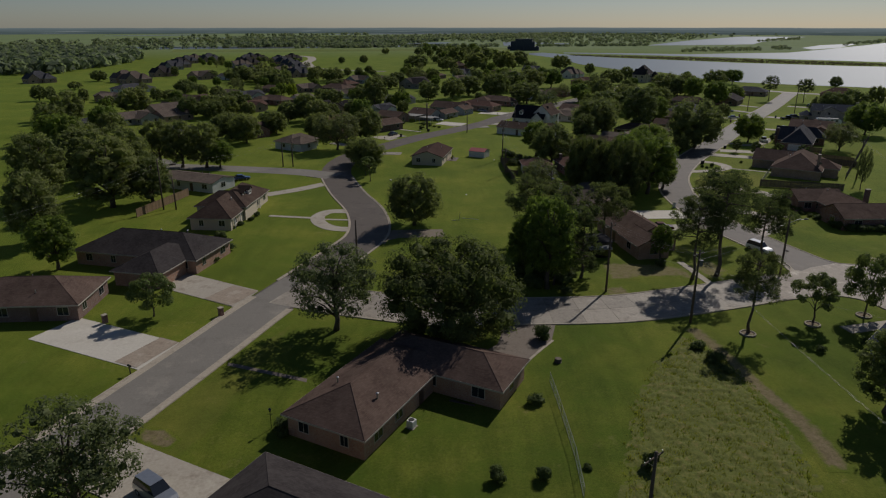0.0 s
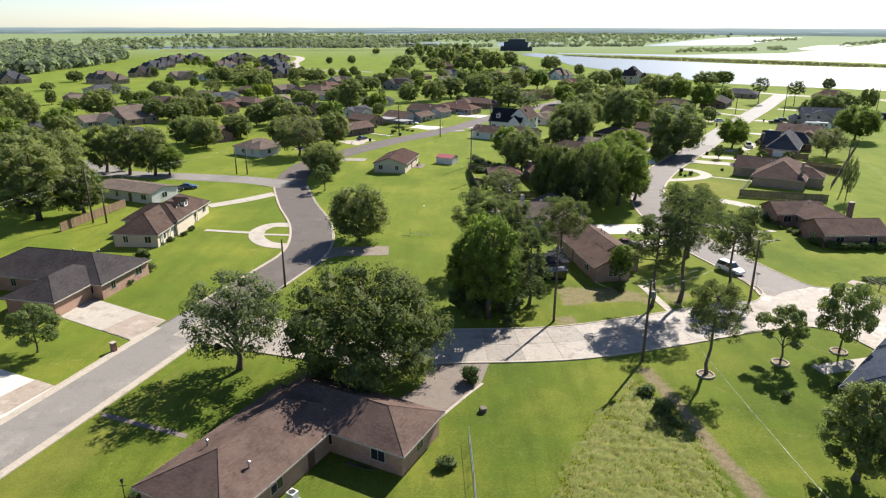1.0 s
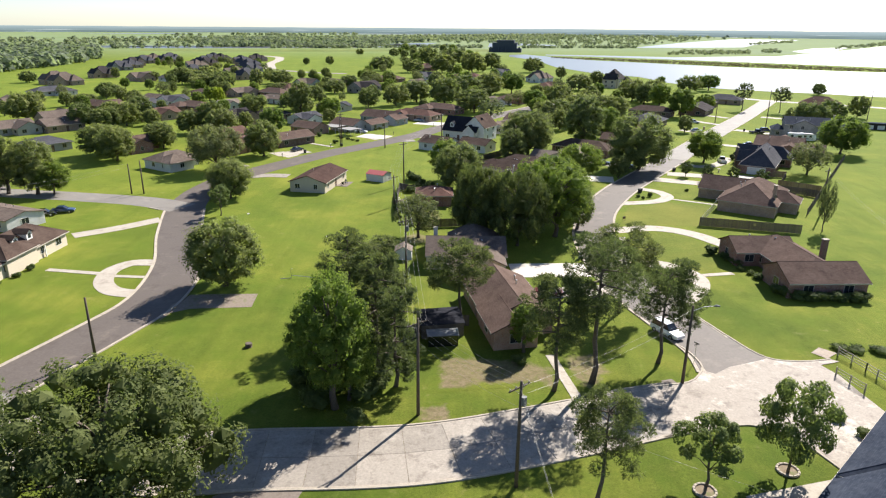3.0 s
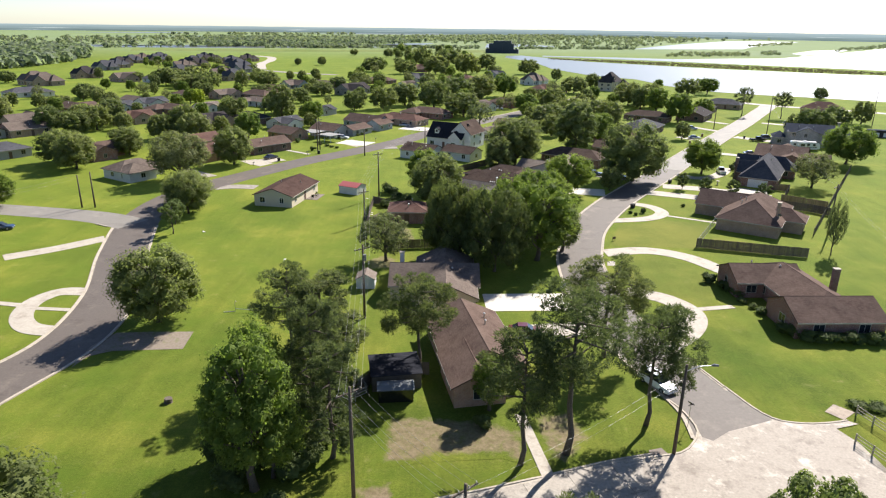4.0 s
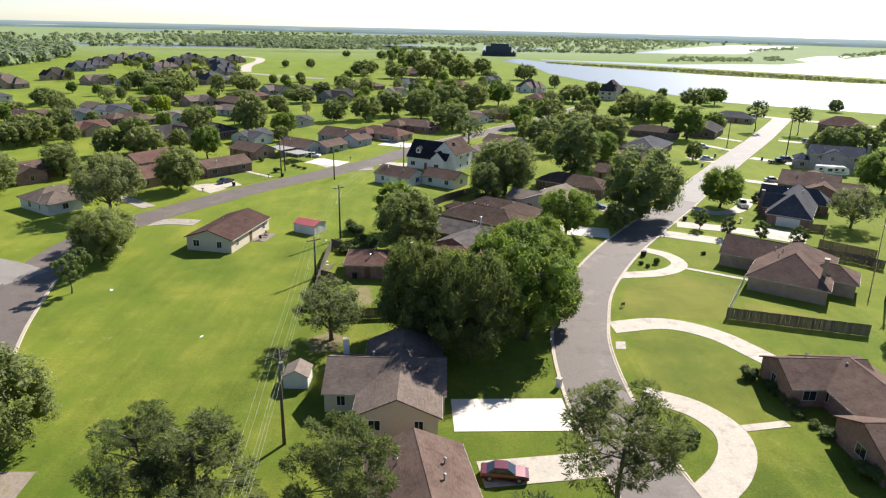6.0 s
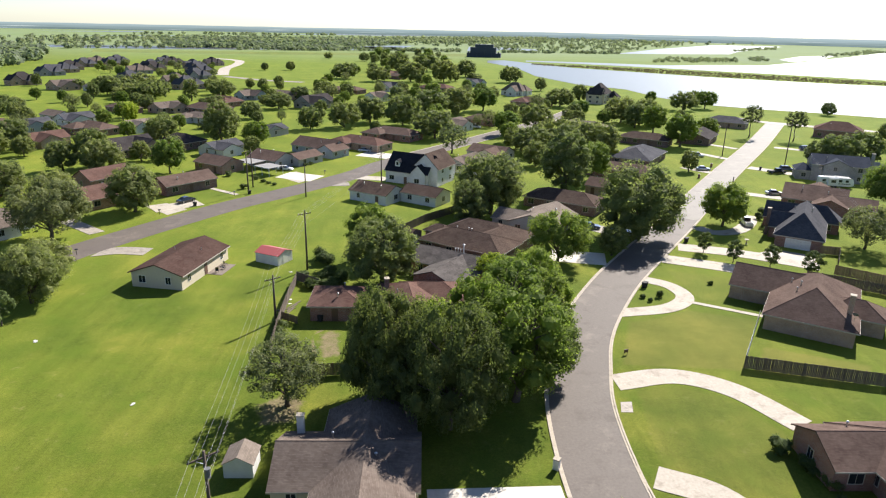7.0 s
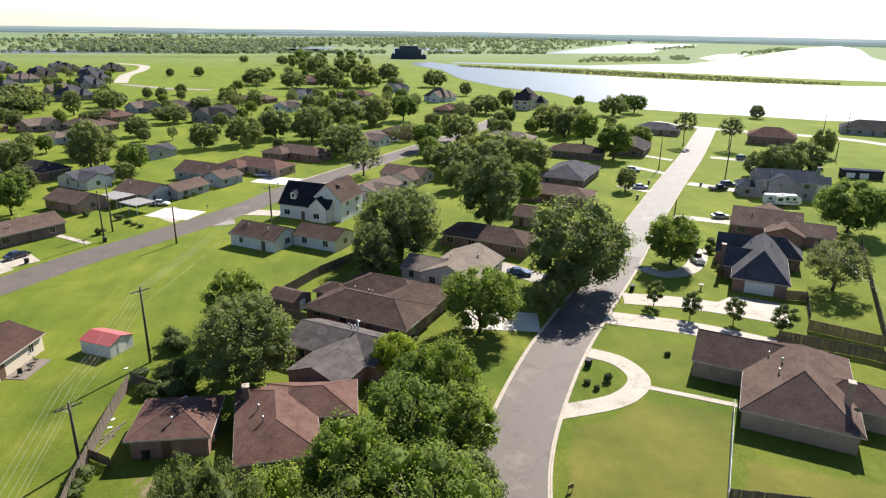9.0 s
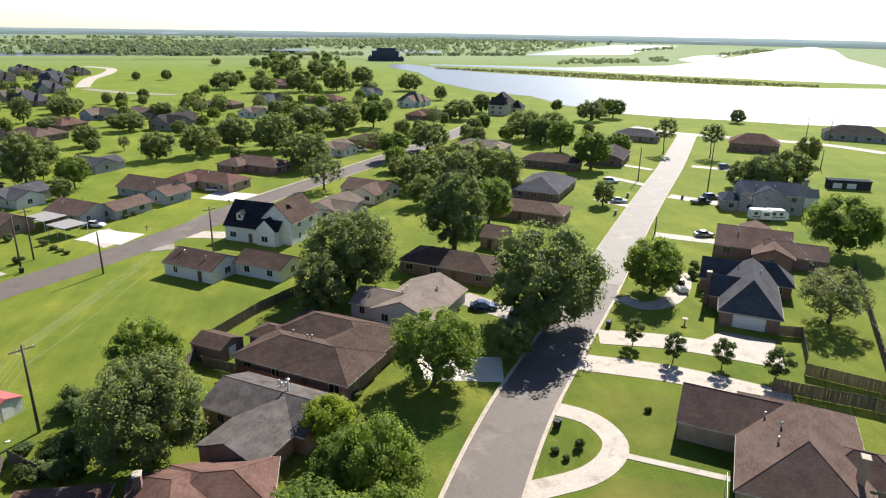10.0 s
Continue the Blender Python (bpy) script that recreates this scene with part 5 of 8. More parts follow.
def flue(x, y, z, h):
    home = holder("flue", pose(x, y, z), "tall white metal flue pipe with a cap on a grey roof", "flue")
    part("pipe", tube(bmesh.new(), [(0, 0, -0.6), (0, 0, h)], [0.12, 0.12], 10), TRIM, home)
    part("collar", tube(bmesh.new(), [(0, 0, -0.1), (0, 0, 0.1)], [0.26, 0.15], 10), METAL, home)
    part("flue_cap", tube(bmesh.new(), [(0, 0, h), (0, 0, h + 0.06), (0, 0, h + 0.22)], [0.13, 0.27, 0.05], 10), METAL, home)


def dish(x, y, z, yaw):
    home = holder("satellite_dish", pose(x, y, z, 0, 0, yaw), "small pale satellite dish fixed on a roof", "satellite dish")
    part("mast", tube(bmesh.new(), [(0, 0, -0.5), (0, 0, 0.5)], [0.03, 0.03], 6), METAL, home)
    bowl = tube(bmesh.new(), [(0, 0, 0), (0, 0, 0.05), (0, 0, 0.12)], [0.05, 0.28, 0.4], 14)
    bmesh.ops.transform(bowl, matrix=pose(0, 0.05, 0.5, -55, 0, 0), verts=bowl.verts)
    part("bowl", bowl, TRANSFORMER, home)


def street_sign(x, y):
    home = holder("street_sign", pose(x, y, 0, 0, 0, 30), "two small dark name plates on a slim metal post", "street sign")
    part("post", tube(bmesh.new(), [(0, 0, -0.05), (0, 0, 2.6)], [0.035, 0.03], 8), METAL, home)
    part("name_plate", boxed(-0.4, 0.4, -0.012, 0.012, 2.6, 2.76), PAINT_BLACK, home)
    part("name_plate", boxed(-0.012, 0.012, -0.4, 0.4, 2.765, 2.925), PAINT_BLACK, home)


def yard_lamp(x, y):
    home = holder("yard_lamp", pose(x, y, 0), "black garden lamp on a slim post", "lamp post")
    part("post", tube(bmesh.new(), [(0, 0, -0.05), (0, 0, 2.0)], [0.045, 0.035], 8), PAINT_BLACK, home)
    part("crossbar", boxed(-0.3, 0.3, -0.02, 0.02, 1.7, 1.74), PAINT_BLACK, home)
    lamp = part("lantern", tube(bmesh.new(), [(0, 0, 2.0), (0, 0, 2.32)], [0.09, 0.15], 6), GLASS, home)
    part("lantern_cap", tube(bmesh.new(), [(0, 0, 2.32), (0, 0, 2.46)], [0.18, 0.02], 6), PAINT_BLACK, lamp)


def yard_sign(x, y, yaw):
    home = holder("yard_sign", pose(x, y, 0, 0, 0, yaw), "small brown sign board on two stakes in a lawn", "sign")
    part("board", boxed(-0.35, 0.35, -0.02, 0.02, 0.35, 0.85), DOOR, home)
    for u in (-0.28, 0.28):
        part("stake", boxed(u - 0.03, u + 0.03, 0.021, 0.05, -0.05, 0.8), WOOD_GREY, home)


# ---- the place ----

# streets
road('road', 'grey asphalt street with pale concrete kerbs', [(-51.0, 26.5), (-46.2, 37.2), (-41.5, 47.5), (-37.0, 57.3), (-30.8, 76.3), (-27.1, 88.3), (-18.6, 113.4), (-15.6, 126.0), (-18.0, 142.1), (-25.0, 161.0), (-31.2, 183.6), (-30.6, 203.0), (-24.9, 217.3), (-9.2, 244.8), (1.9, 259.7), (17.8, 283.2), (29.1, 305.5), (65.0, 360.0), (100.0, 414.8), (126.0, 465.2)], 8.4, ASPHALT)
road('road', 'side street of worn grey asphalt', [(-30.8, 178.0), (-42.0, 183.3), (-62.3, 187.6), (-84.6, 191.5), (-86.9, 196.4), (-143.5, 236.4)], 7.5, ASPHALT_PALE)
road('road', 'winding asphalt street with pale concrete kerbs', [(62.6, 101.0), (63.4, 108.0), (63.1, 112.0), (61.8, 117.0), (60.2, 122.5), (58.7, 128.9), (57.3, 142.5), (57.8, 156.4), (59.8, 166.5), (63.9, 179.7), (73.2, 197.9), (84.9, 216.2), (97.7, 235.4), (115.3, 263.3), (141.0, 302.7), (172.5, 350.1), (217.1, 420.7)], 8.0, ASPHALT)
road('slab_road', 'street of pale concrete slabs', [(-25.0, 95.0), (-16.1, 91.6), (-0.3, 87.5), (10.2, 88.0), (25.8, 89.1), (39.2, 92.8), (50.5, 96.7), (55.0, 97.9)], 9.2, CONCRETE)

# houses

# houses with wings
house_of('brown-roofed brick house with an L-shaped plan beside a big oak', BRICK_ORANGE, ROOF_BROWN, 2.6, 0.45, [(-7.8, 63.2, 63, 19, 10.2, 'hip', None, 0), (0.3, 68.9, -27, 17.5, 8.3, 'hip', None, 0)])
house_of('house with a dark grey hipped roof beside a pale drive', BRICK_TAN, ROOF_DARK, 2.6, 0.45, [(-9.5, 40.5, -27, 22, 12, 'hip', None, 0)])
house_of('brick house with a dark hipped roof and a garage wing', BRICK_ORANGE, ROOF_DARK, 2.6, 0.46, [(-52, 110.5, -12, 24, 12, 'hip', None, 0), (-47.8, 103.2, 78, 14, 9, 'hip', -1, 0)])
house_of('cream stucco house with two dormers and a front porch', STUCCO, ROOF_DARKBROWN, 2.6, 0.6, [(-47.2, 139.5, 87, 25, 9.3, 'hip', None, 0), (-47.8, 138.6, -3, 11.4, 8.4, 'hip', -1, 0.5)], dormers=[(0.5, -2.6), (4.2, -2.6)], porch=0)
house_of('brown-roofed brick house behind tall pines', BRICK_ORANGE, ROOF_BROWN, 2.6, 0.48, [(37.1, 122.2, -79, 15.4, 9.9, 'gable', None, 0), (36.7, 114.9, -79, 8.5, 6.8, 'gable', None, -0.02)], pipes=3)
house_of('pale stucco house with a brown roof and a front gable', STUCCO, ROOF_GREYBROWN, 2.6, 0.46, [(32.0, 144.0, 0, 14, 9.4, 'gable', None, 0), (33.7, 143.8, 90, 18, 9.6, 'gable', None, 0.03)])
house_of('small brick house with a reddish hipped roof', BRICK_RED, ROOF_RED, 2.6, 0.36, [(26, 184.6, 0, 8.9, 8.4, 'hip', 3, 0)])
house_of('brick house with a reddish roof and pale chimney cap', BRICK_RED, ROOF_RED, 2.6, 0.42, [(37, 183, 98, 15, 9, 'hip', None, 0), (40.5, 187.0, 0, 11, 8, 'hip', None, -0.02)], chimney=(33.2, 187.0, 4.6))
house_of('red brick house with a weathered grey roof', BRICK_RED, ROOF_WEATHERED, 2.6, 0.38, [(44.5, 201.6, -33, 15, 9, 'gable', None, 0), (43.3, 196.2, 57, 11, 8.4, 'gable', None, -0.03)], pipes=3)
house_of('broad dark brick house with a low brown hipped roof', BRICK_DARK, ROOF_DARKBROWN, 2.6, 0.42, [(48.1, 213.2, -33, 18.6, 10, 'hip', None, 0), (53.5, 214.2, 57, 17.4, 10, 'hip', None, 0.02), (51.5, 220.6, -33, 16, 10, 'hip', None, -0.02), (42.6, 221.5, -33, 6, 5, 'hip', None, -0.2)], pipes=3)
house_of('pale grey house with a light brown roof', SIDING_GREY, ROOF_TAN, 2.6, 0.4, [(65.7, 230.8, 57, 14.8, 11, 'gable', None, 0), (60.2, 231.2, -33, 10, 8, 'gable', None, -0.03)], pipes=4)
house_of('low brick ranch house with a brown L-shaped roof', BRICK_RED, ROOF_BROWN, 2.6, 0.46, [(84.6, 146.4, 0, 11, 8.2, 'gable', None, 0), (87.9, 140.2, 92, 21.5, 9.4, 'hip', None, 0.02), (87.5, 132.7, 2, 13.0, 9.0, 'gable', None, -0.02)], chimney=(93.6, 141.5, 5.4))
house_of('tan brick house with a high brown hipped roof', BRICK_TAN, ROOF_BROWN, 2.6, 0.55, [(101.1, 184.6, 57, 20.5, 12.8, 'hip', -1, 0), (98.5, 191.9, -34, 13, 9.5, 'gable', -1, -0.05), (105.5, 181.0, -33, 9, 7, 'hip', -1, -0.02)], chimney=(102.5, 177.9, 6.3), pipes=3)
house_of('red brick house with steep grey roofs and a double garage', BRICK_RED, ROOF_GREY, 2.6, 0.9, [(122.6, 227.0, 58, 22, 9.7, 'hip', 3, 0), (119.4, 227.4, -32, 7, 6.4, 'gable', None, -0.02), (123.2, 235.2, -32, 9, 7, 'gable', None, -0.04), (129.6, 233.2, -32, 10, 7, 'hip', None, -0.06)], chimney=(115.6, 228.6, 6.0))
house_of('brick house with a brown roof and a front gable', BRICK_RED, ROOF_BROWN, 2.6, 0.42, [(141.2, 254.4, -33, 15, 13.4, 'gable', None, 0), (142.2, 249.0, 57, 14, 8, 'gable', None, 0.03), (145.4, 246.4, -33, 12, 8.8, 'gable', None, -0.03), (144.0, 258.0, 57, 11, 7, 'gable', -1, 0.6)], pipes=3)
house_of('two-storey grey brick house with a dark blue roof', BRICK_GREY, ROOF_BLUE, 5.1, 0.46, [(167, 287.6, -22, 16, 11, 'gable', None, 0), (157.6, 290.2, -22, 5, 8, 'hip', None, -2.2), (165.4, 286.6, 68, 9.2, 8, 'gable', None, 0.02)], chimney=(176.3, 285.6, 8.4))
shed(180.2, 288.4, -22, 4.4, 3.8, 3.0, SIDING_WHITE, METAL_PALE, 'white-framed garden house with a steep pale roof', 1.1)
shed(183.4, 295.5, -22, 4.0, 3.4, 2.6, SIDING_WHITE, METAL_PALE, 'small white garden shed beside a brick house', 0.9)
house_of('house with a dark slate roof beside young trees', SIDING_GREY, ROOF_BLUE, 2.6, 0.45, [(65.3, 76.5, 43, 22, 13, 'hip', None, 0), (72, 84, 43, 16, 11, 'hip', None, 0.3)])
house_of('low white house with a brown roof', SIDING_WHITE, ROOF_DARKBROWN, 2.6, 0.42, [(26.9, 254.4, -33, 12, 9, 'gable', None, 0), (39.3, 253.0, -33, 11, 8, 'gable', None, -0.05)])
# one shingle colour split: black for the shaded roof, brown for the sunlit one
house_of('tall white farmhouse with steep dark roofs and a dormer', SIDING_WHITE, ROOF_BLACK, 3.4, 0.95, [(36.0, 275.8, -28, 14, 10, 'gable', None, 0), (41.8, 275.6, 62, 11.5, 8.6, 'gable', None, 1.5, ROOF_DARKBROWN), (38.6, 272.2, 62, 7.0, 5.4, 'gable', None, 0.02)], dormers=[(-3.4, -3.4)])
house(-60.8, 88.8, 4, 17.9, 11, 'hip', 2.6, 0.44, BRICK_DARK, ROOF_BROWN, 'dark brick house with a brown roof and double garage')
house(-64.4, 165.3, -23, 18.4, 9, 'gable', 2.6, 0.22, SIDING_WHITE, ROOF_GREYBROWN, 'low white house with a shallow grey-brown roof')
house(-4.0, 201.0, 79, 16.6, 10, 'gable', 2.6, 0.34, STUCCO, ROOF_MAROON, 'small cream house with a brown gable roof on open grass')
house(74.4, 249.2, -33, 19.4, 10, 'hip', 2.6, 0.4, BRICK_DARK, ROOF_DARKBROWN, 'house with a dark brown roof under trees')
house(86.9, 265.3, -33, 5.4, 8, 'gable', 2.6, 0.45, BRICK_TAN, ROOF_BROWN, 'small brick house with a brown roof')
house(99.4, 287.2, -33, 22.4, 10, 'hip', 2.6, 0.36, BRICK_RED, ROOF_BROWN, 'brick house with a faded brown roof')
house(112.4, 311.8, 57, 22.9, 14, 'hip', 2.6, 0.4, BRICK_DARK, ROOF_GREY, 'brick house with a large grey hipped roof')
house(126.5, 348.5, -33, 20.1, 10, 'hip', 2.6, 0.4, BRICK_DARK, ROOF_DARKBROWN, 'low house with a dark roof')
house(150.5, 356.0, 57, 19.0, 13, 'gable', 2.6, 0.4, BRICK_DARK, ROOF_DARK, 'dark brick house with a dark gabled roof along the street')
house(163.0, 381.0, 57, 18.0, 12, 'gable', 2.6, 0.4, BRICK_DARK, ROOF_DARK, 'dark brick house with a dark gabled roof near the river')
house(182.9, 402.8, -33, 19.6, 12, 'hip', 2.6, 0.4, BRICK_TAN, ROOF_GREY, 'house with a grey roof near the levee')

# right side
house(219.8, 373.8, -33, 19.1, 13, 'hip', 3.6, 0.52, BRICK_RED, ROOF_RED, 'reddish house by the levee')
house(285.7, 397.9, -33, 25.8, 14, 'hip', 3, 0.5, BRICK_GREY, ROOF_DARK, 'wide house with a dark roof beyond the field')

# white house
house_of('tall cream mansion with a steep dark roof by the river', STUCCO, ROOF_DARK, 6.0, 1.0, [(145.4, 497.8, 57, 16, 12, 'hip', None, 0), (142.4, 492.8, -33, 9, 8, 'gable', None, -0.5), (154.4, 498.8, -33, 8, 8, 'hip', None, -2.5)], pipes=0)

# houses across the road
house_of('long low brown brick house with a brown gabled roof', BRICK_DARK, ROOF_BROWN, 2.6, 0.45, [(-24.7, 261.9, 50, 15, 8.5, 'gable', None, 0)], pipes=2)
house_of('orange brick house with steep maroon-brown gabled roofs', BRICK_ORANGE, ROOF_RED, 2.6, 0.5, [(-38.5, 247.5, 57, 15, 9.5, 'gable', None, 0), (-47.5, 266, 57, 13, 9, 'gable', None, 0.1)], pipes=2)
house_of('orange brick house with a brown gabled roof', BRICK_ORANGE, ROOF_BROWN, 2.6, 0.42, [(-23, 287, -33, 12.5, 9, 'gable', None, 0)], pipes=1)
house_of('pale grey house with a brown gabled roof and low side wing', SIDING_GREY, ROOF_BROWN, 2.6, 0.42, [(-9, 295.5, -33, 12.5, 10, 'gable', None, 0), (0, 299.5, 57, 11.5, 7.5, 'gable', None, -0.3)], pipes=2)
house_of('pale blue house with a brown roof and front gable', SIDING_BLUE, ROOF_BROWN, 2.6, 0.5, [(2.5, 318, -33, 18, 10, 'gable', None, 0), (8, 311.5, 57, 9, 7.5, 'gable', None, -0.02)], pipes=2)
carport(-14.2, 289.5, -33, 7.5, 6.5)
carport(-7.1, 282.5, -37, 6.6, 5.6)

# far houses
house_of('tan brick single-storey house with a reddish hipped roof', BRICK_TAN, ROOF_RED, 2.6, 0.4, [(16.4, 327.8, -33, 21.0, 10, 'hip', None, 0), (9.1, 327.1, 57, 9.0, 9.5, 'hip', None, -0.03)], pipes=1)
house_of('red brick single-storey house with a brown hipped roof', BRICK_RED, ROOF_BROWN, 2.6, 0.4, [(27.2, 350.7, -33, 21.0, 10, 'hip', None, 0), (20.0, 350.1, 57, 9.0, 9.5, 'hip', None, -0.03)], pipes=1)
house_of('pale grey single-storey house with a grey gabled roof', SIDING_GREY, ROOF_GREY, 2.6, 0.4, [(-25.2, 353.9, -33, 13.2, 9, 'gable', None, 0), (-21.3, 355.6, 57, 8.1, 8.5, 'gable', None, -0.03)], pipes=1)
house_of('white single-storey house with a grey-brown hipped roof', SIDING_WHITE, ROOF_GREYBROWN, 2.6, 0.36, [(-59.2, 386.1, -33, 21.0, 10, 'hip', None, 0), (-66.5, 385.5, 57, 9.0, 9.5, 'hip', None, -0.03)], pipes=1)
house_of('grey brick single-storey house with a dark gabled roof', BRICK_GREY, ROOF_DARK, 3.1, 0.57, [(-20.5, 450.5, 57, 21.0, 12, 'gable', None, 0), (-18.6, 443.5, 147, 10.8, 11.4, 'gable', None, -0.03)], pipes=1)
house_of('pale blue single-storey house with a grey-brown gabled roof', SIDING_BLUE, ROOF_GREYBROWN, 2.6, 0.58, [(-60.8, 481.8, -33, 14.0, 10, 'gable', None, 0), (-65.1, 479.3, 57, 9.0, 9.5, 'gable', None, -0.03)], pipes=1)
house_of('white single-storey house with a grey gabled roof', SIDING_WHITE, ROOF_GREY, 2.6, 0.4, [(-30.3, 314.4, 57, 13.0, 9, 'gable', None, 0), (-28.1, 310.3, 147, 8.1, 8.5, 'gable', None, -0.03)], pipes=1)
house_of('red brick single-storey house with a brown hipped roof', BRICK_RED, ROOF_BROWN, 2.6, 0.44, [(-68.0, 417.5, -33, 19.5, 11, 'hip', None, 0), (-61.8, 418.7, 57, 9.9, 10.4, 'hip', None, -0.03)], pipes=1)
house_of('red brick single-storey house with a reddish hipped roof', BRICK_RED, ROOF_RED, 2.6, 0.48, [(-68.6, 451.1, -33, 21.0, 10, 'hip', None, 0), (-66.2, 444.2, 57, 9.0, 9.5, 'hip', None, -0.03)], pipes=1)
house_of('tan brick single-storey house with a grey-brown gabled roof', BRICK_TAN, ROOF_GREYBROWN, 2.6, 0.4, [(-43.1, 489.6, -33, 17.7, 10, 'gable', None, 0), (-37.4, 490.7, 57, 9.0, 9.5, 'gable', None, -0.03)], pipes=1)
house_of('red brick single-storey house with a brown hipped roof', BRICK_RED, ROOF_BROWN, 2.6, 0.36, [(-10.7, 528.7, -33, 21.0, 11, 'hip', None, 0), (-17.8, 527.4, 57, 9.9, 10.4, 'hip', None, -0.03)], pipes=1)
house_of('white single-storey house with a grey-brown gabled roof', SIDING_WHITE, ROOF_GREYBROWN, 2.6, 0.48, [(10.0, 489.4, 57, 14.2, 10, 'gable', None, 0), (12.5, 485.0, 147, 9.0, 9.5, 'gable', None, -0.03)], pipes=1)
house_of('white single-storey house with a grey gabled roof', SIDING_WHITE, ROOF_GREY, 2.6, 0.68, [(13.9, 551.7, -33, 14.0, 10, 'gable', None, 0), (13.3, 546.7, 57, 9.0, 9.5, 'gable', None, -0.03)], pipes=1)
house_of('tan brick single-storey house with a reddish gabled roof', BRICK_TAN, ROOF_RED, 2.6, 0.48, [(9.1, 680.8, -33, 14.0, 10, 'gable', None, 0), (8.6, 675.8, 57, 9.0, 9.5, 'gable', None, -0.03)], pipes=1)
house_of('tan brick single-storey house with a reddish hipped roof', BRICK_TAN, ROOF_RED, 2.6, 0.4, [(47.8, 555.8, -33, 21.0, 12, 'hip', None, 0), (40.8, 553.9, 57, 10.8, 11.4, 'hip', None, -0.03)], pipes=1)
house_of('pale blue single-storey house with a grey gabled roof', SIDING_BLUE, ROOF_GREY, 2.6, 0.53, [(76.4, 599.9, -33, 15.0, 11, 'gable', None, 0), (75.7, 594.6, 57, 9.9, 10.4, 'gable', None, -0.03)], pipes=1)
house_of('white large house with a grey-brown gabled roof', SIDING_WHITE, ROOF_GREYBROWN, 3.2, 0.85, [(99.0, 537.5, -33, 16, 12, 'hip', None, 0), (97.0, 531.0, 57, 9, 8, 'gable', None, 0.1), (105.0, 538.5, -33, 9, 9, 'hip', None, -0.2)], pipes=0)
house_of('red brick single-storey house with a reddish hipped roof', BRICK_RED, ROOF_RED, 2.6, 0.44, [(101.6, 475.7, -33, 21.0, 11, 'hip', None, 0), (94.5, 474.4, 57, 9.9, 10.4, 'hip', None, -0.03)], pipes=1)
house_of('white single-storey house with a grey-brown gabled roof', SIDING_WHITE, ROOF_GREYBROWN, 2.6, 0.4, [(51.4, 380.7, 57, 14.0, 10, 'gable', None, 0), (54.0, 376.4, 147, 9.0, 9.5, 'gable', None, -0.03)], pipes=1)
house_of('cream single-storey house with a brown gabled roof', STUCCO, ROOF_BROWN, 2.6, 0.4, [(61.6, 312.7, -33, 14.0, 10, 'gable', None, 0), (61.0, 307.7, 57, 9.0, 9.5, 'gable', None, -0.03)], pipes=1)
house_of('pale grey single-storey house with a grey-brown gabled roof', SIDING_GREY, ROOF_GREYBROWN, 2.6, 0.36, [(51.5, 294.8, 57, 14.0, 10, 'gable', None, 0), (54.0, 290.4, 147, 9.0, 9.5, 'gable', None, -0.03)], pipes=1)
house_of('white single-storey house with a light brown hipped roof', SIDING_WHITE, ROOF_TAN, 2.6, 0.4, [(108.7, 380.3, -33, 21.0, 10, 'hip', None, 0), (111.1, 373.4, 57, 9.0, 9.5, 'hip', None, -0.03)], pipes=1)
house_of('tan brick large house with a grey hipped roof', BRICK_TAN, ROOF_GREY, 3.2, 0.85, [(-118.6, 538.6, 57, 16, 12, 'hip', None, 0), (-120.6, 532.1, 147, 9, 8, 'gable', None, 0.1), (-112.6, 539.6, 57, 9, 9, 'hip', None, -0.2)], pipes=0)
house_of('tan brick large house with a dark hipped roof', BRICK_TAN, ROOF_DARK, 3.2, 0.85, [(-213.9, 775.7, -33, 16, 12, 'hip', None, 0), (-215.9, 769.2, 57, 9, 8, 'gable', None, 0.1), (-207.9, 776.7, -33, 9, 9, 'hip', None, -0.2)], pipes=0)
house_of('tan brick large house with a grey hipped roof', BRICK_TAN, ROOF_GREY, 3.2, 0.85, [(-168.6, 707.2, 57, 16, 12, 'hip', None, 0), (-170.6, 700.7, 147, 9, 8, 'gable', None, 0.1), (-162.6, 708.2, 57, 9, 9, 'hip', None, -0.2)], pipes=0)
house_of('tan brick large house with a dark hipped roof', BRICK_TAN, ROOF_DARK, 3.2, 0.85, [(-176.6, 781.4, -33, 16, 12, 'hip', None, 0), (-178.6, 774.9, 57, 9, 8, 'gable', None, 0.1), (-170.6, 782.4, -33, 9, 9, 'hip', None, -0.2)], pipes=0)
house_of('tan brick single-storey house with a dark gabled roof', BRICK_TAN, ROOF_DARK, 2.6, 0.62, [(-59.3, 309.6, 57, 15.0, 11, 'gable', None, 0), (-53.9, 308.8, 147, 9.9, 10.4, 'gable', None, -0.03)], pipes=1)
house_of('red brick single-storey house with a brown hipped roof', BRICK_RED, ROOF_BROWN, 2.6, 0.4, [(-89.8, 351.6, -33, 19.5, 10, 'hip', None, 0), (-96.4, 350.5, 57, 9.0, 9.5, 'hip', None, -0.03)], pipes=1)
house_of('white single-storey house with a light brown gabled roof', SIDING_WHITE, ROOF_TAN, 2.6, 0.5, [(-76.9, 359.0, 57, 12.0, 8, 'gable', None, 0), (-75.1, 355.2, 147, 7.2, 7.6, 'gable', None, -0.03)], pipes=1)
house_of('tan brick single-storey house with a grey-brown gabled roof', BRICK_TAN, ROOF_GREYBROWN, 2.6, 0.48, [(-87.6, 418.4, 57, 14.1, 10, 'gable', None, 0), (-82.5, 417.9, 147, 9.0, 9.5, 'gable', None, -0.03)], pipes=1)
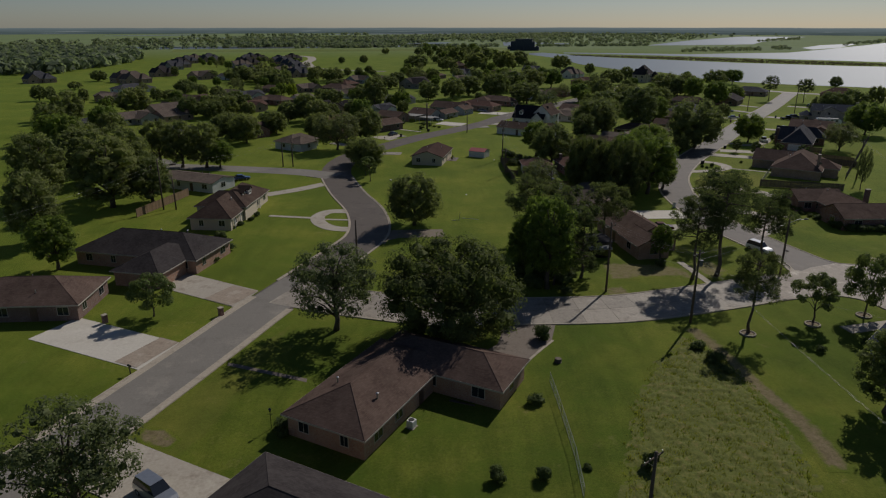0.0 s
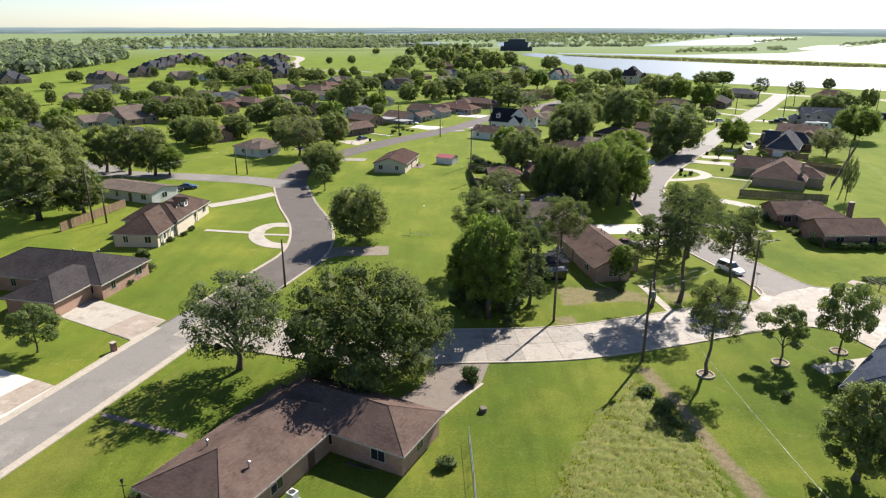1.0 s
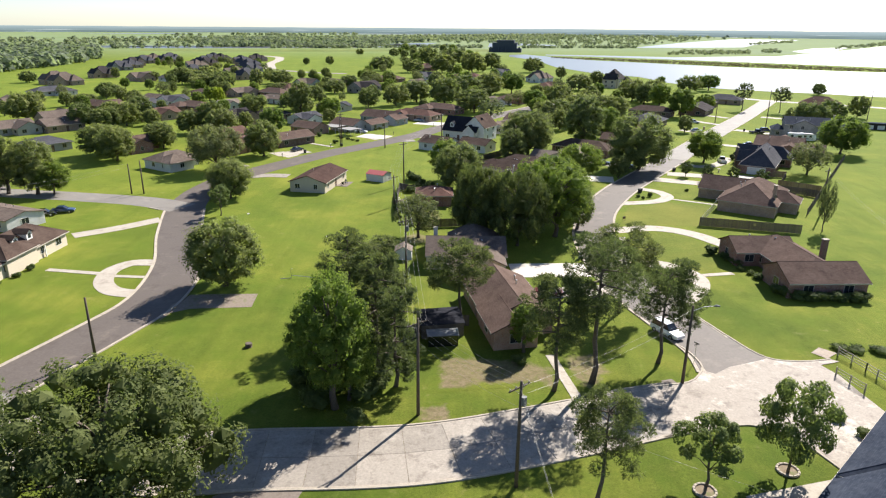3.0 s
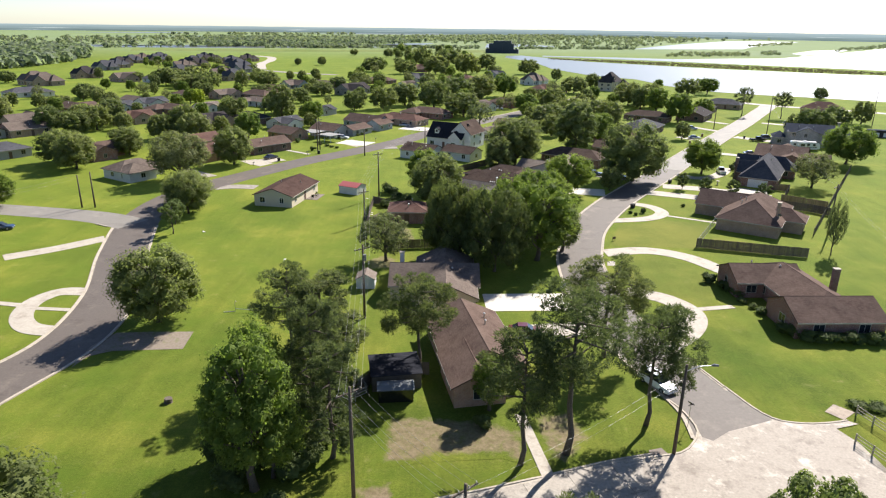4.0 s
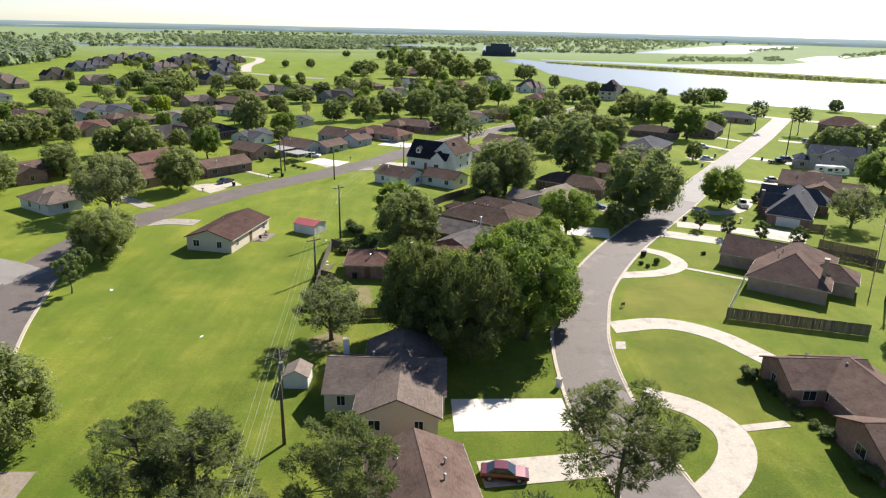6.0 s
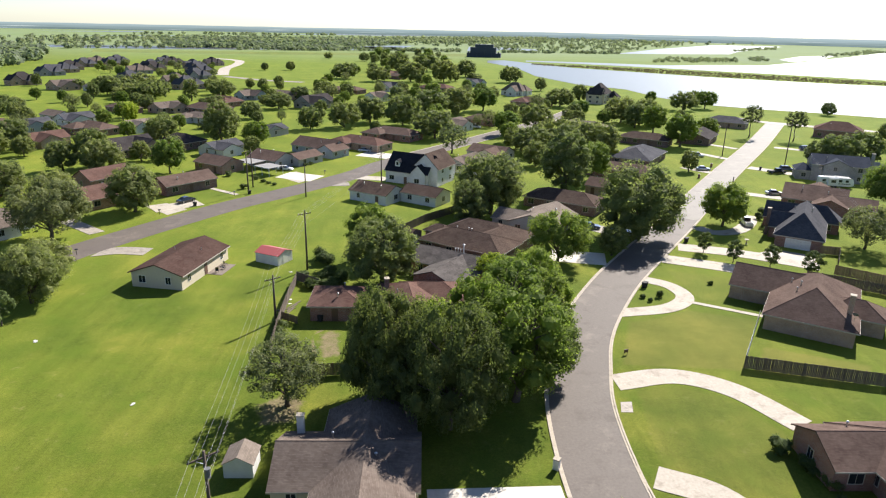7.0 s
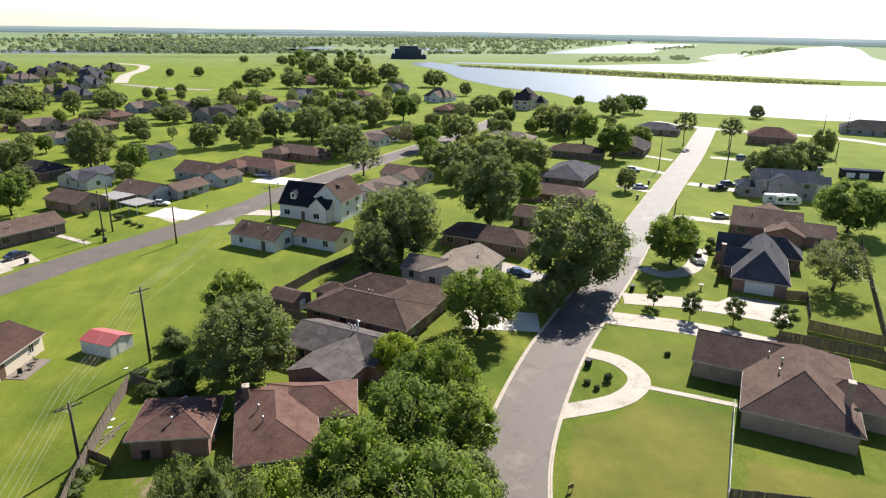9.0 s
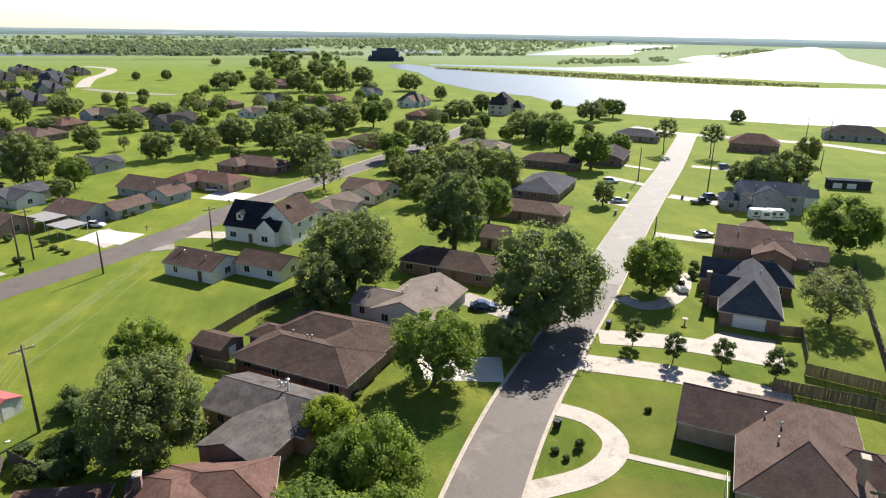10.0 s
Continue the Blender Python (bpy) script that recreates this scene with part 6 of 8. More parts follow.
house_of('tan brick large house with a grey hipped roof', BRICK_TAN, ROOF_GREY, 3.2, 0.85, [(-171.7, 576.3, 57, 16, 12, 'hip', None, 0), (-173.7, 569.8, 147, 9, 8, 'gable', None, 0.1), (-165.7, 577.3, 57, 9, 9, 'hip', None, -0.2)], pipes=0)
house_of('tan brick large house with a dark hipped roof', BRICK_TAN, ROOF_DARK, 3.2, 0.85, [(-268.0, 682.2, 57, 16, 12, 'hip', None, 0), (-270.0, 675.7, 147, 9, 8, 'gable', None, 0.1), (-262.0, 683.2, 57, 9, 9, 'hip', None, -0.2)], pipes=0)
house_of('tan brick large house with a grey hipped roof', BRICK_TAN, ROOF_GREY, 3.2, 0.85, [(-276.0, 724.4, 57, 16, 12, 'hip', None, 0), (-278.0, 717.9, 147, 9, 8, 'gable', None, 0.1), (-270.0, 725.4, 57, 9, 9, 'hip', None, -0.2)], pipes=0)
house_of('tan brick large house with a grey-brown hipped roof', BRICK_TAN, ROOF_GREYBROWN, 3.2, 0.85, [(-281.7, 763.3, -33, 16, 12, 'hip', None, 0), (-283.7, 756.8, 57, 9, 8, 'gable', None, 0.1), (-275.7, 764.3, -33, 9, 9, 'hip', None, -0.2)], pipes=0)
house_of('tan brick large house with a grey hipped roof', BRICK_TAN, ROOF_GREY, 3.2, 0.85, [(-262.2, 748.3, 57, 16, 12, 'hip', None, 0), (-264.2, 741.8, 147, 9, 8, 'gable', None, 0.1), (-256.2, 749.3, 57, 9, 9, 'hip', None, -0.2)], pipes=0)
house_of('tan brick large house with a dark hipped roof', BRICK_TAN, ROOF_DARK, 3.2, 0.85, [(-200.8, 691.4, 57, 16, 12, 'hip', None, 0), (-202.8, 684.9, 147, 9, 8, 'gable', None, 0.1), (-194.8, 692.4, 57, 9, 9, 'hip', None, -0.2)], pipes=0)
house_of('tan brick large house with a dark hipped roof', BRICK_TAN, ROOF_DARK, 3.2, 0.85, [(-228.2, 543.1, 57, 16, 12, 'hip', None, 0), (-230.2, 536.6, 147, 9, 8, 'gable', None, 0.1), (-222.2, 544.1, 57, 9, 9, 'hip', None, -0.2)], pipes=0)
house_of('tan brick single-storey house with a grey-brown gabled roof', BRICK_TAN, ROOF_GREYBROWN, 2.6, 0.52, [(-187.8, 518.2, 57, 17.0, 13, 'gable', None, 0), (-184.1, 513.1, 147, 11.7, 12.3, 'gable', None, -0.03)], pipes=1)
house_of('tan brick large house with a grey-brown hipped roof', BRICK_TAN, ROOF_GREYBROWN, 3.2, 0.85, [(-221.4, 478.9, 57, 16, 12, 'hip', None, 0), (-223.4, 472.4, 147, 9, 8, 'gable', None, 0.1), (-215.4, 479.9, 57, 9, 9, 'hip', None, -0.2)], pipes=0)
house_of('red brick single-storey house with a brown gabled roof', BRICK_RED, ROOF_BROWN, 2.6, 0.44, [(-133.7, 349.8, -33, 14.0, 10, 'gable', None, 0), (-129.7, 351.9, 57, 9.0, 9.5, 'gable', None, -0.03)], pipes=1)
house_of('pale blue single-storey house with a grey gabled roof', SIDING_BLUE, ROOF_GREY, 2.6, 0.44, [(-116.9, 355.3, 57, 14.0, 10, 'gable', None, 0), (-114.3, 351.0, 147, 9.0, 9.5, 'gable', None, -0.03)], pipes=1)
house_of('white single-storey house with a grey gabled roof', SIDING_WHITE, ROOF_GREY, 2.6, 0.44, [(-109.5, 374.7, 57, 14.0, 10, 'gable', None, 0), (-106.9, 370.3, 147, 9.0, 9.5, 'gable', None, -0.03)], pipes=1)
house_of('tan brick single-storey house with a reddish gabled roof', BRICK_TAN, ROOF_RED, 2.6, 0.49, [(-94.3, 324.2, 57, 13.0, 9, 'gable', None, 0), (-92.1, 320.1, 147, 8.1, 8.5, 'gable', None, -0.03)], pipes=1)
house_of('white single-storey house with a grey-brown hipped roof', SIDING_WHITE, ROOF_GREYBROWN, 2.6, 0.44, [(-50.8, 223.3, 57, 13.1, 9, 'hip', None, 0), (-48.6, 219.2, 147, 8.1, 8.5, 'hip', None, -0.03)], pipes=1)
house_of('red brick single-storey house with a brown gabled roof', BRICK_RED, ROOF_BROWN, 2.6, 0.44, [(-73.3, 249.0, 57, 13.0, 9, 'gable', None, 0), (-71.1, 244.9, 147, 8.1, 8.5, 'gable', None, -0.03)], pipes=1)
house_of('pale grey single-storey house with a grey-brown gabled roof', SIDING_GREY, ROOF_GREYBROWN, 2.6, 0.48, [(-132.4, 279.8, 57, 14.0, 10, 'gable', None, 0), (-127.4, 279.2, 147, 9.0, 9.5, 'gable', None, -0.03)], pipes=1)
house_of('tan brick single-storey house with a grey-brown gabled roof', BRICK_TAN, ROOF_GREYBROWN, 2.6, 0.58, [(-128.7, 306.2, 57, 17.2, 10, 'gable', None, 0), (-130.0, 311.6, 147, 9.0, 9.5, 'gable', None, -0.03)], pipes=1)
house_of('white single-storey house with a grey gabled roof', SIDING_WHITE, ROOF_GREY, 2.6, 0.53, [(-143.5, 255.2, 57, 13.0, 9, 'gable', None, 0), (-141.3, 251.1, 147, 8.1, 8.5, 'gable', None, -0.03)], pipes=1)
house_of('tan brick large house with a grey hipped roof', BRICK_TAN, ROOF_GREY, 3.2, 0.85, [(-290.1, 479.4, 57, 16, 12, 'hip', None, 0), (-292.1, 472.9, 147, 9, 8, 'gable', None, 0.1), (-284.1, 480.4, 57, 9, 9, 'hip', None, -0.2)], pipes=0)
house_of('tan brick large house with a grey-brown hipped roof', BRICK_TAN, ROOF_GREYBROWN, 3.2, 0.85, [(-232.7, 488.2, 57, 16, 12, 'hip', None, 0), (-234.7, 481.7, 147, 9, 8, 'gable', None, 0.1), (-226.7, 489.2, 57, 9, 9, 'hip', None, -0.2)], pipes=0)
house_of('white single-storey house with a grey hipped roof', SIDING_WHITE, ROOF_GREY, 2.6, 0.4, [(-194.8, 414.4, 57, 21.0, 12, 'hip', None, 0), (-187.6, 415.5, 147, 10.8, 11.4, 'hip', None, -0.03)], pipes=1)
house_of('tan brick single-storey house with a grey-brown gabled roof', BRICK_TAN, ROOF_GREYBROWN, 2.6, 0.4, [(-183.8, 366.1, -33, 17.7, 10, 'gable', None, 0), (-182.8, 360.1, 57, 9.0, 9.5, 'gable', None, -0.03)], pipes=1)

# far estate: roofs a step paler than dark shingles, haze put into their colour
house_of('grey brick large house with a grey hipped roof', BRICK_GREY, ROOF_GREY, 3.2, 0.85, [(-253, 622, 57, 16, 12, 'hip', None, 0), (-255, 615.5, 147, 9, 8, 'gable', None, 0.1), (-247, 623, 57, 9, 9, 'hip', None, -0.2)], pipes=0)
house_of('tan brick large house with a grey hipped roof', BRICK_TAN, ROOF_GREY, 3.2, 0.85, [(-258, 654, -33, 16, 12, 'hip', None, 0), (-260, 647.5, 57, 9, 8, 'gable', None, 0.1), (-252, 655, -33, 9, 9, 'hip', None, -0.2)], pipes=0)
house_of('tan brick large house with a grey hipped roof', BRICK_TAN, ROOF_GREY, 3.2, 0.85, [(-274, 788, 57, 16, 12, 'hip', None, 0), (-276, 781.5, 147, 9, 8, 'gable', None, 0.1), (-268, 789, 57, 9, 9, 'hip', None, -0.2)], pipes=0)
house_of('grey brick large house with a grey-brown hipped roof', BRICK_GREY, ROOF_GREYBROWN, 3.2, 0.85, [(-199, 656, -33, 16, 12, 'hip', None, 0), (-201, 649.5, 57, 9, 8, 'gable', None, 0.1), (-193, 657, -33, 9, 9, 'hip', None, -0.2)], pipes=0)
house_of('tan brick large house with a grey hipped roof', BRICK_TAN, ROOF_GREY, 3.2, 0.85, [(-214, 722, 57, 16, 12, 'hip', None, 0), (-216, 715.5, 147, 9, 8, 'gable', None, 0.1), (-208, 723, 57, 9, 9, 'hip', None, -0.2)], pipes=0)
house_of('tan brick large house with a grey hipped roof', BRICK_TAN, ROOF_GREY, 3.2, 0.85, [(-181, 738, -33, 16, 12, 'hip', None, 0), (-183, 731.5, 57, 9, 8, 'gable', None, 0.1), (-175, 739, -33, 9, 9, 'hip', None, -0.2)], pipes=0)
house_of('grey brick large house with a grey hipped roof', BRICK_GREY, ROOF_GREY, 3.2, 0.85, [(-138, 615, 57, 16, 12, 'hip', None, 0), (-140, 608.5, 147, 9, 8, 'gable', None, 0.1), (-132, 616, 57, 9, 9, 'hip', None, -0.2)], pipes=0)
house_of('tan brick large house with a grey-brown hipped roof', BRICK_TAN, ROOF_GREYBROWN, 3.2, 0.85, [(-136, 566, -33, 16, 12, 'hip', None, 0), (-138, 559.5, 57, 9, 8, 'gable', None, 0.1), (-130, 567, -33, 9, 9, 'hip', None, -0.2)], pipes=0)
house_of('tan brick large house with a grey hipped roof', BRICK_TAN, ROOF_GREY, 3.2, 0.85, [(-154, 672, 57, 16, 12, 'hip', None, 0), (-156, 665.5, 147, 9, 8, 'gable', None, 0.1), (-148, 673, 57, 9, 9, 'hip', None, -0.2)], pipes=0)
house_of('grey brick large house with a grey hipped roof', BRICK_GREY, ROOF_GREY, 3.2, 0.85, [(-228, 796, -33, 16, 12, 'hip', None, 0), (-230, 789.5, 57, 9, 8, 'gable', None, 0.1), (-222, 797, -33, 9, 9, 'hip', None, -0.2)], pipes=0)
house(-166, 512, -33, 13, 9, 'gable', 2.6, 0.4, SIDING_WHITE, ROOF_GREY, 'small white house with a grey gabled roof')
house(-119, 288, 57, 15, 10, 'gable', 2.6, 0.5, BRICK_TAN, ROOF_GREYBROWN, 'tan house with a grey-brown gabled roof')
house(-122, 384, -33, 13, 9, 'gable', 2.6, 0.4, SIDING_WHITE, ROOF_GREYBROWN, 'white house with a grey-brown gabled roof')
house(-106, 414, -33, 18, 9, 'hip', 2.6, 0.4, BRICK_RED, ROOF_BROWN, 'long red brick house with a brown hipped roof')
house(-101, 246, 57, 14, 10, 'hip', 2.6, 0.4, SIDING_GREY, ROOF_GREY, 'pale grey house with a grey hipped roof')
house(-47, 325, -33, 15, 10, 'hip', 2.6, 0.45, BRICK_DARK, ROOF_DARK, 'dark brick house with a dark hipped roof')
house(27, 512, -33, 15, 10, 'hip', 2.6, 0.4, BRICK_GREY, ROOF_GREYBROWN, 'grey brick house with a grey-brown hipped roof')
house(45, 492, 57, 11, 9, 'gable', 2.6, 0.4, SIDING_WHITE, ROOF_GREY, 'small white house with a grey gabled roof')
house(14, 655, -33, 16, 10, 'hip', 2.6, 0.4, BRICK_RED, ROOF_BROWN, 'red brick house with a brown hipped roof')
house(66, 396, -33, 16, 10, 'hip', 2.6, 0.4, BRICK_RED, ROOF_BROWN, 'red brick house with a brown hipped roof')

# trees
tree(0.6, 79.6, 14.2, 11.4, 'live_oak')
tree(-15.0, 81.6, 12.8, 6.6, 'olive')
tree(-42.0, 85.8, 6.4, 3.6, 'young')
tree(-30.9, 44.6, 11.5, 5.9, 'olive')
tree(-6.5, 131.5, 11.4, 6.8, 'oak')
tree(-22.2, 178.2, 5.3, 2.4, 'young')
tree(-25.4, 194.8, 7.5, 5.8, 'oak')
tree(30.3, 119.4, 11.5, 4.5, 'pine')
tree(40.8, 100.8, 13.9, 4.0, 'pine')
tree(45.5, 102.5, 17.9, 4.6, 'pine')
tree(54.9, 107.6, 13.1, 4.9, 'pine')
tree(41.5, 81.0, 11.6, 3.3, 'pine')
tree(52.0, 84.3, 7.5, 3.1, 'young')
tree(60.6, 86.5, 9.8, 3.9, 'young')
tree(47.9, 61.6, 10.9, 3.9, 'oak')
tree(35.3, 157.0, 15.2, 6.5, 'live_oak')
tree(42.2, 153.0, 15.4, 7.1, 'live_oak')
tree(50.3, 158.9, 14.8, 7.3, 'leafy')
tree(55.7, 164.1, 10.9, 3.7, 'oak')
tree(23.2, 157.5, 9.0, 5.1, 'olive')
tree(31.8, 195.2, 12.8, 6.8, 'oak')
tree(28.9, 208.0, 11.5, 5.1, 'leafy')
tree(54.9, 242.1, 14.6, 9.2, 'oak')
tree(49.3, 232.5, 10.8, 4.6, 'oak')
tree(76.7, 262.1, 18.1, 7.7, 'oak')
tree(85.4, 224.1, 16.0, 10.4, 'oak')
tree(108.2, 234.3, 10.1, 6.4, 'leafy')
tree(64.6, 207.9, 10.3, 7.2, 'leafy')
tree(76.5, 212.8, 6.5, 3.1, 'oak')
tree(51.1, 196.5, 5.7, 3.7, 'lime')
tree(131.9, 218.7, 9.3, 6.0, 'olive')
tree(96.0, 215.1, 4.6, 1.8, 'shrub')
tree(99.6, 209.4, 4.8, 1.8, 'shrub')
tree(105.6, 206.6, 4.8, 1.8, 'shrub')
tree(111.3, 202.7, 4.9, 2.1, 'shrub')
tree(160.5, 251.9, 12.1, 9.0, 'leafy')
tree(178.3, 369.2, 13.4, 4.3, 'pine')
tree(193.2, 360.8, 12.0, 4.7, 'pine')
tree(263.0, 454.0, 7.5, 4.6, 'oak')
tree(176.4, 304.0, 11.9, 7.7, 'oak')
tree(188.0, 308.5, 12.2, 7.0, 'oak')
tree(175.0, 312.8, 8.6, 4.7, 'oak')
tree(221.9, 345.2, 10.9, 5.5, 'oak')
tree(138.6, 343.2, 13.6, 7.4, 'leafy')
tree(159.6, 369.5, 8.2, 5.9, 'leafy')
tree(143.0, 400.1, 13.3, 7.7, 'oak')
tree(133.6, 408.4, 13.0, 9.2, 'oak')
tree(185.2, 464.9, 10.8, 9.4, 'oak')
tree(77.1, 320.9, 10.4, 8.5, 'oak')
tree(72.6, 330.8, 7.9, 5.9, 'oak')
tree(88.8, 331.1, 11.9, 10.9, 'oak')
tree(97.6, 321.2, 12.4, 7.6, 'oak')
tree(48.5, 320.4, 10.3, 6.5, 'olive')
tree(43.1, 352.6, 11.6, 9.6, 'oak')
tree(72.4, 363.8, 10.4, 6.7, 'leafy')
tree(87.7, 381.4, 11.4, 9.0, 'oak')
tree(116.5, 472.6, 10.8, 9.5, 'oak')
tree(134.4, 502.0, 11.0, 6.0, 'oak')
tree(121.7, 570.8, 9.7, 4.9, 'oak')
tree(107.9, 638.7, 13.1, 11.2, 'oak')
tree(28.9, 386.7, 14.2, 9.5, 'oak')
tree(13.9, 394.0, 12.1, 8.5, 'oak')
tree(40.8, 422.3, 13.3, 10.7, 'oak')
tree(54.8, 433.2, 13.7, 9.7, 'oak')
tree(69.8, 445.1, 12.8, 8.7, 'leafy')
tree(3.8, 378.0, 11.4, 8.1, 'oak')
tree(-9.6, 370.4, 10.0, 6.7, 'oak')
tree(-21.7, 328.9, 9.5, 5.7, 'leafy')
tree(-41.3, 356.2, 10.4, 7.9, 'oak')
tree(-41.6, 399.6, 8.5, 5.5, 'oak')
tree(-35.6, 281.2, 10.6, 5.6, 'leafy')
tree(-56.4, 328.2, 10.3, 6.5, 'oak')
tree(-28.5, 239.6, 11.4, 6.4, 'oak')
tree(-60.6, 287.7, 12.4, 6.1, 'oak')
tree(-96.1, 396.8, 7.1, 4.6, 'lime')
tree(-36.9, 437.9, 8.2, 8.3, 'oak')
tree(-71.6, 446.1, 5.6, 7.1, 'oak')
tree(-138.7, 491.8, 9.2, 14.1, 'oak')
tree(-121.1, 493.4, 9.3, 11.1, 'oak')
tree(-160.0, 504.6, 7.9, 6.5, 'oak')
tree(-86.8, 502.7, 8.9, 9.0, 'oak')
tree(-110.9, 726.4, 7.3, 4.1, 'oak')
tree(-87.9, 731.0, 8.9, 5.1, 'oak')
tree(-64.5, 568.7, 7.4, 4.2, 'oak')
tree(-35.4, 916.0, 10.9, 8.3, 'oak')
tree(-83.8, 954.2, 8.7, 6.9, 'oak')
tree(-3.4, 856.0, 13.7, 12.4, 'oak')
tree(-26.7, 645.5, 13.0, 13.4, 'oak')
tree(1.6, 623.3, 11.7, 11.8, 'oak')
tree(27.3, 627.0, 16.0, 13.0, 'oak')
tree(53.6, 630.8, 17.8, 13.2, 'oak')
tree(74.7, 691.7, 15.2, 11.0, 'oak')
tree(40.1, 756.4, 16.7, 16.2, 'oak')
tree(13.4, 751.1, 17.5, 13.4, 'oak')
tree(-22.3, 502.8, 9.7, 8.3, 'oak')
tree(-33.9, 485.9, 7.8, 6.3, 'oak')
tree(-79.4, 547.3, 7.1, 3.6, 'oak')
tree(-179.1, 518.1, 6.5, 5.0, 'oak')
tree(-70.3, 230.5, 10.7, 6.4, 'oak')
tree(-64.9, 251.7, 8.8, 4.8, 'oak')
tree(-53.8, 279.2, 10.5, 6.3, 'oak')
tree(-67.2, 282.6, 9.2, 5.5, 'oak')
tree(-103.6, 294.2, 8.7, 6.8, 'oak')
tree(-99.5, 300.7, 9.9, 7.0, 'oak')
tree(-35.3, 330.5, 16.5, 6.7, 'oak')
tree(-116.3, 345.6, 8.2, 4.2, 'olive')
tree(-158.2, 406.2, 8.4, 7.1, 'oak')
tree(-86.0, 374.4, 8.9, 3.6, 'lime')
tree(-91.4, 466.1, 13.0, 5.0, 'oak')
tree(-126.6, 475.0, 8.3, 13.7, 'oak')
tree(-147.8, 488.5, 11.9, 8.8, 'oak')
tree(-80.2, 486.7, 10.9, 8.8, 'oak')
tree(-215.0, 536.1, 8.3, 3.5, 'oak')
tree(-22.5, 186.6, 9.4, 5.6, 'oak')
tree(-20.2, 171.8, 6.7, 2.6, 'young')
tree(-85.1, 192.6, 14.2, 5.5, 'oak')
tree(-77.1, 189.1, 14.7, 5.8, 'oak')
tree(-70.1, 189.2, 14.0, 5.4, 'oak')
tree(-66.2, 189.3, 7.8, 4.7, 'leafy')
tree(-76.3, 144.9, 17.4, 8.8, 'oak')
tree(-69.0, 149.4, 11.9, 5.5, 'oak')
tree(-92.9, 146.4, 17.9, 6.9, 'oak')
tree(-78.2, 118.9, 15.0, 5.7, 'oak')
tree(-66.3, 104.5, 9.8, 4.6, 'leafy')
tree(-94.6, 168.3, 15.3, 7.9, 'oak')
tree(-78.7, 159.7, 16.6, 6.1, 'oak')
tree(-147.6, 258.6, 16.5, 7.3, 'oak')
tree(-129.4, 249.7, 11.1, 7.1, 'leafy')
tree(-138.8, 232.1, 14.1, 6.6, 'oak')
tree(-145.6, 311.6, 12.5, 8.9, 'oak')
tree(-151.2, 368.8, 5.9, 7.6, 'oak')
tree(-113.9, 294.1, 10.2, 6.0, 'oak')
tree(-78.0, 238.9, 9.8, 8.3, 'oak')
tree(-67.8, 257.5, 8.4, 5.3, 'oak')
tree(-106.5, 303.2, 9.8, 5.0, 'oak')
tree(-98.6, 312.9, 11.3, 5.8, 'oak')
tree(-253.2, 492.2, 7.8, 7.0, 'oak')
tree(-237.4, 429.2, 5.1, 5.3, 'oak')
tree(-46.6, 239.5, 9.8, 5.9, 'oak')
tree(-142.8, 522.6, 10.3, 12.8, 'oak')
tree(-117.1, 474.5, 9.4, 11.6, 'oak')
tree(-159.0, 414.3, 6.6, 6.8, 'oak')
tree(50.5, 170.0, 15.1, 5.4, 'leafy')
tree(56.0, 172.7, 12.4, 4.0, 'leafy')
tree(45.6, 164.3, 14.6, 5.0, 'leafy')
tree(34.0, 160.2, 14.6, 4.9, 'live_oak')
tree(39.6, 160.8, 13.0, 4.2, 'leafy')
tree(55.8, 182.4, 11.9, 4.8, 'leafy')
tree(53.9, 122.7, 12.5, 5.8, 'pine')
tree(38.4, 110.1, 7.1, 2.2, 'leafy')

# drives and walks
strip('driveway', 'pale concrete loop drive at the kerb', [(-17.5, 141.9), (-22.5, 142.0), (-25.8, 141.8), (-27.4, 139.6), (-27.8, 136.8), (-26.6, 132.8), (-24.0, 129.6), (-21.0, 128.4), (-16.5, 128.2)], 3.0, CONCRETE_WHITE)
strip('walkway', 'concrete path across the island of a loop drive', [(-27.2, 135.6), (-18.0, 134.9)], 1.0, CONCRETE_WHITE)
strip('walkway', 'concrete path across a lawn', [(-38.7, 138.2), (-28.7, 136.5)], 1.2, CONCRETE_WHITE)
strip('driveway', 'curved pale concrete drive', [(-31.7, 168.7), (-37.8, 162.1), (-44.3, 156.8)], 3.6, CONCRETE_WHITE)
strip('driveway', 'stained concrete driveway to a garage', [(-46.1, 100.7), (-26.8, 90.3)], 6.5, CONCRETE_WHITE)
strip('driveway', 'wide concrete driveway to a double garage', [(-54.2, 81.9), (-35.7, 73.7)], 7.5, CONCRETE_NEW)
sheet('concrete_pad', 'worn stained concrete pad in the grass', [(-11.8, 118.2), (-11.2, 121.2), (-9.0, 122.7), (-0.2, 123.5), (-0.6, 128.5), (-6.0, 128.3), (-10.8, 127.9), (-12.2, 124.0)], 0.03, DIRT_PALE, 'concrete pad')
sheet('driveway', 'stained brown driveway curving to a brick house', [(9.2, 83.5), (7.7, 82.6), (7.6, 80.2), (6.9, 77.4), (4.6, 75.0), (1.5, 72.7), (0.8, 70.1), (8.5, 70.1), (11.7, 74.9), (14.2, 78.5), (15.5, 83.4)], 0.028, DRIVE_BROWN, 'driveway')
strip('edging', 'pale concrete edging beside a drive', [(8.4, 69.9), (11.8, 75.0), (14.4, 78.6)], 0.35, KERB)
strip('driveway', 'curved concrete drive to a ranch house', [(63.4, 163.3), (71.7, 165.0), (78.2, 161.6), (82.8, 153.9)], 3.8, CONCRETE_WHITE)
strip('driveway', 'curved concrete drive', [(62.7, 144.8), (67.9, 141.9), (70.2, 136.5), (67.4, 130.2), (60.0, 123.5)], 3.8, CONCRETE_WHITE)
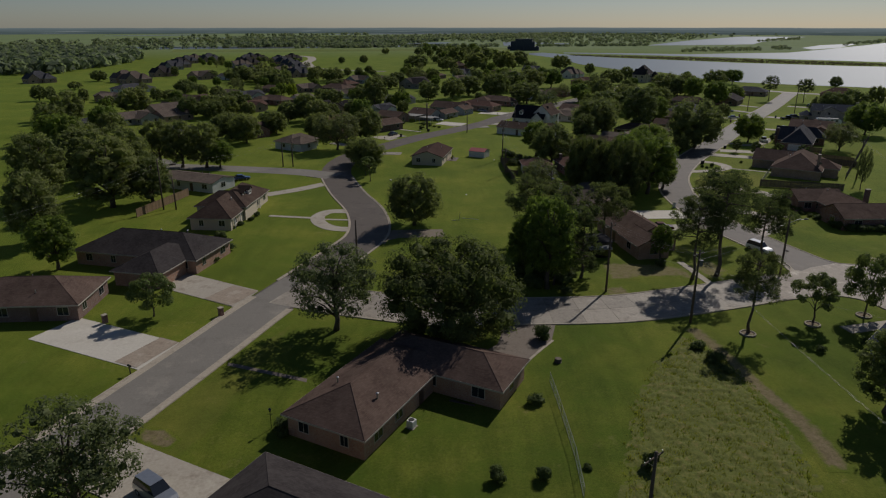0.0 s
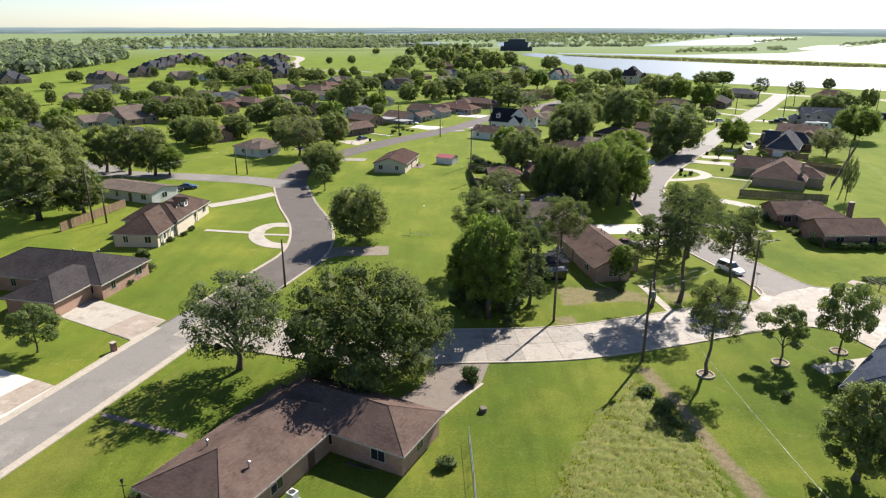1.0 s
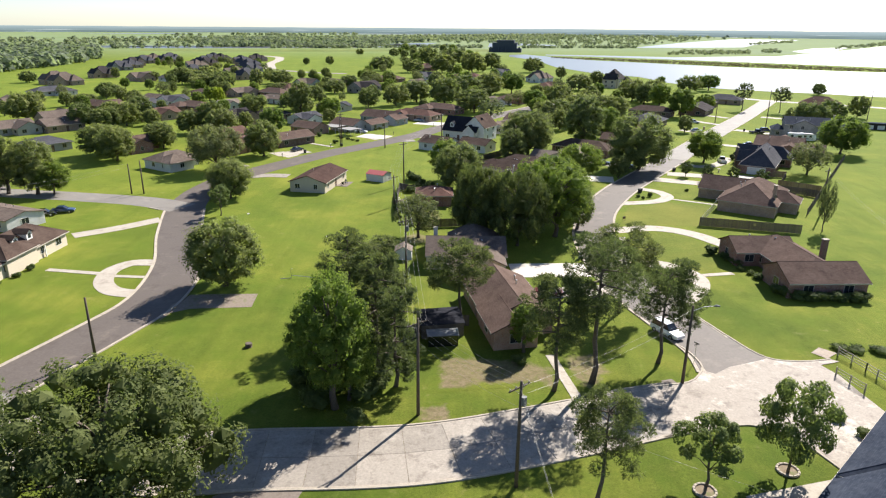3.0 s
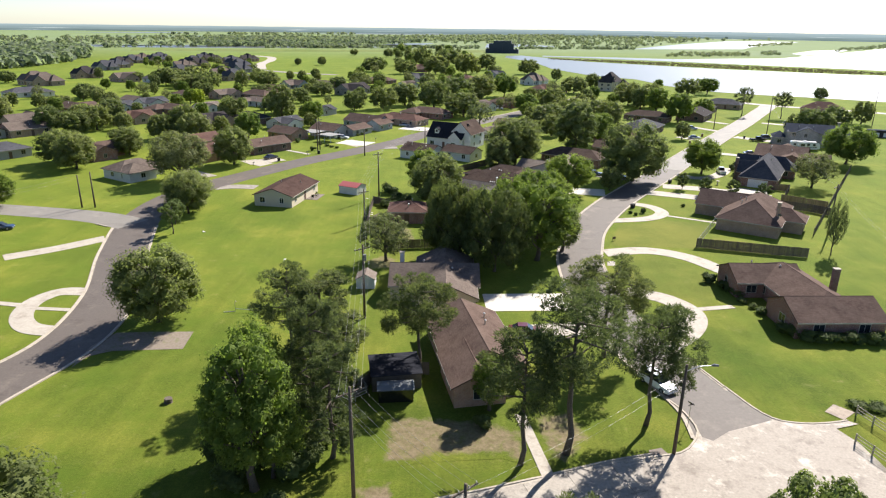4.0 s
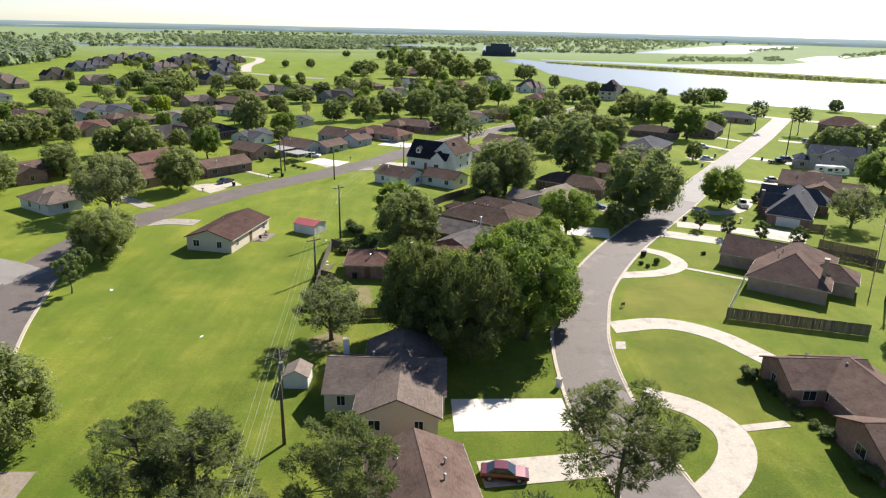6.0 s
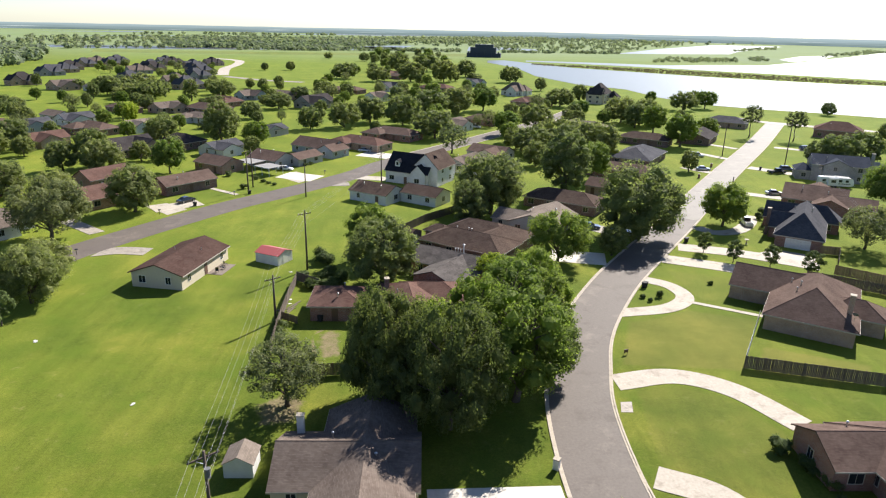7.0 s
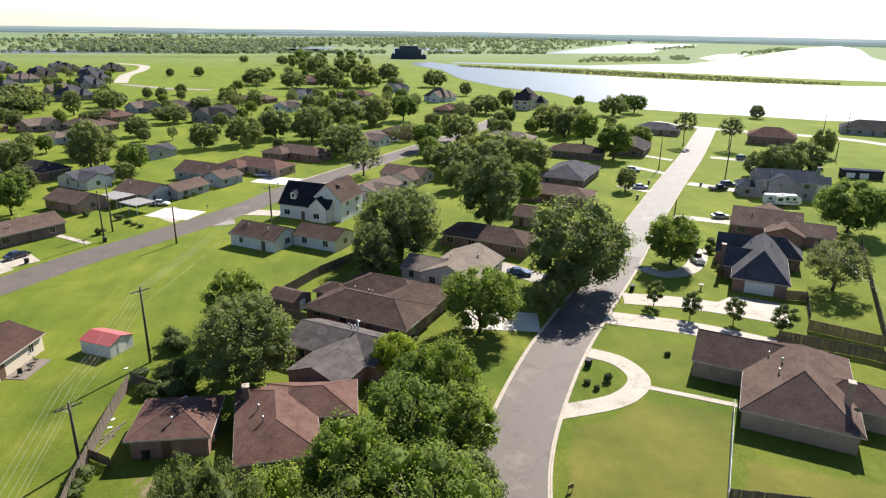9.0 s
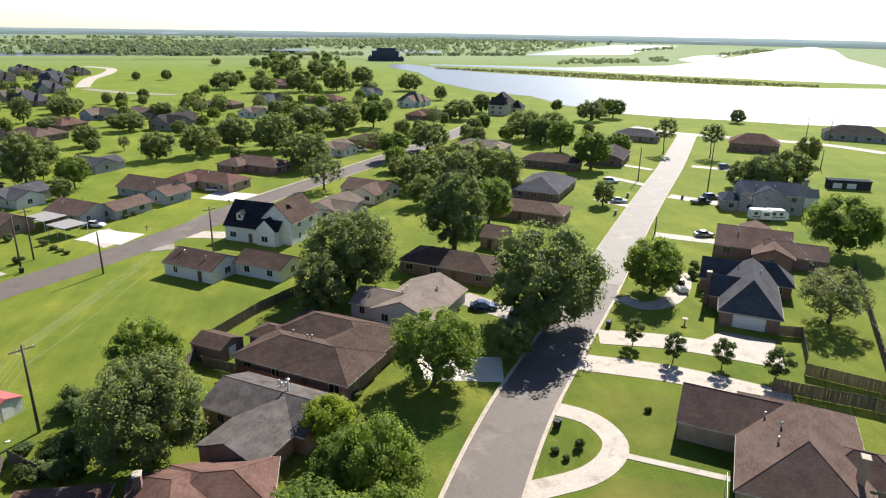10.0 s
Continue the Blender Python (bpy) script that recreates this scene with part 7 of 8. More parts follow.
strip('walkway', 'concrete path to a front door', [(72.0, 138.0), (77.5, 139.1)], 1.2, CONCRETE_WHITE)
strip('driveway', 'concrete loop drive with a planted island', [(78.1, 200.3), (82.5, 196.8), (83.3, 191.4), (78.7, 186.9), (69.7, 184.8)], 3, CONCRETE_WHITE)
strip('walkway', 'narrow concrete path', [(83.6, 189.5), (93.1, 184.1)], 1.0, CONCRETE_WHITE)
strip('driveway', 'long white concrete driveway', [(92.1, 218.6), (103.3, 214.9), (115.8, 207.4)], 5, CONCRETE_WHITE)
strip('driveway', 'long white concrete driveway', [(86.3, 211.1), (98.4, 205.7), (110.0, 197.4)], 5, CONCRETE_WHITE)
strip('driveway', 'concrete drive with parked cars', [(125.7, 268.4), (137.6, 261.5)], 4, CONCRETE_WHITE)
strip('driveway', 'concrete drive with parked cars', [(147.4, 303.7), (160.4, 291.5)], 5, CONCRETE_WHITE)
strip('driveway', 'concrete drive', [(177.1, 344.8), (188.8, 337.0)], 4, CONCRETE_WHITE)
strip('driveway', 'broad white concrete driveway', [(39.7, 139.6), (52.9, 140.2)], 6.5, CONCRETE_NEW)
strip('driveway', 'concrete drive with a red car', [(42.3, 129.3), (54.8, 131.3)], 4, CONCRETE_WHITE)
strip('driveway', 'white concrete driveway under a tree', [(62.9, 212.6), (74.7, 210.3)], 7, CONCRETE_NEW)
strip('driveway', 'concrete drive with dark cars', [(73.6, 236.7), (83.3, 225.3)], 5, CONCRETE)
strip('driveway', 'dirt and gravel drive', [(-25.6, 209.8), (-20.2, 211.9), (-14.4, 211.5)], 4.2, CONCRETE)
strip('driveway', 'concrete drive', [(15.9, 280.2), (27.8, 278.1)], 5, CONCRETE_WHITE)
strip('driveway', 'wide white concrete driveway', [(17.0, 317.2), (30.6, 311.4)], 9, CONCRETE_NEW)
strip('driveway', 'white concrete driveway', [(-2.9, 281.6), (7.9, 277.1)], 8, CONCRETE_NEW)
strip('driveway', 'concrete driveway', [(-25.4, 241.5), (-16.5, 248.8)], 6, CONCRETE_WHITE)
strip('dirt_track', 'bare earth ditch track across grass', [(34.1, 83.1), (35.6, 74.9), (36.5, 66.7), (37.9, 59.4), (37.5, 51.5)], 2.2, EARTH)
strip('walkway', 'concrete path to a house door', [(55.4, 82.0), (64.6, 84.4)], 2.2, CONCRETE_WHITE)
sheet('dirt_patch', 'bare earth yard', [(27.0, 109.0), (37.0, 109.2), (42.2, 106.5), (41.6, 100.6), (39.1, 101.6), (32.6, 101.0), (27.0, 100.0)], 0.02, EARTH, 'bare earth')
sheet('dirt_patch', 'bare earth under the pines', [(42.6, 109.4), (47.6, 110.8), (49.2, 105.0), (45.0, 100.0), (42.8, 103.0)], 0.024, EARTH, 'bare earth')
sheet('dirt_patch', 'bare earth patch at the kerb', [(24.6, 97.4), (28.8, 98.4), (29.6, 94.2), (25.2, 93.8)], 0.022, EARTH, 'bare earth')
strip('walkway', 'narrow concrete path', [(41.7, 109.3), (43.2, 99.0)], 1.2, CONCRETE_WHITE)
strip('gravel_road', 'pale gravel levee road', [(272.3, 363.8), (258.1, 387.9), (214.4, 417.3), (198.9, 441.9)], 7, CONCRETE_WHITE)
strip('driveway', 'pale concrete street in a new estate', [(-130.1, 656.7), (-150.8, 738.2), (-158.9, 808.9), (-177.0, 877.3), (-213.4, 913.1)], 10, CONCRETE_WHITE)
strip('gravel_road', 'pale track', [(-123.6, 643.1), (-85.4, 614.2), (-53.7, 603.0)], 8, CONCRETE)

# fences
fence([(82.2, 167.3), (96.0, 163.3), (101.0, 162.0)], 1.9)
chain_fence([(92.1, 183.4), (82.3, 167.6)], 1.4)
fence([(109.0, 200.2), (118.8, 193.9), (121.6, 190.6)], 1.9)
fence([(116.2, 203.4), (124.0, 196.8)], 1.9, mat=WOOD_TAN)
fence([(120.4, 215.4), (123.7, 214.3)], 1.8, mat=WOOD_TAN)
fence([(30.0, 207.7), (32.9, 223.5), (39.4, 234.4), (47.5, 243.8)], 1.9)
fence([(33.4, 216.4), (38.5, 213.6)], 1.6)
fence([(38.5, 213.6), (44.5, 209.0), (52.0, 203.6)], 1.8, mat=WOOD_RED)
fence([(18.5, 169.8), (17.8, 177.0), (17.2, 188.9), (17.1, 196.2)], 1.9)
fence([(-67.1, 136.7), (-64.2, 149.9), (-62.9, 155.9)], 1.9, mat=WOOD_TAN)
fence([(23.0, 111.0), (25.6, 117.2), (31.7, 117.7)], 1.7)
fence([(123.7, 214.3), (118.2, 205.7)], 1.8)
fence([(109.3, 175.5), (156.7, 242.7)], 1.8)

sheet('driveway', 'stained concrete apron before a double garage', [(112.2, 217.8), (118.8, 213.6), (115.2, 208.4), (110.3, 211.8), (107.0, 215.0)], 0.04, CONCRETE, 'driveway')
bush(117.4, 232.0, 1.0, 1.1, label='low clipped shrub in a flower bed')
bush(116.2, 229.8, 0.9, 1.0, label='low clipped shrub in a flower bed')
bush(119.6, 235.6, 1.1, 1.3, label='low clipped shrub in a flower bed')

# utility poles
utility_pole(34.7, 84.2, 10.9, 2)
utility_pole(25.4, 95.6, 11.4, 1)
utility_pole(-15.5, 108.1, 8.0, 0)
utility_pole(56.2, 102.6, 10.0, 3)
utility_pole(8.4, 255.7, 8.3, 0)
utility_pole(17.8, 202.8, 11.2, 1)
utility_pole(16.8, 180.8, 7.4, 1)
utility_pole(22.1, 133.6, 11.1, 2)
utility_pole(-47.9, 190.4, 7.4, 0)
utility_pole(-45.0, 190.5, 8.2, 0)
utility_pole(147.2, 324.1, 10.9, 0)
utility_pole(161.5, 307.4, 15.8, 0)
utility_pole(125.7, 268.4, 4.4, 0)
utility_pole(-7.1, 258.8, 10.9, 0)
utility_pole(-7.6, 265.5, 10.5, 1)
utility_pole(221.4, 336.3, 7.0, 0)
utility_pole(259.6, 395.4, 11.2, 0)
utility_pole(273.3, 397.8, 10.1, 0)
utility_pole(-63.9, 143.0, 11.5, 0)
utility_pole(-61.1, 143.1, 7.5, 0)
utility_pole(112.3, 175.7, 10.9, 1)

# cars
car(44.6, 129.0, -5, 'sedan', PAINT_RED, 'dark red sedan parked on a drive')
car(58.6, 115.6, -62, 'suv', PAINT_WHITE, 'white sport utility car parked at the kerb')
car(76.5, 231.2, -12, 'sedan', PAINT_BLUE, 'dark blue sedan parked in the shade')
car(82.5, 227.6, -20, 'sedan', PAINT_BLACK, 'black sedan parked under a tree')
car(114.7, 236.0, 80, 'pickup', PAINT_WHITE, 'white pickup parked beside a lawn')
car(136.7, 265.9, -5, 'sedan', PAINT_SILVER, 'silver sedan parked on a drive')
car(152.1, 294.7, 0, 'pickup', PAINT_BLACK, 'black pickup parked on a drive')
car(157.9, 299.4, 0, 'suv', PAINT_BLUE, 'dark blue car parked on a drive')
car(187.0, 340.1, 0, 'suv', PAINT_BLACK, 'black car parked far down the street')
car(129.6, 298.1, -10, 'sedan', PAINT_SILVER, 'silver sedan parked on the grass')
car(137.0, 321.7, -10, 'suv', PAINT_SILVER, 'grey car parked by a house')
car(17.8, 320.7, -10, 'sedan', PAINT_SILVER, 'silver sedan parked on a wide driveway')
car(-3.4, 288.0, -10, 'sedan', PAINT_WHITE, 'white sedan parked by a carport')
car(61.1, 383.0, -15, 'pickup', PAINT_WHITE, 'white pickup parked by a house')
car(-57.8, 170.7, 15, 'sedan', PAINT_BLACK, 'black sedan parked on a drive')
car(-55.2, 173.3, 15, 'sedan', PAINT_BLUE, 'dark blue sedan parked on a drive')
car(-25.7, 47.8, -35, 'suv', PAINT_SILVER, 'silver car on a pale driveway')

# river and far country
sheet('water', 'wide pale river reflecting the bright sky', [(116.8, 949.9), (140.2, 848.5), (142.1, 719.6), (162.0, 633.6), (190.9, 594.9), (196.4, 537.3), (215.4, 493.7), (240.8, 475.5), (267.2, 462.9), (294.4, 444.3), (335.3, 434.4), (377.6, 413.0), (610.9, 625.1), (542.3, 666.3), (483.9, 669.9), (412.8, 696.5), (327.4, 751.2), (261.6, 816.2), (211.6, 865.6), (178.0, 935.1), (145.8, 1018.4), (122.2, 1000.9)], 0.12, WATER, 'water')
sheet('water', 'narrow pale channel beyond a grassy spit', [(176.5, 1023.5), (278.0, 998.8), (345.5, 970.0), (439.7, 1009.6), (519.0, 1035.5), (647.9, 1171.5), (898.7, 1455.8), (1444.4, 2102.8), (1902.3, 2547.9), (1600.5, 2053.4), (1079.1, 1366.2), (850.9, 1012.0), (870.1, 860.8), (681.7, 689.5), (588.4, 717.9), (512.6, 756.0), (472.3, 792.1), (376.3, 863.6), (295.1, 927.7), (233.2, 966.6), (172.6, 995.7)], 0.12, WATER, 'water')
sheet('water', 'pale backwater among marsh', [(403.3, 1380.0), (629.2, 1793.5), (1042.2, 2444.3), (1256.4, 2400.8), (775.1, 1681.8), (662.8, 1479.6), (495.4, 1405.0)], 0.12, WATER, 'water')
sheet('water', 'pale inlet among marsh', [(649.9, 1251.0), (778.9, 1425.3), (934.0, 1555.6), (729.9, 1268.0), (625.6, 1167.3)], 0.12, WATER, 'water')
sheet('water', 'far pale lake', [(1783.9, 5418.1), (1607.3, 4022.2), (1219.1, 2802.3), (1190.3, 3111.1), (1247.7, 3728.2)], 0.12, WATER, 'water')
sheet('water', 'far pale lake', [(-155.1, 1296.8), (-112.0, 1417.4), (-52.7, 1570.3), (15.1, 1597.0), (-19.9, 1390.6), (8.5, 1296.1), (-96.0, 1366.2), (-123.5, 1237.0)], 0.12, WATER, 'water')
sheet('water', 'far pale lake', [(115.0, 1351.3), (134.2, 1605.6), (197.4, 1629.6), (272.4, 1515.6), (257.3, 1420.1), (191.9, 1458.2), (159.2, 1338.4)], 0.12, WATER, 'water')
sheet('water', 'far pale channel', [(-497.1, 1174.0), (-408.8, 1220.9), (-359.9, 1213.7), (-274.8, 1216.7), (-266.3, 1188.1), (-359.2, 1153.7), (-471.3, 1124.2)], 0.12, WATER, 'water')
sheet('water', 'far pale channel', [(-794.2, 1174.7), (-459.0, 1256.2), (-224.3, 1265.7), (-93.2, 1464.0), (2.6, 1475.8), (-7.5, 1322.4), (-213.3, 1206.2), (-437.1, 1197.5), (-759.0, 1123.2)], 0.12, WATER, 'water')
sheet('water', 'far bright water', [(2908.2, 5085.8), (6448.4, 9926.3), (36414.8, 40847.9), (17637.3, 17127.9), (6358.1, 7180.6), (3772.7, 4642.1), (4679.2, 6533.7), (2834.6, 4584.4)], 0.12, WATER, 'water')
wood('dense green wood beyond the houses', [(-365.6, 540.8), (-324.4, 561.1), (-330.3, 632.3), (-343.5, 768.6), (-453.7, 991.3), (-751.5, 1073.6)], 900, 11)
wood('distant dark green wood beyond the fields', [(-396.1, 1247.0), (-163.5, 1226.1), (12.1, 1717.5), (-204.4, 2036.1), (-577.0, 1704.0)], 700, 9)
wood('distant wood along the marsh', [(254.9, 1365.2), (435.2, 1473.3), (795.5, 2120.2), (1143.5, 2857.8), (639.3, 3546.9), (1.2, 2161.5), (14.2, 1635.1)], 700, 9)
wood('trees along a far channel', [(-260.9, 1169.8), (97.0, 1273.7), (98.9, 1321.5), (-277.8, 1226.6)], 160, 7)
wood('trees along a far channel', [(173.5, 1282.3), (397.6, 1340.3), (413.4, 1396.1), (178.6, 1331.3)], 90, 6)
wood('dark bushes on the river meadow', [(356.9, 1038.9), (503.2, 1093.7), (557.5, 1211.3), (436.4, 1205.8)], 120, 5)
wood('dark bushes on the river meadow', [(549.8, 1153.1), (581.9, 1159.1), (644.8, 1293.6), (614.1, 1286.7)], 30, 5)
wood('bushes along a grassy spit', [(171.8, 940.0), (281.7, 883.3), (384.9, 810.0), (447.2, 751.8), (497.1, 694.2), (482.7, 675.6), (416.8, 702.9), (330.6, 758.7), (262.9, 820.6), (213.7, 875.6), (168.5, 917.1)], 1200, 1.5, LEAF_SCRUB)
wood('far wooded shore', [(892.7, 2228.2), (1888.5, 3312.0), (4722.6, 7279.7), (5802.1, 12077.2), (2642.8, 6772.5)], 500, 9)
wood('far wooded shore', [(2339.1, 3333.1), (2015.6, 2597.6), (3051.6, 3477.0), (4062.6, 3996.6), (54471.1, 52758.5), (6174.2, 8606.7)], 400, 9)
wood('bushes on an island', [(722.3, 1627.7), (991.5, 1931.0), (1137.0, 2211.7), (800.8, 1770.5)], 60, 6)
wood('bushes on an island', [(747.1, 1316.7), (1239.8, 1835.3), (1339.9, 2063.2), (878.7, 1509.1)], 80, 6)
wood('far woods on the horizon', [(-737.3, 925.2), (409.2, 2167.8), (586.7, 3178.1), (-1066.7, 1298.8)], 900, 10)

# yard trees
yard_trees([(42.8, 311.3), (58.9, 287.9), (62.1, 239.9), (76.5, 248.3), (92.0, 288.0), (121.9, 368.2), (129.8, 460.9), (80.1, 528.9), (23.7, 507.1), (18.1, 402.6), (41.0, 352.5)], 36, 6, 10, 1)
yard_trees([(-65.0, 287.7), (-35.2, 287.8), (-10.6, 329.1), (21.0, 364.7), (0.2, 476.4), (-85.0, 496.8), (-147.5, 441.0)], 30, 5, 8, 2)
yard_trees([(-159.5, 463.2), (-20.1, 488.4), (76.0, 482.7), (80.5, 634.7), (-32.4, 782.6), (-48.1, 616.1), (-105.8, 563.5), (-197.3, 533.5)], 46, 6, 9, 3)
yard_trees([(121.9, 368.2), (183.9, 430.6), (220.9, 519.2), (167.8, 514.3)], 10, 6, 8, 4)
yard_trees([(-147.9, 243.2), (-125.3, 249.8), (-104.0, 303.3), (-54.5, 346.4), (-71.0, 435.4), (-159.4, 472.8), (-255.5, 410.8)], 26, 6, 9, 5)
yard_trees([(-227.7, 590.0), (-118.9, 605.8), (-160.2, 755.0), (-233.6, 799.7), (-282.7, 692.3)], 22, 5, 8, 6)
yard_trees([(-104.3, 175.3), (-95.7, 175.5), (-97.5, 204.3), (-115.1, 238.1), (-137.3, 226.8)], 10, 9, 13, 7)
yard_trees([(-24.4, 707.4), (76.5, 725.9), (78.6, 1048.5), (-41.1, 1195.3)], 26, 9, 13, 8)
yard_trees([(-114.3, 292.7), (-44.0, 315.1), (-81.1, 375.3), (-157.9, 361.1)], 9, 5, 8, 9)

# power lines
utility_pole(15.4, 40.2, 10.5, 1)
utility_pole(27.5, 262, 11, 1)
wires((34.7, 84.2, 10.9), (25.4, 95.6, 11.4), [(-1.15, -0.4), (-0.45, -0.4), (0.45, -0.4), (1.15, -0.4), (0, -2.6)])
wires((25.4, 95.6, 11.4), (22.1, 133.6, 11.1), [(-1.15, -0.4), (-0.45, -0.4), (0.45, -0.4), (1.15, -0.4), (0, -2.6)])
wires((22.1, 133.6, 11.1), (17.0, 180.8, 9.6), [(-1.15, -0.4), (-0.45, -0.4), (0.45, -0.4), (1.15, -0.4), (0, -2.6)])
wires((17.0, 180.8, 9.6), (17.8, 202.8, 11.2), [(-1.15, -0.4), (-0.45, -0.4), (0.45, -0.4), (1.15, -0.4), (0, -2.6)])
wires((17.8, 202.8, 11.2), (27.5, 262, 11), [(-1.15, -0.4), (-0.45, -0.4), (0.45, -0.4), (1.15, -0.4), (0, -2.6)])
wires((34.7, 84.2, 10.9), (56.2, 102.6, 10.0), [(0, -0.5), (0, -1.4)])
wires((34.7, 84.2, 9.0), (58.5, 77.5, 3.6), [(0, 0)])
wires((112.3, 175.7, 10.9), (161.5, 307.4, 13), [(-0.6, -0.4), (0.6, -0.4)], sag=2)
wires((112.3, 175.7, 10.9), (96, 120, 10.9), [(-0.6, -0.4), (0.6, -0.4)], sag=1.5)
wires((-63.9, 143.0, 10.9), (-48, 190.4, 7.6), [(0, -0.2), (0, -1)], sag=1)
wires((-63.9, 143.0, 10.9), (-75, 90, 10.9), [(0, -0.2), (0, -1)], sag=1)

# garden things
bush(77.7, 149.2, 1.5, 2.0)
bush(81.3, 129.8, 1.9, 2.0)
bush(65.1, 135.6, 1.3, 1.8)
bush(79.1, 145.9, 1.4, 1.6)
bush(79.8, 143.3, 1.2, 1.4)
bush(82.4, 134.8, 1.3, 1.3)
for hedge_x in (82.6, 84.3, 86.0, 87.7, 89.4, 91.1, 92.6):
    bush(hedge_x, 127.5, 1.5, 1.9, label="dense dark hedge shrub along a brick wall")
bush(80.6, 130.7, 1.5, 1.7)
bush(13.1, 78.9, 1.5, 2.4)
bush(123.4, 245.9, 1.2, 1.8)
bush(120.1, 240.5, 1.3, 1.9)
bush(78.9, 191.5, 0.7, 1.4)
bush(76.7, 189.6, 0.5, 0.8)
bush(90.1, 197.5, 0.5, 0.8)
bush(23.3, 194.0, 2.0, 2.4)
bush(20.4, 194.1, 1.6, 1.8)
bush(24.9, 196.8, 1.6, 3.0)
bush(20.4, 206.3, 2.2, 2.6)
bush(21.5, 197.5, 2.0, 2.0)
bush(20.2, 194.2, 1.8, 1.8)
bush(-16.6, 57.7, 1.5, 1.6)
bush(10.1, 63.2, 1.2, 1.2)
bush(-43.5, 110.8, 1.6, 1.5)
bush(-42.1, 111.9, 1.2, 1.2)
bush(-47.4, 136.1, 0.9, 1.0)
bush(-48.4, 141.0, 0.8, 0.9)
bush(-40.5, 114.8, 1.5, 1.5)
bush(-41.9, 113.4, 1.2, 1.1)
bush(33.3, 138.5, 1.1, 1.8)
bush(35.9, 138.2, 1.1, 1.4)
bush(70.4, 95.3, 0.9, 1.2)
bush(71.4, 92.1, 1.2, 1.0)
bush(48.4, 75.6, 0.7, 1.0)
bush(55.4, 77.7, 0.7, 1.1)
bush(80.6, 136.9, 1.3, 1.2)
stone_ring(41.3, 80.7)
stone_ring(51.7, 83.7)
stone_ring(60.7, 86.7)
shed(10.8, 207.4, -27, 5.6, 4.4, 1.9, SIDING_WHITE, RED_METAL, 'small white shed with a red metal roof on grass', rise=0.35)
shed(21.0, 146.0, 90, 3.2, 3.2, 1.6, SIDING_WHITE, ROOF_TAN, 'small white garden shed with a pale roof', rise=0.55)
shed(35, 220, -33, 5.6, 5, 2.2, BRICK_DARK, ROOF_DARKBROWN, 'dark wooden yard shed with a brown roof', rise=0.4)
shed(27.6, 116.6, 10, 6.0, 5.4, 2.0, WOOD_GREY, ROOF_BLACK, 'low wooden shed with a black roof', rise=0.12)
shed(28.0, 112.4, 6, 4.2, 2.2, 1.6, PAINT_BLACK, TRANSFORMER, 'dark trailer with a shiny metal top', rise=0.1)
caravan(160.4, 277.0, -14)
long_trailer(208.6, 307.8, -20)
bin_cart(95.3, 222.2)
bin_cart(78.0, 196.0)
bin_cart(77.6, 195.7)
bin_cart(149.6, 300.2)
bin_cart(94.9, 221.7)
mailbox(-32.4, 86.2)
mailbox(-47.9, 83.6)
post_box(-37.9, 69.4, 57)
mailbox(123.4, 286.0)
mailbox(134.6, 303.6)
rough_patch('long yellow-green tussocky grass beside a mown lawn', [(33.4, 81.9), (35.1, 75.9), (36.3, 68.1), (36.3, 61.5), (35.0, 51.1), (33.5, 45.2), (14.4, 45.1), (20.4, 62.2), (25.6, 72.1)])
works(125.7, 1105.6, -10)
levee('long low grass levee beyond the fields', [(-408.6, 1026.8), (-225.5, 1050.3), (-19.7, 1109.2), (99.8, 1134.5)], 16, 3.0)
stump(14.1, 72.7)
rail_fence([(78.7, 109.9), (79.7, 105.7), (80.7, 100.8)])
rail_fence([(75.4, 104.6), (76.5, 100.7)])
chain_fence([(12.4, 68.0), (12.6, 61.2), (12.7, 53.7), (12.4, 47.9)])
sheet('road', 'pale worn concrete apron of a street junction', [(52.6, 101.3), (57.0, 102.7), (58.9, 104.4), (59.9, 105.6), (61.0, 104.8), (63.3, 106.5), (66.2, 107.6), (69.0, 108.7), (70.7, 108.2), (73.0, 108.0), (75.6, 108.3), (77.1, 108.7), (77.9, 108.1), (75.0, 107.2), (75.9, 104.7), (76.1, 100.7), (76.5, 96.0), (76.0, 90.0), (75.0, 85.5), (66.2, 85.5), (65.3, 89.0), (63.9, 92.6), (61.2, 94.1), (59.2, 94.2), (55.4, 93.4), (51.4, 92.1)], 0.075, APRON_WORN, 'road')
sheet('road', 'widened asphalt mouth of a side street', [(58.8, 112.8), (59.8, 111.0), (60.2, 108.5), (60.1, 105.6), (61.0, 104.6), (63.3, 106.3), (66.2, 107.4), (69.0, 108.6), (67.8, 111.2), (66.7, 114.7)], 0.07, ASPHALT, 'road')
corner_kerb([(58.6, 113.2), (59.6, 111.0), (60.1, 108.5), (60.0, 106.4), (58.8, 104.4), (57.0, 102.8), (53.6, 102.0), (51.0, 101.1)], -1)
corner_kerb([(66.6, 115.4), (67.9, 111.2), (69.1, 109.1), (70.7, 108.3), (73.0, 108.1), (75.6, 108.4), (77.1, 108.8)], 1)
corner_kerb([(50.6, 91.8), (55.4, 93.4), (59.2, 94.1), (61.2, 94.0), (63.9, 92.5), (65.3, 89.0), (66.0, 86.6)], -1)
street_sign(59.3, 107.4)
sheet('bare_patch', 'worn concrete pad beside the kerb', [(53.9, 103.2), (55.3, 103.6), (55.7, 102.5), (53.9, 102.2)], 0.03, DRIVE_BROWN, 'concrete pad')
rail_fence([(21.0, 109.1), (24.8, 112.9), (22.4, 117.5)], 'pale weathered wooden stair rail beside a shed')
lying_board(22.6, 112.4, 50, 3.0)
lying_board(22.9, 114.0, 75, 2.6)
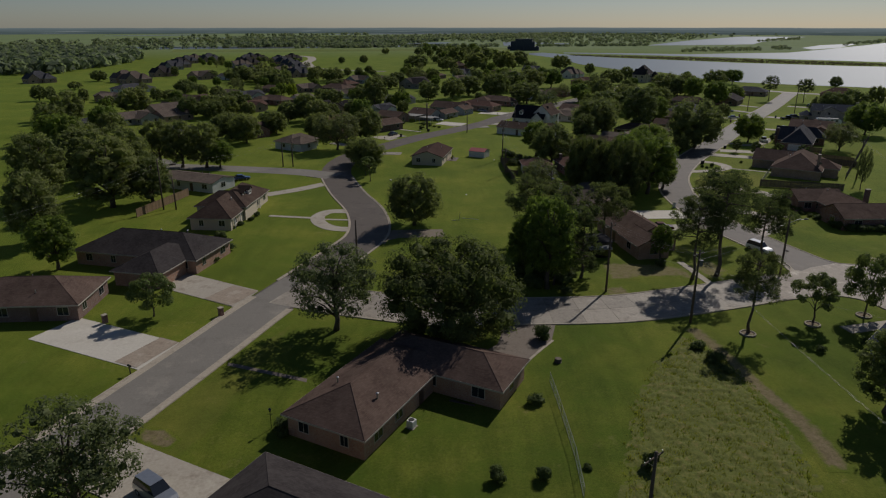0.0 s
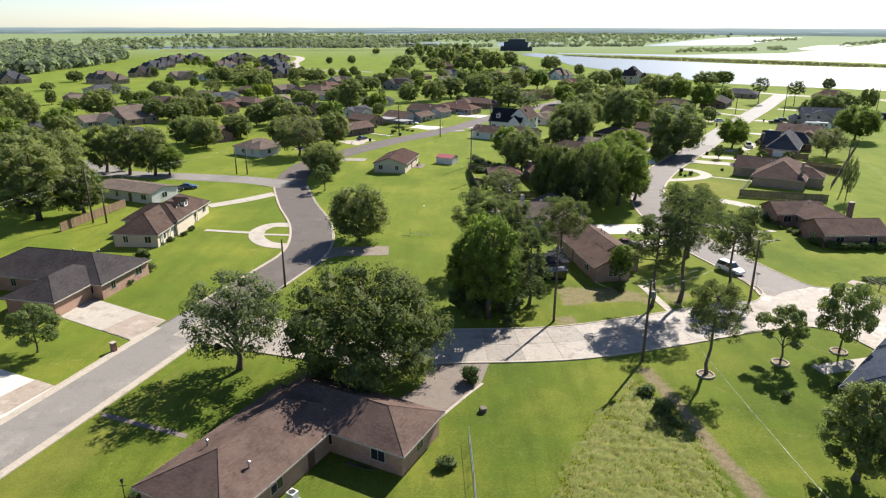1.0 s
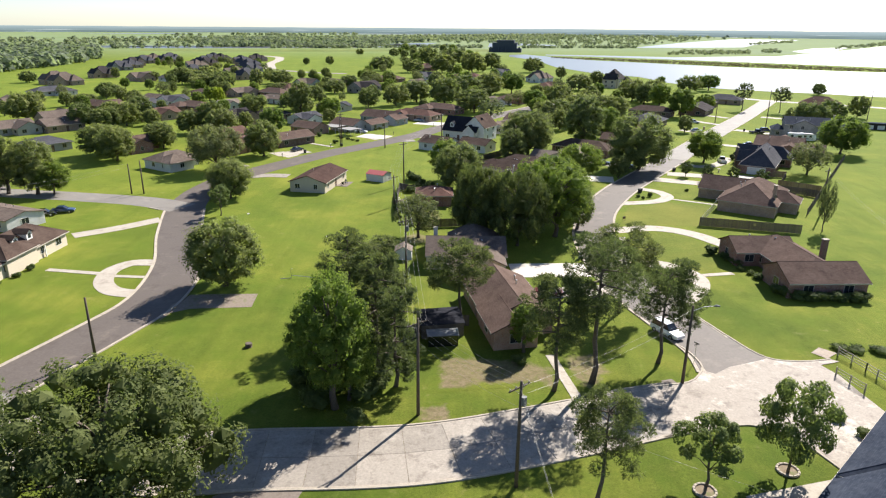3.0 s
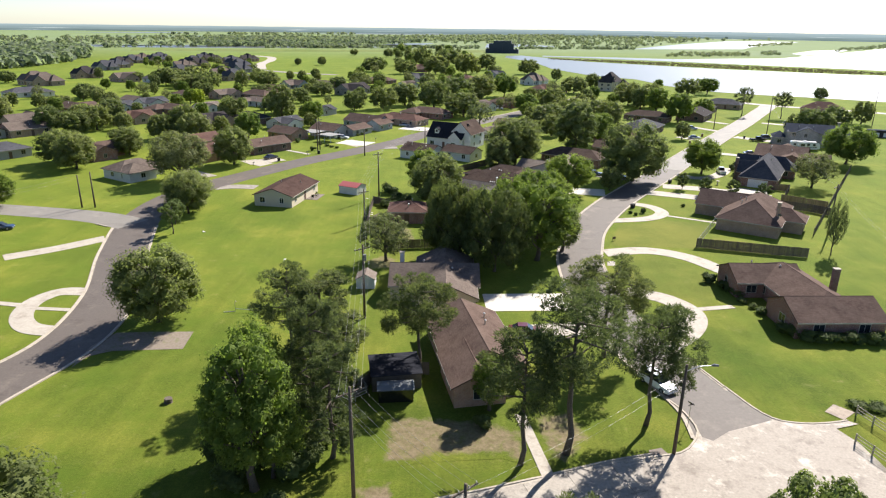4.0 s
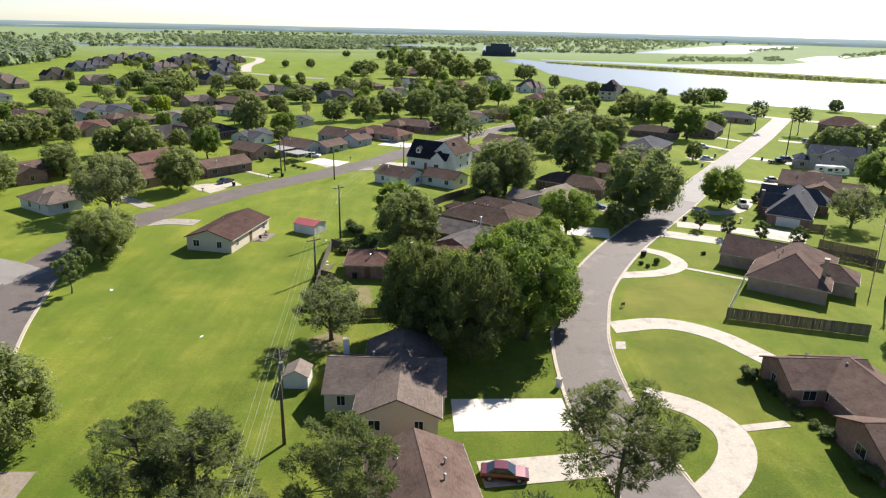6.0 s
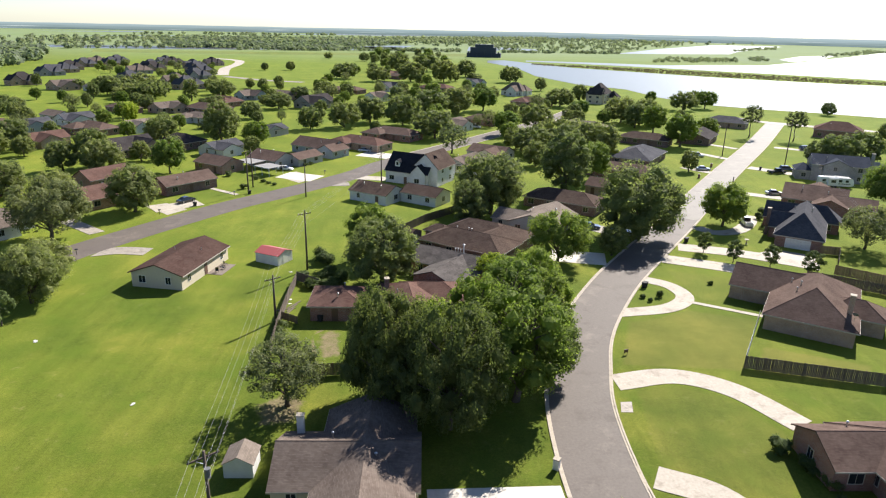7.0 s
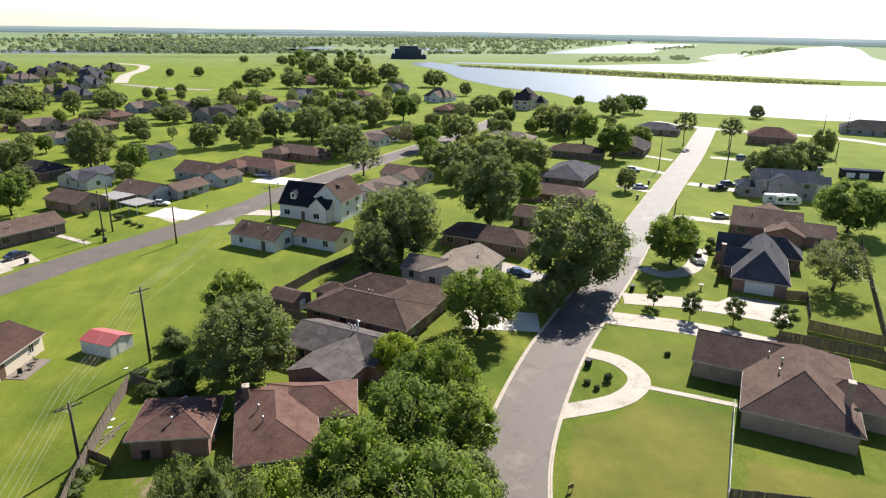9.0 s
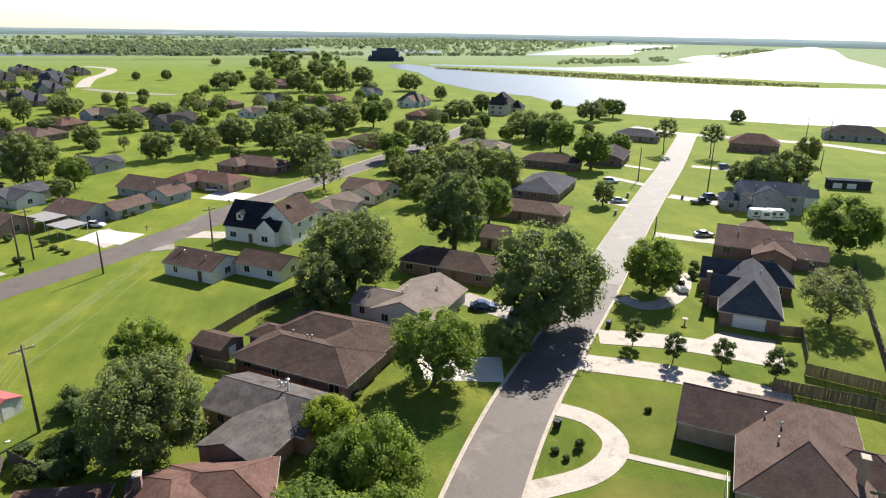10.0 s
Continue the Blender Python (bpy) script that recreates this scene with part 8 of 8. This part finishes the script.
bush(37.5, 106.8, 1.2, 1.5, label='spiky grey-green yucca shrub in bare earth')
bush(33.6, 73.0, 1.6, 1.5, label='dark green scrub along a ditch')
bush(33.0, 76.6, 1.3, 1.2, label='dark green scrub along a ditch')
bush(34.3, 70.2, 1.0, 1.0, label='dark green scrub along a ditch')
sheet('concrete_pad', 'stained sloping concrete pad of a ditch culvert', [(75.6, 110.5), (77.4, 112.0), (78.9, 110.4), (76.8, 108.9)], 0.05, APRON_CONCRETE, 'concrete pad')
bush(79.9, 111.6, 1.3, 0.7, label='low dark scrub growing in a ditch')
bush(81.9, 111.2, 1.5, 0.8, label='low dark scrub growing in a ditch')
bush(84.4, 110.9, 1.6, 0.9, label='low dark scrub growing in a ditch')
strip('driveway', 'pale concrete driveway with a silver car', [(-33.8, 53.2), (-25.6, 49.1), (-17.8, 45.3)], 7, CONCRETE_WHITE)
sheet('water', 'far pale water on the horizon', [(-549.5, 2639.1), (-339.2, 3047.5), (-25.4, 3246.2), (168.4, 3087.0), (-18.0, 2946.0), (-307.7, 2810.9)], 0.12, WATER, 'water')
sheet('water', 'far pale water on the horizon', [(216.5, 3086.6), (530.0, 3212.5), (961.2, 3659.4), (494.1, 2980.5)], 0.12, WATER, 'water')
sheet('water', 'far pale water on the horizon', [(-1221.1, 2342.9), (-1054.7, 2645.5), (-875.5, 2685.8), (-980.5, 2475.9)], 0.12, WATER, 'water')
sheet('water', 'far pale water on the horizon', [(-973.1, 3013.3), (-706.1, 3506.8), (-433.9, 3758.2), (-658.7, 3294.8)], 0.12, WATER, 'water')
sheet('lawn', 'olive dry front lawn', [(70.6, 181.8), (75.3, 183.2), (81.9, 186.6), (91.5, 182.5), (82.1, 166.2), (74.5, 167.1), (65.6, 167.8)], 0.012, LAWN_DRY, 'lawn')
sheet('lawn', 'olive dry back yard lawn', [(88.0, 173.8), (100.6, 168.2), (96.2, 162.3), (82.8, 166.1)], 0.016, LAWN_DRY, 'lawn')
sheet('lawn', 'worn lawn between the drive and a house', [(84.5, 204.7), (95.6, 200.8), (90.6, 189.6), (85.4, 189.8), (84.8, 197.8)], 0.012, LAWN_WORN, 'lawn')
sheet('lawn', 'worn lawn inside a curved drive', [(65.6, 161.6), (71.1, 162.9), (77.1, 159.8), (80.6, 151.7), (74.8, 139.8), (71.8, 138.9), (68.5, 143.7), (63.5, 146.1)], 0.012, LAWN_WORN, 'lawn')
sheet('lawn', 'worn verge lawn at the street', [(-34.6, 51.1), (-30.3, 64.0), (-25.7, 73.8), (-21.5, 83.8), (-22.1, 73.1), (-24.1, 57.6), (-26.5, 51.0)], 0.012, LAWN_WORN, 'lawn')
bush(16.1, 100.6, 2.2, 2.6, label='dense undergrowth bush below tall trees')
bush(18.8, 99.8, 2.0, 2.0, label='dense undergrowth bush below tall trees')
bush(14.6, 97.1, 2.2, 3.0, label='dense undergrowth bush below tall trees')
bush(16.2, 105.6, 1.8, 2.4, label='dense undergrowth bush below tall trees')
bush(12.2, 100.6, 2.2, 3.5, label='dense undergrowth bush below tall trees')
bush(20.4, 103.6, 1.4, 1.5, label='dense undergrowth bush below tall trees')
bush(54.3, 206.0, 1.0, 0.9, label='dense undergrowth bush below tall trees')
bush(75.9, 191.1, 0.6, 0.8, label='dense undergrowth bush below tall trees')
garden_chair(2.1, 200.7, 20)
garden_chair(2.8, 202.4, 80)
garden_chair(2.5, 204.4, 140)
strip('patio', 'concrete patio slab beside a house', [(1.8, 199.7), (2.8, 205.1)], 3, DRIVE_BROWN)
bird_bath(107.8, 221.2)
cooling_unit(-3.5, 58.7, 60)
lying_board(1.9, 63.2, -20)
cooling_unit(31.1, 136.7, 0)
sheet('water', 'far pale water between the marshes', [(-880.6, 1846.8), (-723.9, 2075.2), (-552.3, 2152.4), (-684.9, 1976.6)], 0.12, WATER, 'water')
sheet('water', 'far pale water between the marshes', [(-443.6, 2018.9), (-236.6, 2277.8), (-72.8, 2333.6), (-246.3, 2121.1)], 0.12, WATER, 'water')
sheet('water', 'far pale water between the marshes', [(418.9, 4281.3), (1285.4, 5666.6), (2287.1, 6605.5), (1118.3, 4915.1)], 0.12, WATER, 'water')
sheet('water', 'far pale water between the marshes', [(778.5, 2947.9), (1161.3, 3423.1), (1217.0, 3255.5), (913.0, 2903.4)], 0.12, WATER, 'water')
sheet('water', 'far pale water between the marshes', [(-619.1, 1073.8), (-530.3, 1197.6), (-408.9, 1275.0), (-518.2, 1137.1)], 0.12, WATER, 'water')
sheet('water', 'far pale water between the marshes', [(-347.8, 1374.6), (-194.4, 1575.7), (2.4, 1711.0), (-182.9, 1499.8)], 0.12, WATER, 'water')
sheet('water', 'far pale water between the marshes', [(-651.9, 907.2), (-585.9, 974.8), (-499.1, 1022.0), (-566.9, 946.4)], 0.12, WATER, 'water')
wood('far line of trees across the marsh', [(-750.3, 1703.3), (-366.8, 1988.1), (-385.5, 2072.1), (-779.2, 1760.3)], 70, 9)
wood('far line of trees across the marsh', [(-823.9, 2117.8), (-292.3, 2695.3), (-304.5, 2787.0), (-846.6, 2169.7)], 70, 10)
wood('far line of trees across the marsh', [(-413.3, 3246.0), (702.8, 4841.8), (736.6, 5087.0), (-428.3, 3346.7)], 60, 11)
wood('far line of trees across the marsh', [(136.8, 2282.6), (618.9, 2668.8), (645.7, 2789.1), (140.4, 2374.7)], 50, 9)
wood('far line of trees across the marsh', [(891.0, 3892.6), (2912.7, 6067.5), (3186.6, 6637.4), (938.2, 4105.1)], 60, 10)
wood('far line of trees across the marsh', [(-646.6, 822.4), (-490.8, 940.9), (-503.6, 962.6), (-660.9, 838.6)], 70, 9)
wood('far line of trees across the marsh', [(-516.0, 1067.7), (-200.8, 1339.5), (-206.8, 1372.0), (-526.8, 1087.8)], 70, 9)
tree(-36.2, 218.0, 12.5, 9.8, 'olive')
scrap(-14.6, 173.2, 20)
scrap(5.2, 157.6, 60)
scrap(-14.8, 173.6, 10)
scrap(5.2, 157.7, 80)
pipe_frame(3.1, 135.2, -8)
# stump shape standing in for a small dark yard figure
stump(2.9, 111.0)

# yards across the road
sheet('driveway', 'short worn concrete drive', [(-28.3, 244.7), (-24.1, 247.6), (-17.4, 242.2), (-20.2, 237.2)], 0.03, CONCRETE_WHITE, 'driveway')
sheet('driveway', 'wide pale concrete drive', [(-3.7, 279.0), (0.1, 286.3), (8.0, 278.3), (3.7, 271.5)], 0.03, CONCRETE_WHITE, 'driveway')
strip('driveway', 'cracked grey concrete drive', [(-40.2, 231.6), (-29.5, 222.9)], 3.2, CONCRETE)
strip('walkway', 'pale path to a front door', [(-18.1, 263.3), (-9.6, 257.0)], 1.4, CONCRETE_WHITE)
strip('driveway', 'pale drive beside a white house', [(12.8, 270.0), (17.8, 271.1)], 4, CONCRETE)
bin_cart(-16.6, 245.4)
bin_cart(-6.6, 257.8)
post_box(-22.1, 237.6)
post_box(-10.0, 255.8)
post_box(9.3, 283.0)
post_box(24.1, 305.9)
post_box(-26.8, 209.1)
bush(-9.5, 263.9, 1.3, 1.6)
bush(-6.4, 272.2, 1.0, 1.0)
bush(-4.4, 270.2, 0.9, 0.9)
bush(-2.4, 268.3, 0.9, 0.8)
bush(-9.3, 274.9, 1.2, 1.4)
bush(-17.9, 278.7, 1.4, 1.8)
bush(2.7, 297.6, 1.3, 1.2)
bush(1.4, 294.8, 1.1, 1.0)
bush(10.6, 310.6, 1.0, 1.2)
mailbox(52.8, 146.1, 57, SIDING_WHITE)
vent_stack(26.7, 147.8, 3.6, 1.5)
flue(46.2, 201.6, 3.6, 1.9)
car(-3.7, 289.3, 57, 'sedan', PAINT_BLACK, 'dark car under a carport')
car(-19.9, 249.0, 57, 'sedan', PAINT_BLACK, 'dark car in a drive')
resurface('pale worn stretch of the street', [(-50.9, 26.8), (-46.2, 37.2), (-41.5, 47.5), (-37.0, 57.3), (-30.8, 76.3), (-27.9, 86), (-25.5, 93.5), (-23.2, 100)], 7.4, ASPHALT_PALE)
dish(101.4, 175.1, 3.9, -40)
strip('driveway', 'curved concrete drive round a shade tree', [(101.7, 232.9), (104.7, 229.0), (110.3, 230.8), (116.1, 237.6), (118.8, 243.8)], 3.4, CONCRETE_WHITE)
strip('garden_path', 'bare sandy path in a back yard', [(24.4, 178.3), (24.1, 173.7), (24.8, 169.3)], 1.8, EARTH)
sheet('dirt_patch', 'pale bare earth in a back yard', [(25.0, 168.4), (28.6, 169.6), (27.6, 177.4), (25.2, 178.6), (23.2, 176.0)], 0.022, EARTH, 'bare earth')
sheet('dirt_patch', 'trodden bare earth beside a garden shed', [(18.6, 158.0), (22.6, 161.5), (26.2, 158.6), (25.2, 153.2), (20.4, 152.6)], 0.022, EARTH, 'bare earth')
fence([(22.9, 164.0), (36.9, 165.9)], 1.8)
fence([(17.1, 181.7), (20.3, 179.7)], 1.3)
fence([(16.9, 197.3), (21.2, 194.1)], 1.7)
lying_board(18.3, 185.6, 70, 3.2)
lying_board(18.4, 186.9, 62, 3.2)
lying_board(18.2, 184.0, 75, 3.2)
lying_board(17.4, 185.0, 20, 3.2)
scrap(17.7, 187.2, 10)
scrap(17.5, 188.9, 70)
scrap(15.1, 201.3, 30)
bush(22.6, 198.7, 1.8, 3.0, label='leafy garden shrub beside a back fence')
bush(21.5, 195.0, 1.6, 1.6, label='leafy garden shrub beside a back fence')
bush(23.0, 194.0, 1.4, 1.2, label='leafy garden shrub beside a back fence')
bush(18.0, 199.0, 1.5, 1.5, label='leafy garden shrub beside a back fence')
bush(19.3, 209.0, 1.6, 2.6, label='leafy garden shrub beside a back fence')
bush(21.0, 205.8, 1.5, 2.2, label='leafy garden shrub beside a back fence')
bush(17.9, 178.4, 1.6, 1.8, label='leafy garden shrub beside a back fence')
bush(18.0, 175.7, 1.5, 1.4, label='leafy garden shrub beside a back fence')
bush(24.9, 193.8, 1.2, 1.2, label='leafy garden shrub beside a back fence')
garden_chair(24.6, 185.1, 40)
bin_cart(23.5, 180.8)
tree(16.3, 96.8, 15.8, 4.7, 'leafy')
tree(15.4, 102.5, 14.5, 3.9, 'leafy')
tree(17.6, 98.5, 9.5, 3.2, 'leafy')
tree(20.0, 106.2, 15, 3.7, 'cedar')
tree(18.6, 119.2, 12.6, 5.3, 'cedar')
tree(15.2, 117.6, 13.5, 3.8, 'pine')
tree(20.5, 113, 10.5, 3.6, 'cedar')
bush(20.5, 101, 1.6, 1.8, label='dense undergrowth bush below tall trees')
bush(21.2, 104, 1.4, 1.5, label='dense undergrowth bush below tall trees')
bush(22, 108.5, 1.8, 2.0, label='dense undergrowth bush below tall trees')
bush(19.5, 99, 1.8, 2.2, label='dense undergrowth bush below tall trees')
bush(18.5, 94.5, 1.6, 1.6, label='dense undergrowth bush below tall trees')
bush(21.5, 111, 1.5, 1.7, label='dense undergrowth bush below tall trees')
# brown colour paints the shade that lies over this path
sheet('walkway', 'narrow sunken concrete path in a lawn', [(-27.0, 72.3), (-16.4, 68.4), (-16.3, 67.6), (-26.9, 71.5)], 0.02, DRIVE_BROWN, 'walkway')
yard_lamp(-18.1, 58.3)
sheet('driveway', 'stained apron of a drive', [(-37.0, 92.2), (-34.2, 97.4), (-29.6, 95.2), (-32.0, 89.5)], 0.085, APRON_CONCRETE, 'driveway')
sheet('driveway', 'stained apron of a drive', [(-41.2, 72.3), (-38.2, 79.0), (-35.2, 77.6), (-37.8, 70.8)], 0.085, APRON_CONCRETE, 'driveway')
sheet('bare_patch', 'bare earth ring in a lawn', [(-31.8, 56.8), (-31.4, 58.5), (-28.8, 58.2), (-26.7, 56.3), (-27.2, 54.7), (-29.6, 54.8)], 0.02, EARTH, 'bare earth')
lying_board(1.8, 63.3, -25, 2.5)
lying_board(2.5, 64.2, -60, 2.0)
strip('driveway', 'pale concrete drive across a front lawn', [(139.2, 330.7), (147.3, 317.0)], 3.2, CONCRETE_WHITE)
strip('driveway', 'pale concrete drive across a front lawn', [(124.4, 302.3), (131.0, 293.6)], 3.2, CONCRETE_WHITE)
strip('driveway', 'pale concrete drive across a front lawn', [(150.7, 352.0), (159.8, 339.8)], 3.2, CONCRETE_WHITE)
tree(138.7, 375.5, 12.8, 6.7, 'leafy')
tree(123.9, 295.6, 7.3, 3.3, 'oak')
tree(135.6, 392.2, 11.8, 5.9, 'oak')
tree(202.0, 474.9, 10.8, 7.8, 'leafy')
tree(100.1, 311.5, 12.7, 6.7, 'oak')
tree(88.6, 281.1, 11.6, 6.4, 'leafy')
tree(87.3, 312.6, 12.7, 7.1, 'oak')
bush(-41.1, 113.1, 1.3, 1.6, label='low clipped shrub along a house wall')
bush(-41.1, 109.0, 1.1, 1.2, label='low clipped shrub along a house wall')
bush(-43.6, 121.1, 1.5, 2.2, label='low clipped shrub along a house wall')
bush(-42.6, 108.1, 1.0, 1.0, label='low clipped shrub along a house wall')
bush(-43.0, 131.1, 0.9, 1.0, label='low clipped shrub along a house wall')
bush(-41.7, 134.7, 0.9, 0.9, label='low clipped shrub along a house wall')
bush(-43.8, 128.7, 0.8, 0.8, label='low clipped shrub along a house wall')
bush(-41.3, 138.1, 0.9, 1.1, label='low clipped shrub along a house wall')
bush(-44.4, 117.6, 1.4, 1.8, label='low clipped shrub along a house wall')
# narrow sparse tree standing in for a vine-covered pole
tree(106.2, 163.7, 11.0, 1.9, 'olive')
bush(79.1, 147.0, 1.0, 1.2, label='clipped shrub beside a front walk')
bush(79.9, 145.0, 1.0, 1.1, label='clipped shrub beside a front walk')
bush(79.6, 140.8, 0.9, 1.0, label='clipped shrub beside a front walk')
bush(80.3, 138.7, 0.9, 0.9, label='clipped shrub beside a front walk')
sheet('concrete_cover', 'square concrete cover in the grass beside a drive', [(63.0, 158.7), (64.4, 158.8), (63.9, 156.5), (62.5, 156.5)], 0.04, CONCRETE, 'concrete cover')
resurface('pale stretch of the street towards the river', [(101, 240.5), (115.3, 263.3), (141.0, 302.7), (172.5, 350.1), (217.1, 420.7)], 7.9, ASPHALT_PALE)
yard_sign(67.2, 170.9, 20)
tall_grass('loose tufts of long weeds', [(32.7, 79.9), (34.7, 74.7), (35.9, 67.6), (35.7, 61.5), (34.0, 51.1), (32.5, 45.8), (15.5, 45.7), (20.9, 62.2), (25.7, 71.0)], 3200, 7, LEAF_WEED)
wires((34.7, 84.2, 10.2), (39.5, 12.0, 9.5), [(-0.1, 0), (0.1, -0.25)], sag=1.6)
tree(22.6, 101.5, 12.5, 3.2, 'cedar')
tree(12.8, 101.8, 11, 3.0, 'leafy')
tree(52.6, 183.3, 10.3, 3.8, 'leafy')
bush(4.9, 50.2, 1.1, 1.6, label='loose green shrub growing in the lawn')
bush(9.1, 50.6, 0.9, 1.5, label='loose green shrub growing in the lawn')
bush(19.6, 52.3, 1.0, 2.0, label='loose green shrub growing in the lawn')
bush(13.6, 51.9, 0.5, 0.6, label='loose green shrub growing in the lawn')

kerbs()


def slab_pieces():
    """The concrete slabs of the street, two lanes wide, with open joints."""
    for ob, line, width, z in SLABS:
        nn = normals(line)
        dist = [0.0]
        for a, b in zip(line, line[1:]):
            dist.append(dist[-1] + (b - a).length)

        def at(s):
            s = min(max(s, 0), dist[-1] - 1e-3)
            i = max(k for k in range(len(dist)) if dist[k] <= s)
            f = (s - dist[i]) / (dist[i + 1] - dist[i])
            return line[i].lerp(line[i + 1], f), nn[i].lerp(nn[i + 1], f)

        s = 0.0
        while s < dist[-1] - 1:
            e = min(s + 4.6, dist[-1])
            for lo, hi in ((-width / 2, -0.02), (0.02, width / 2)):
                bm = bmesh.new()
                low, high = [], []
                for q in (s + 0.02, e - 0.02):
                    p, n = at(q)
                    low.append((p + n * lo, p + n * hi))
                (a, b), (d, c) = low[0], low[1]
                corners = [a, d, c, b]
                vs = [(*v.xy, z + dz) for dz in (0.002, 0.03) for v in corners]
                poly(bm, vs, [(4, 5, 6, 7), (0, 1, 5, 4), (1, 2, 6, 5), (2, 3, 7, 6), (3, 0, 4, 7)])
                part("slab", bm, CONCRETE, ob)
            s = e


slab_pieces()
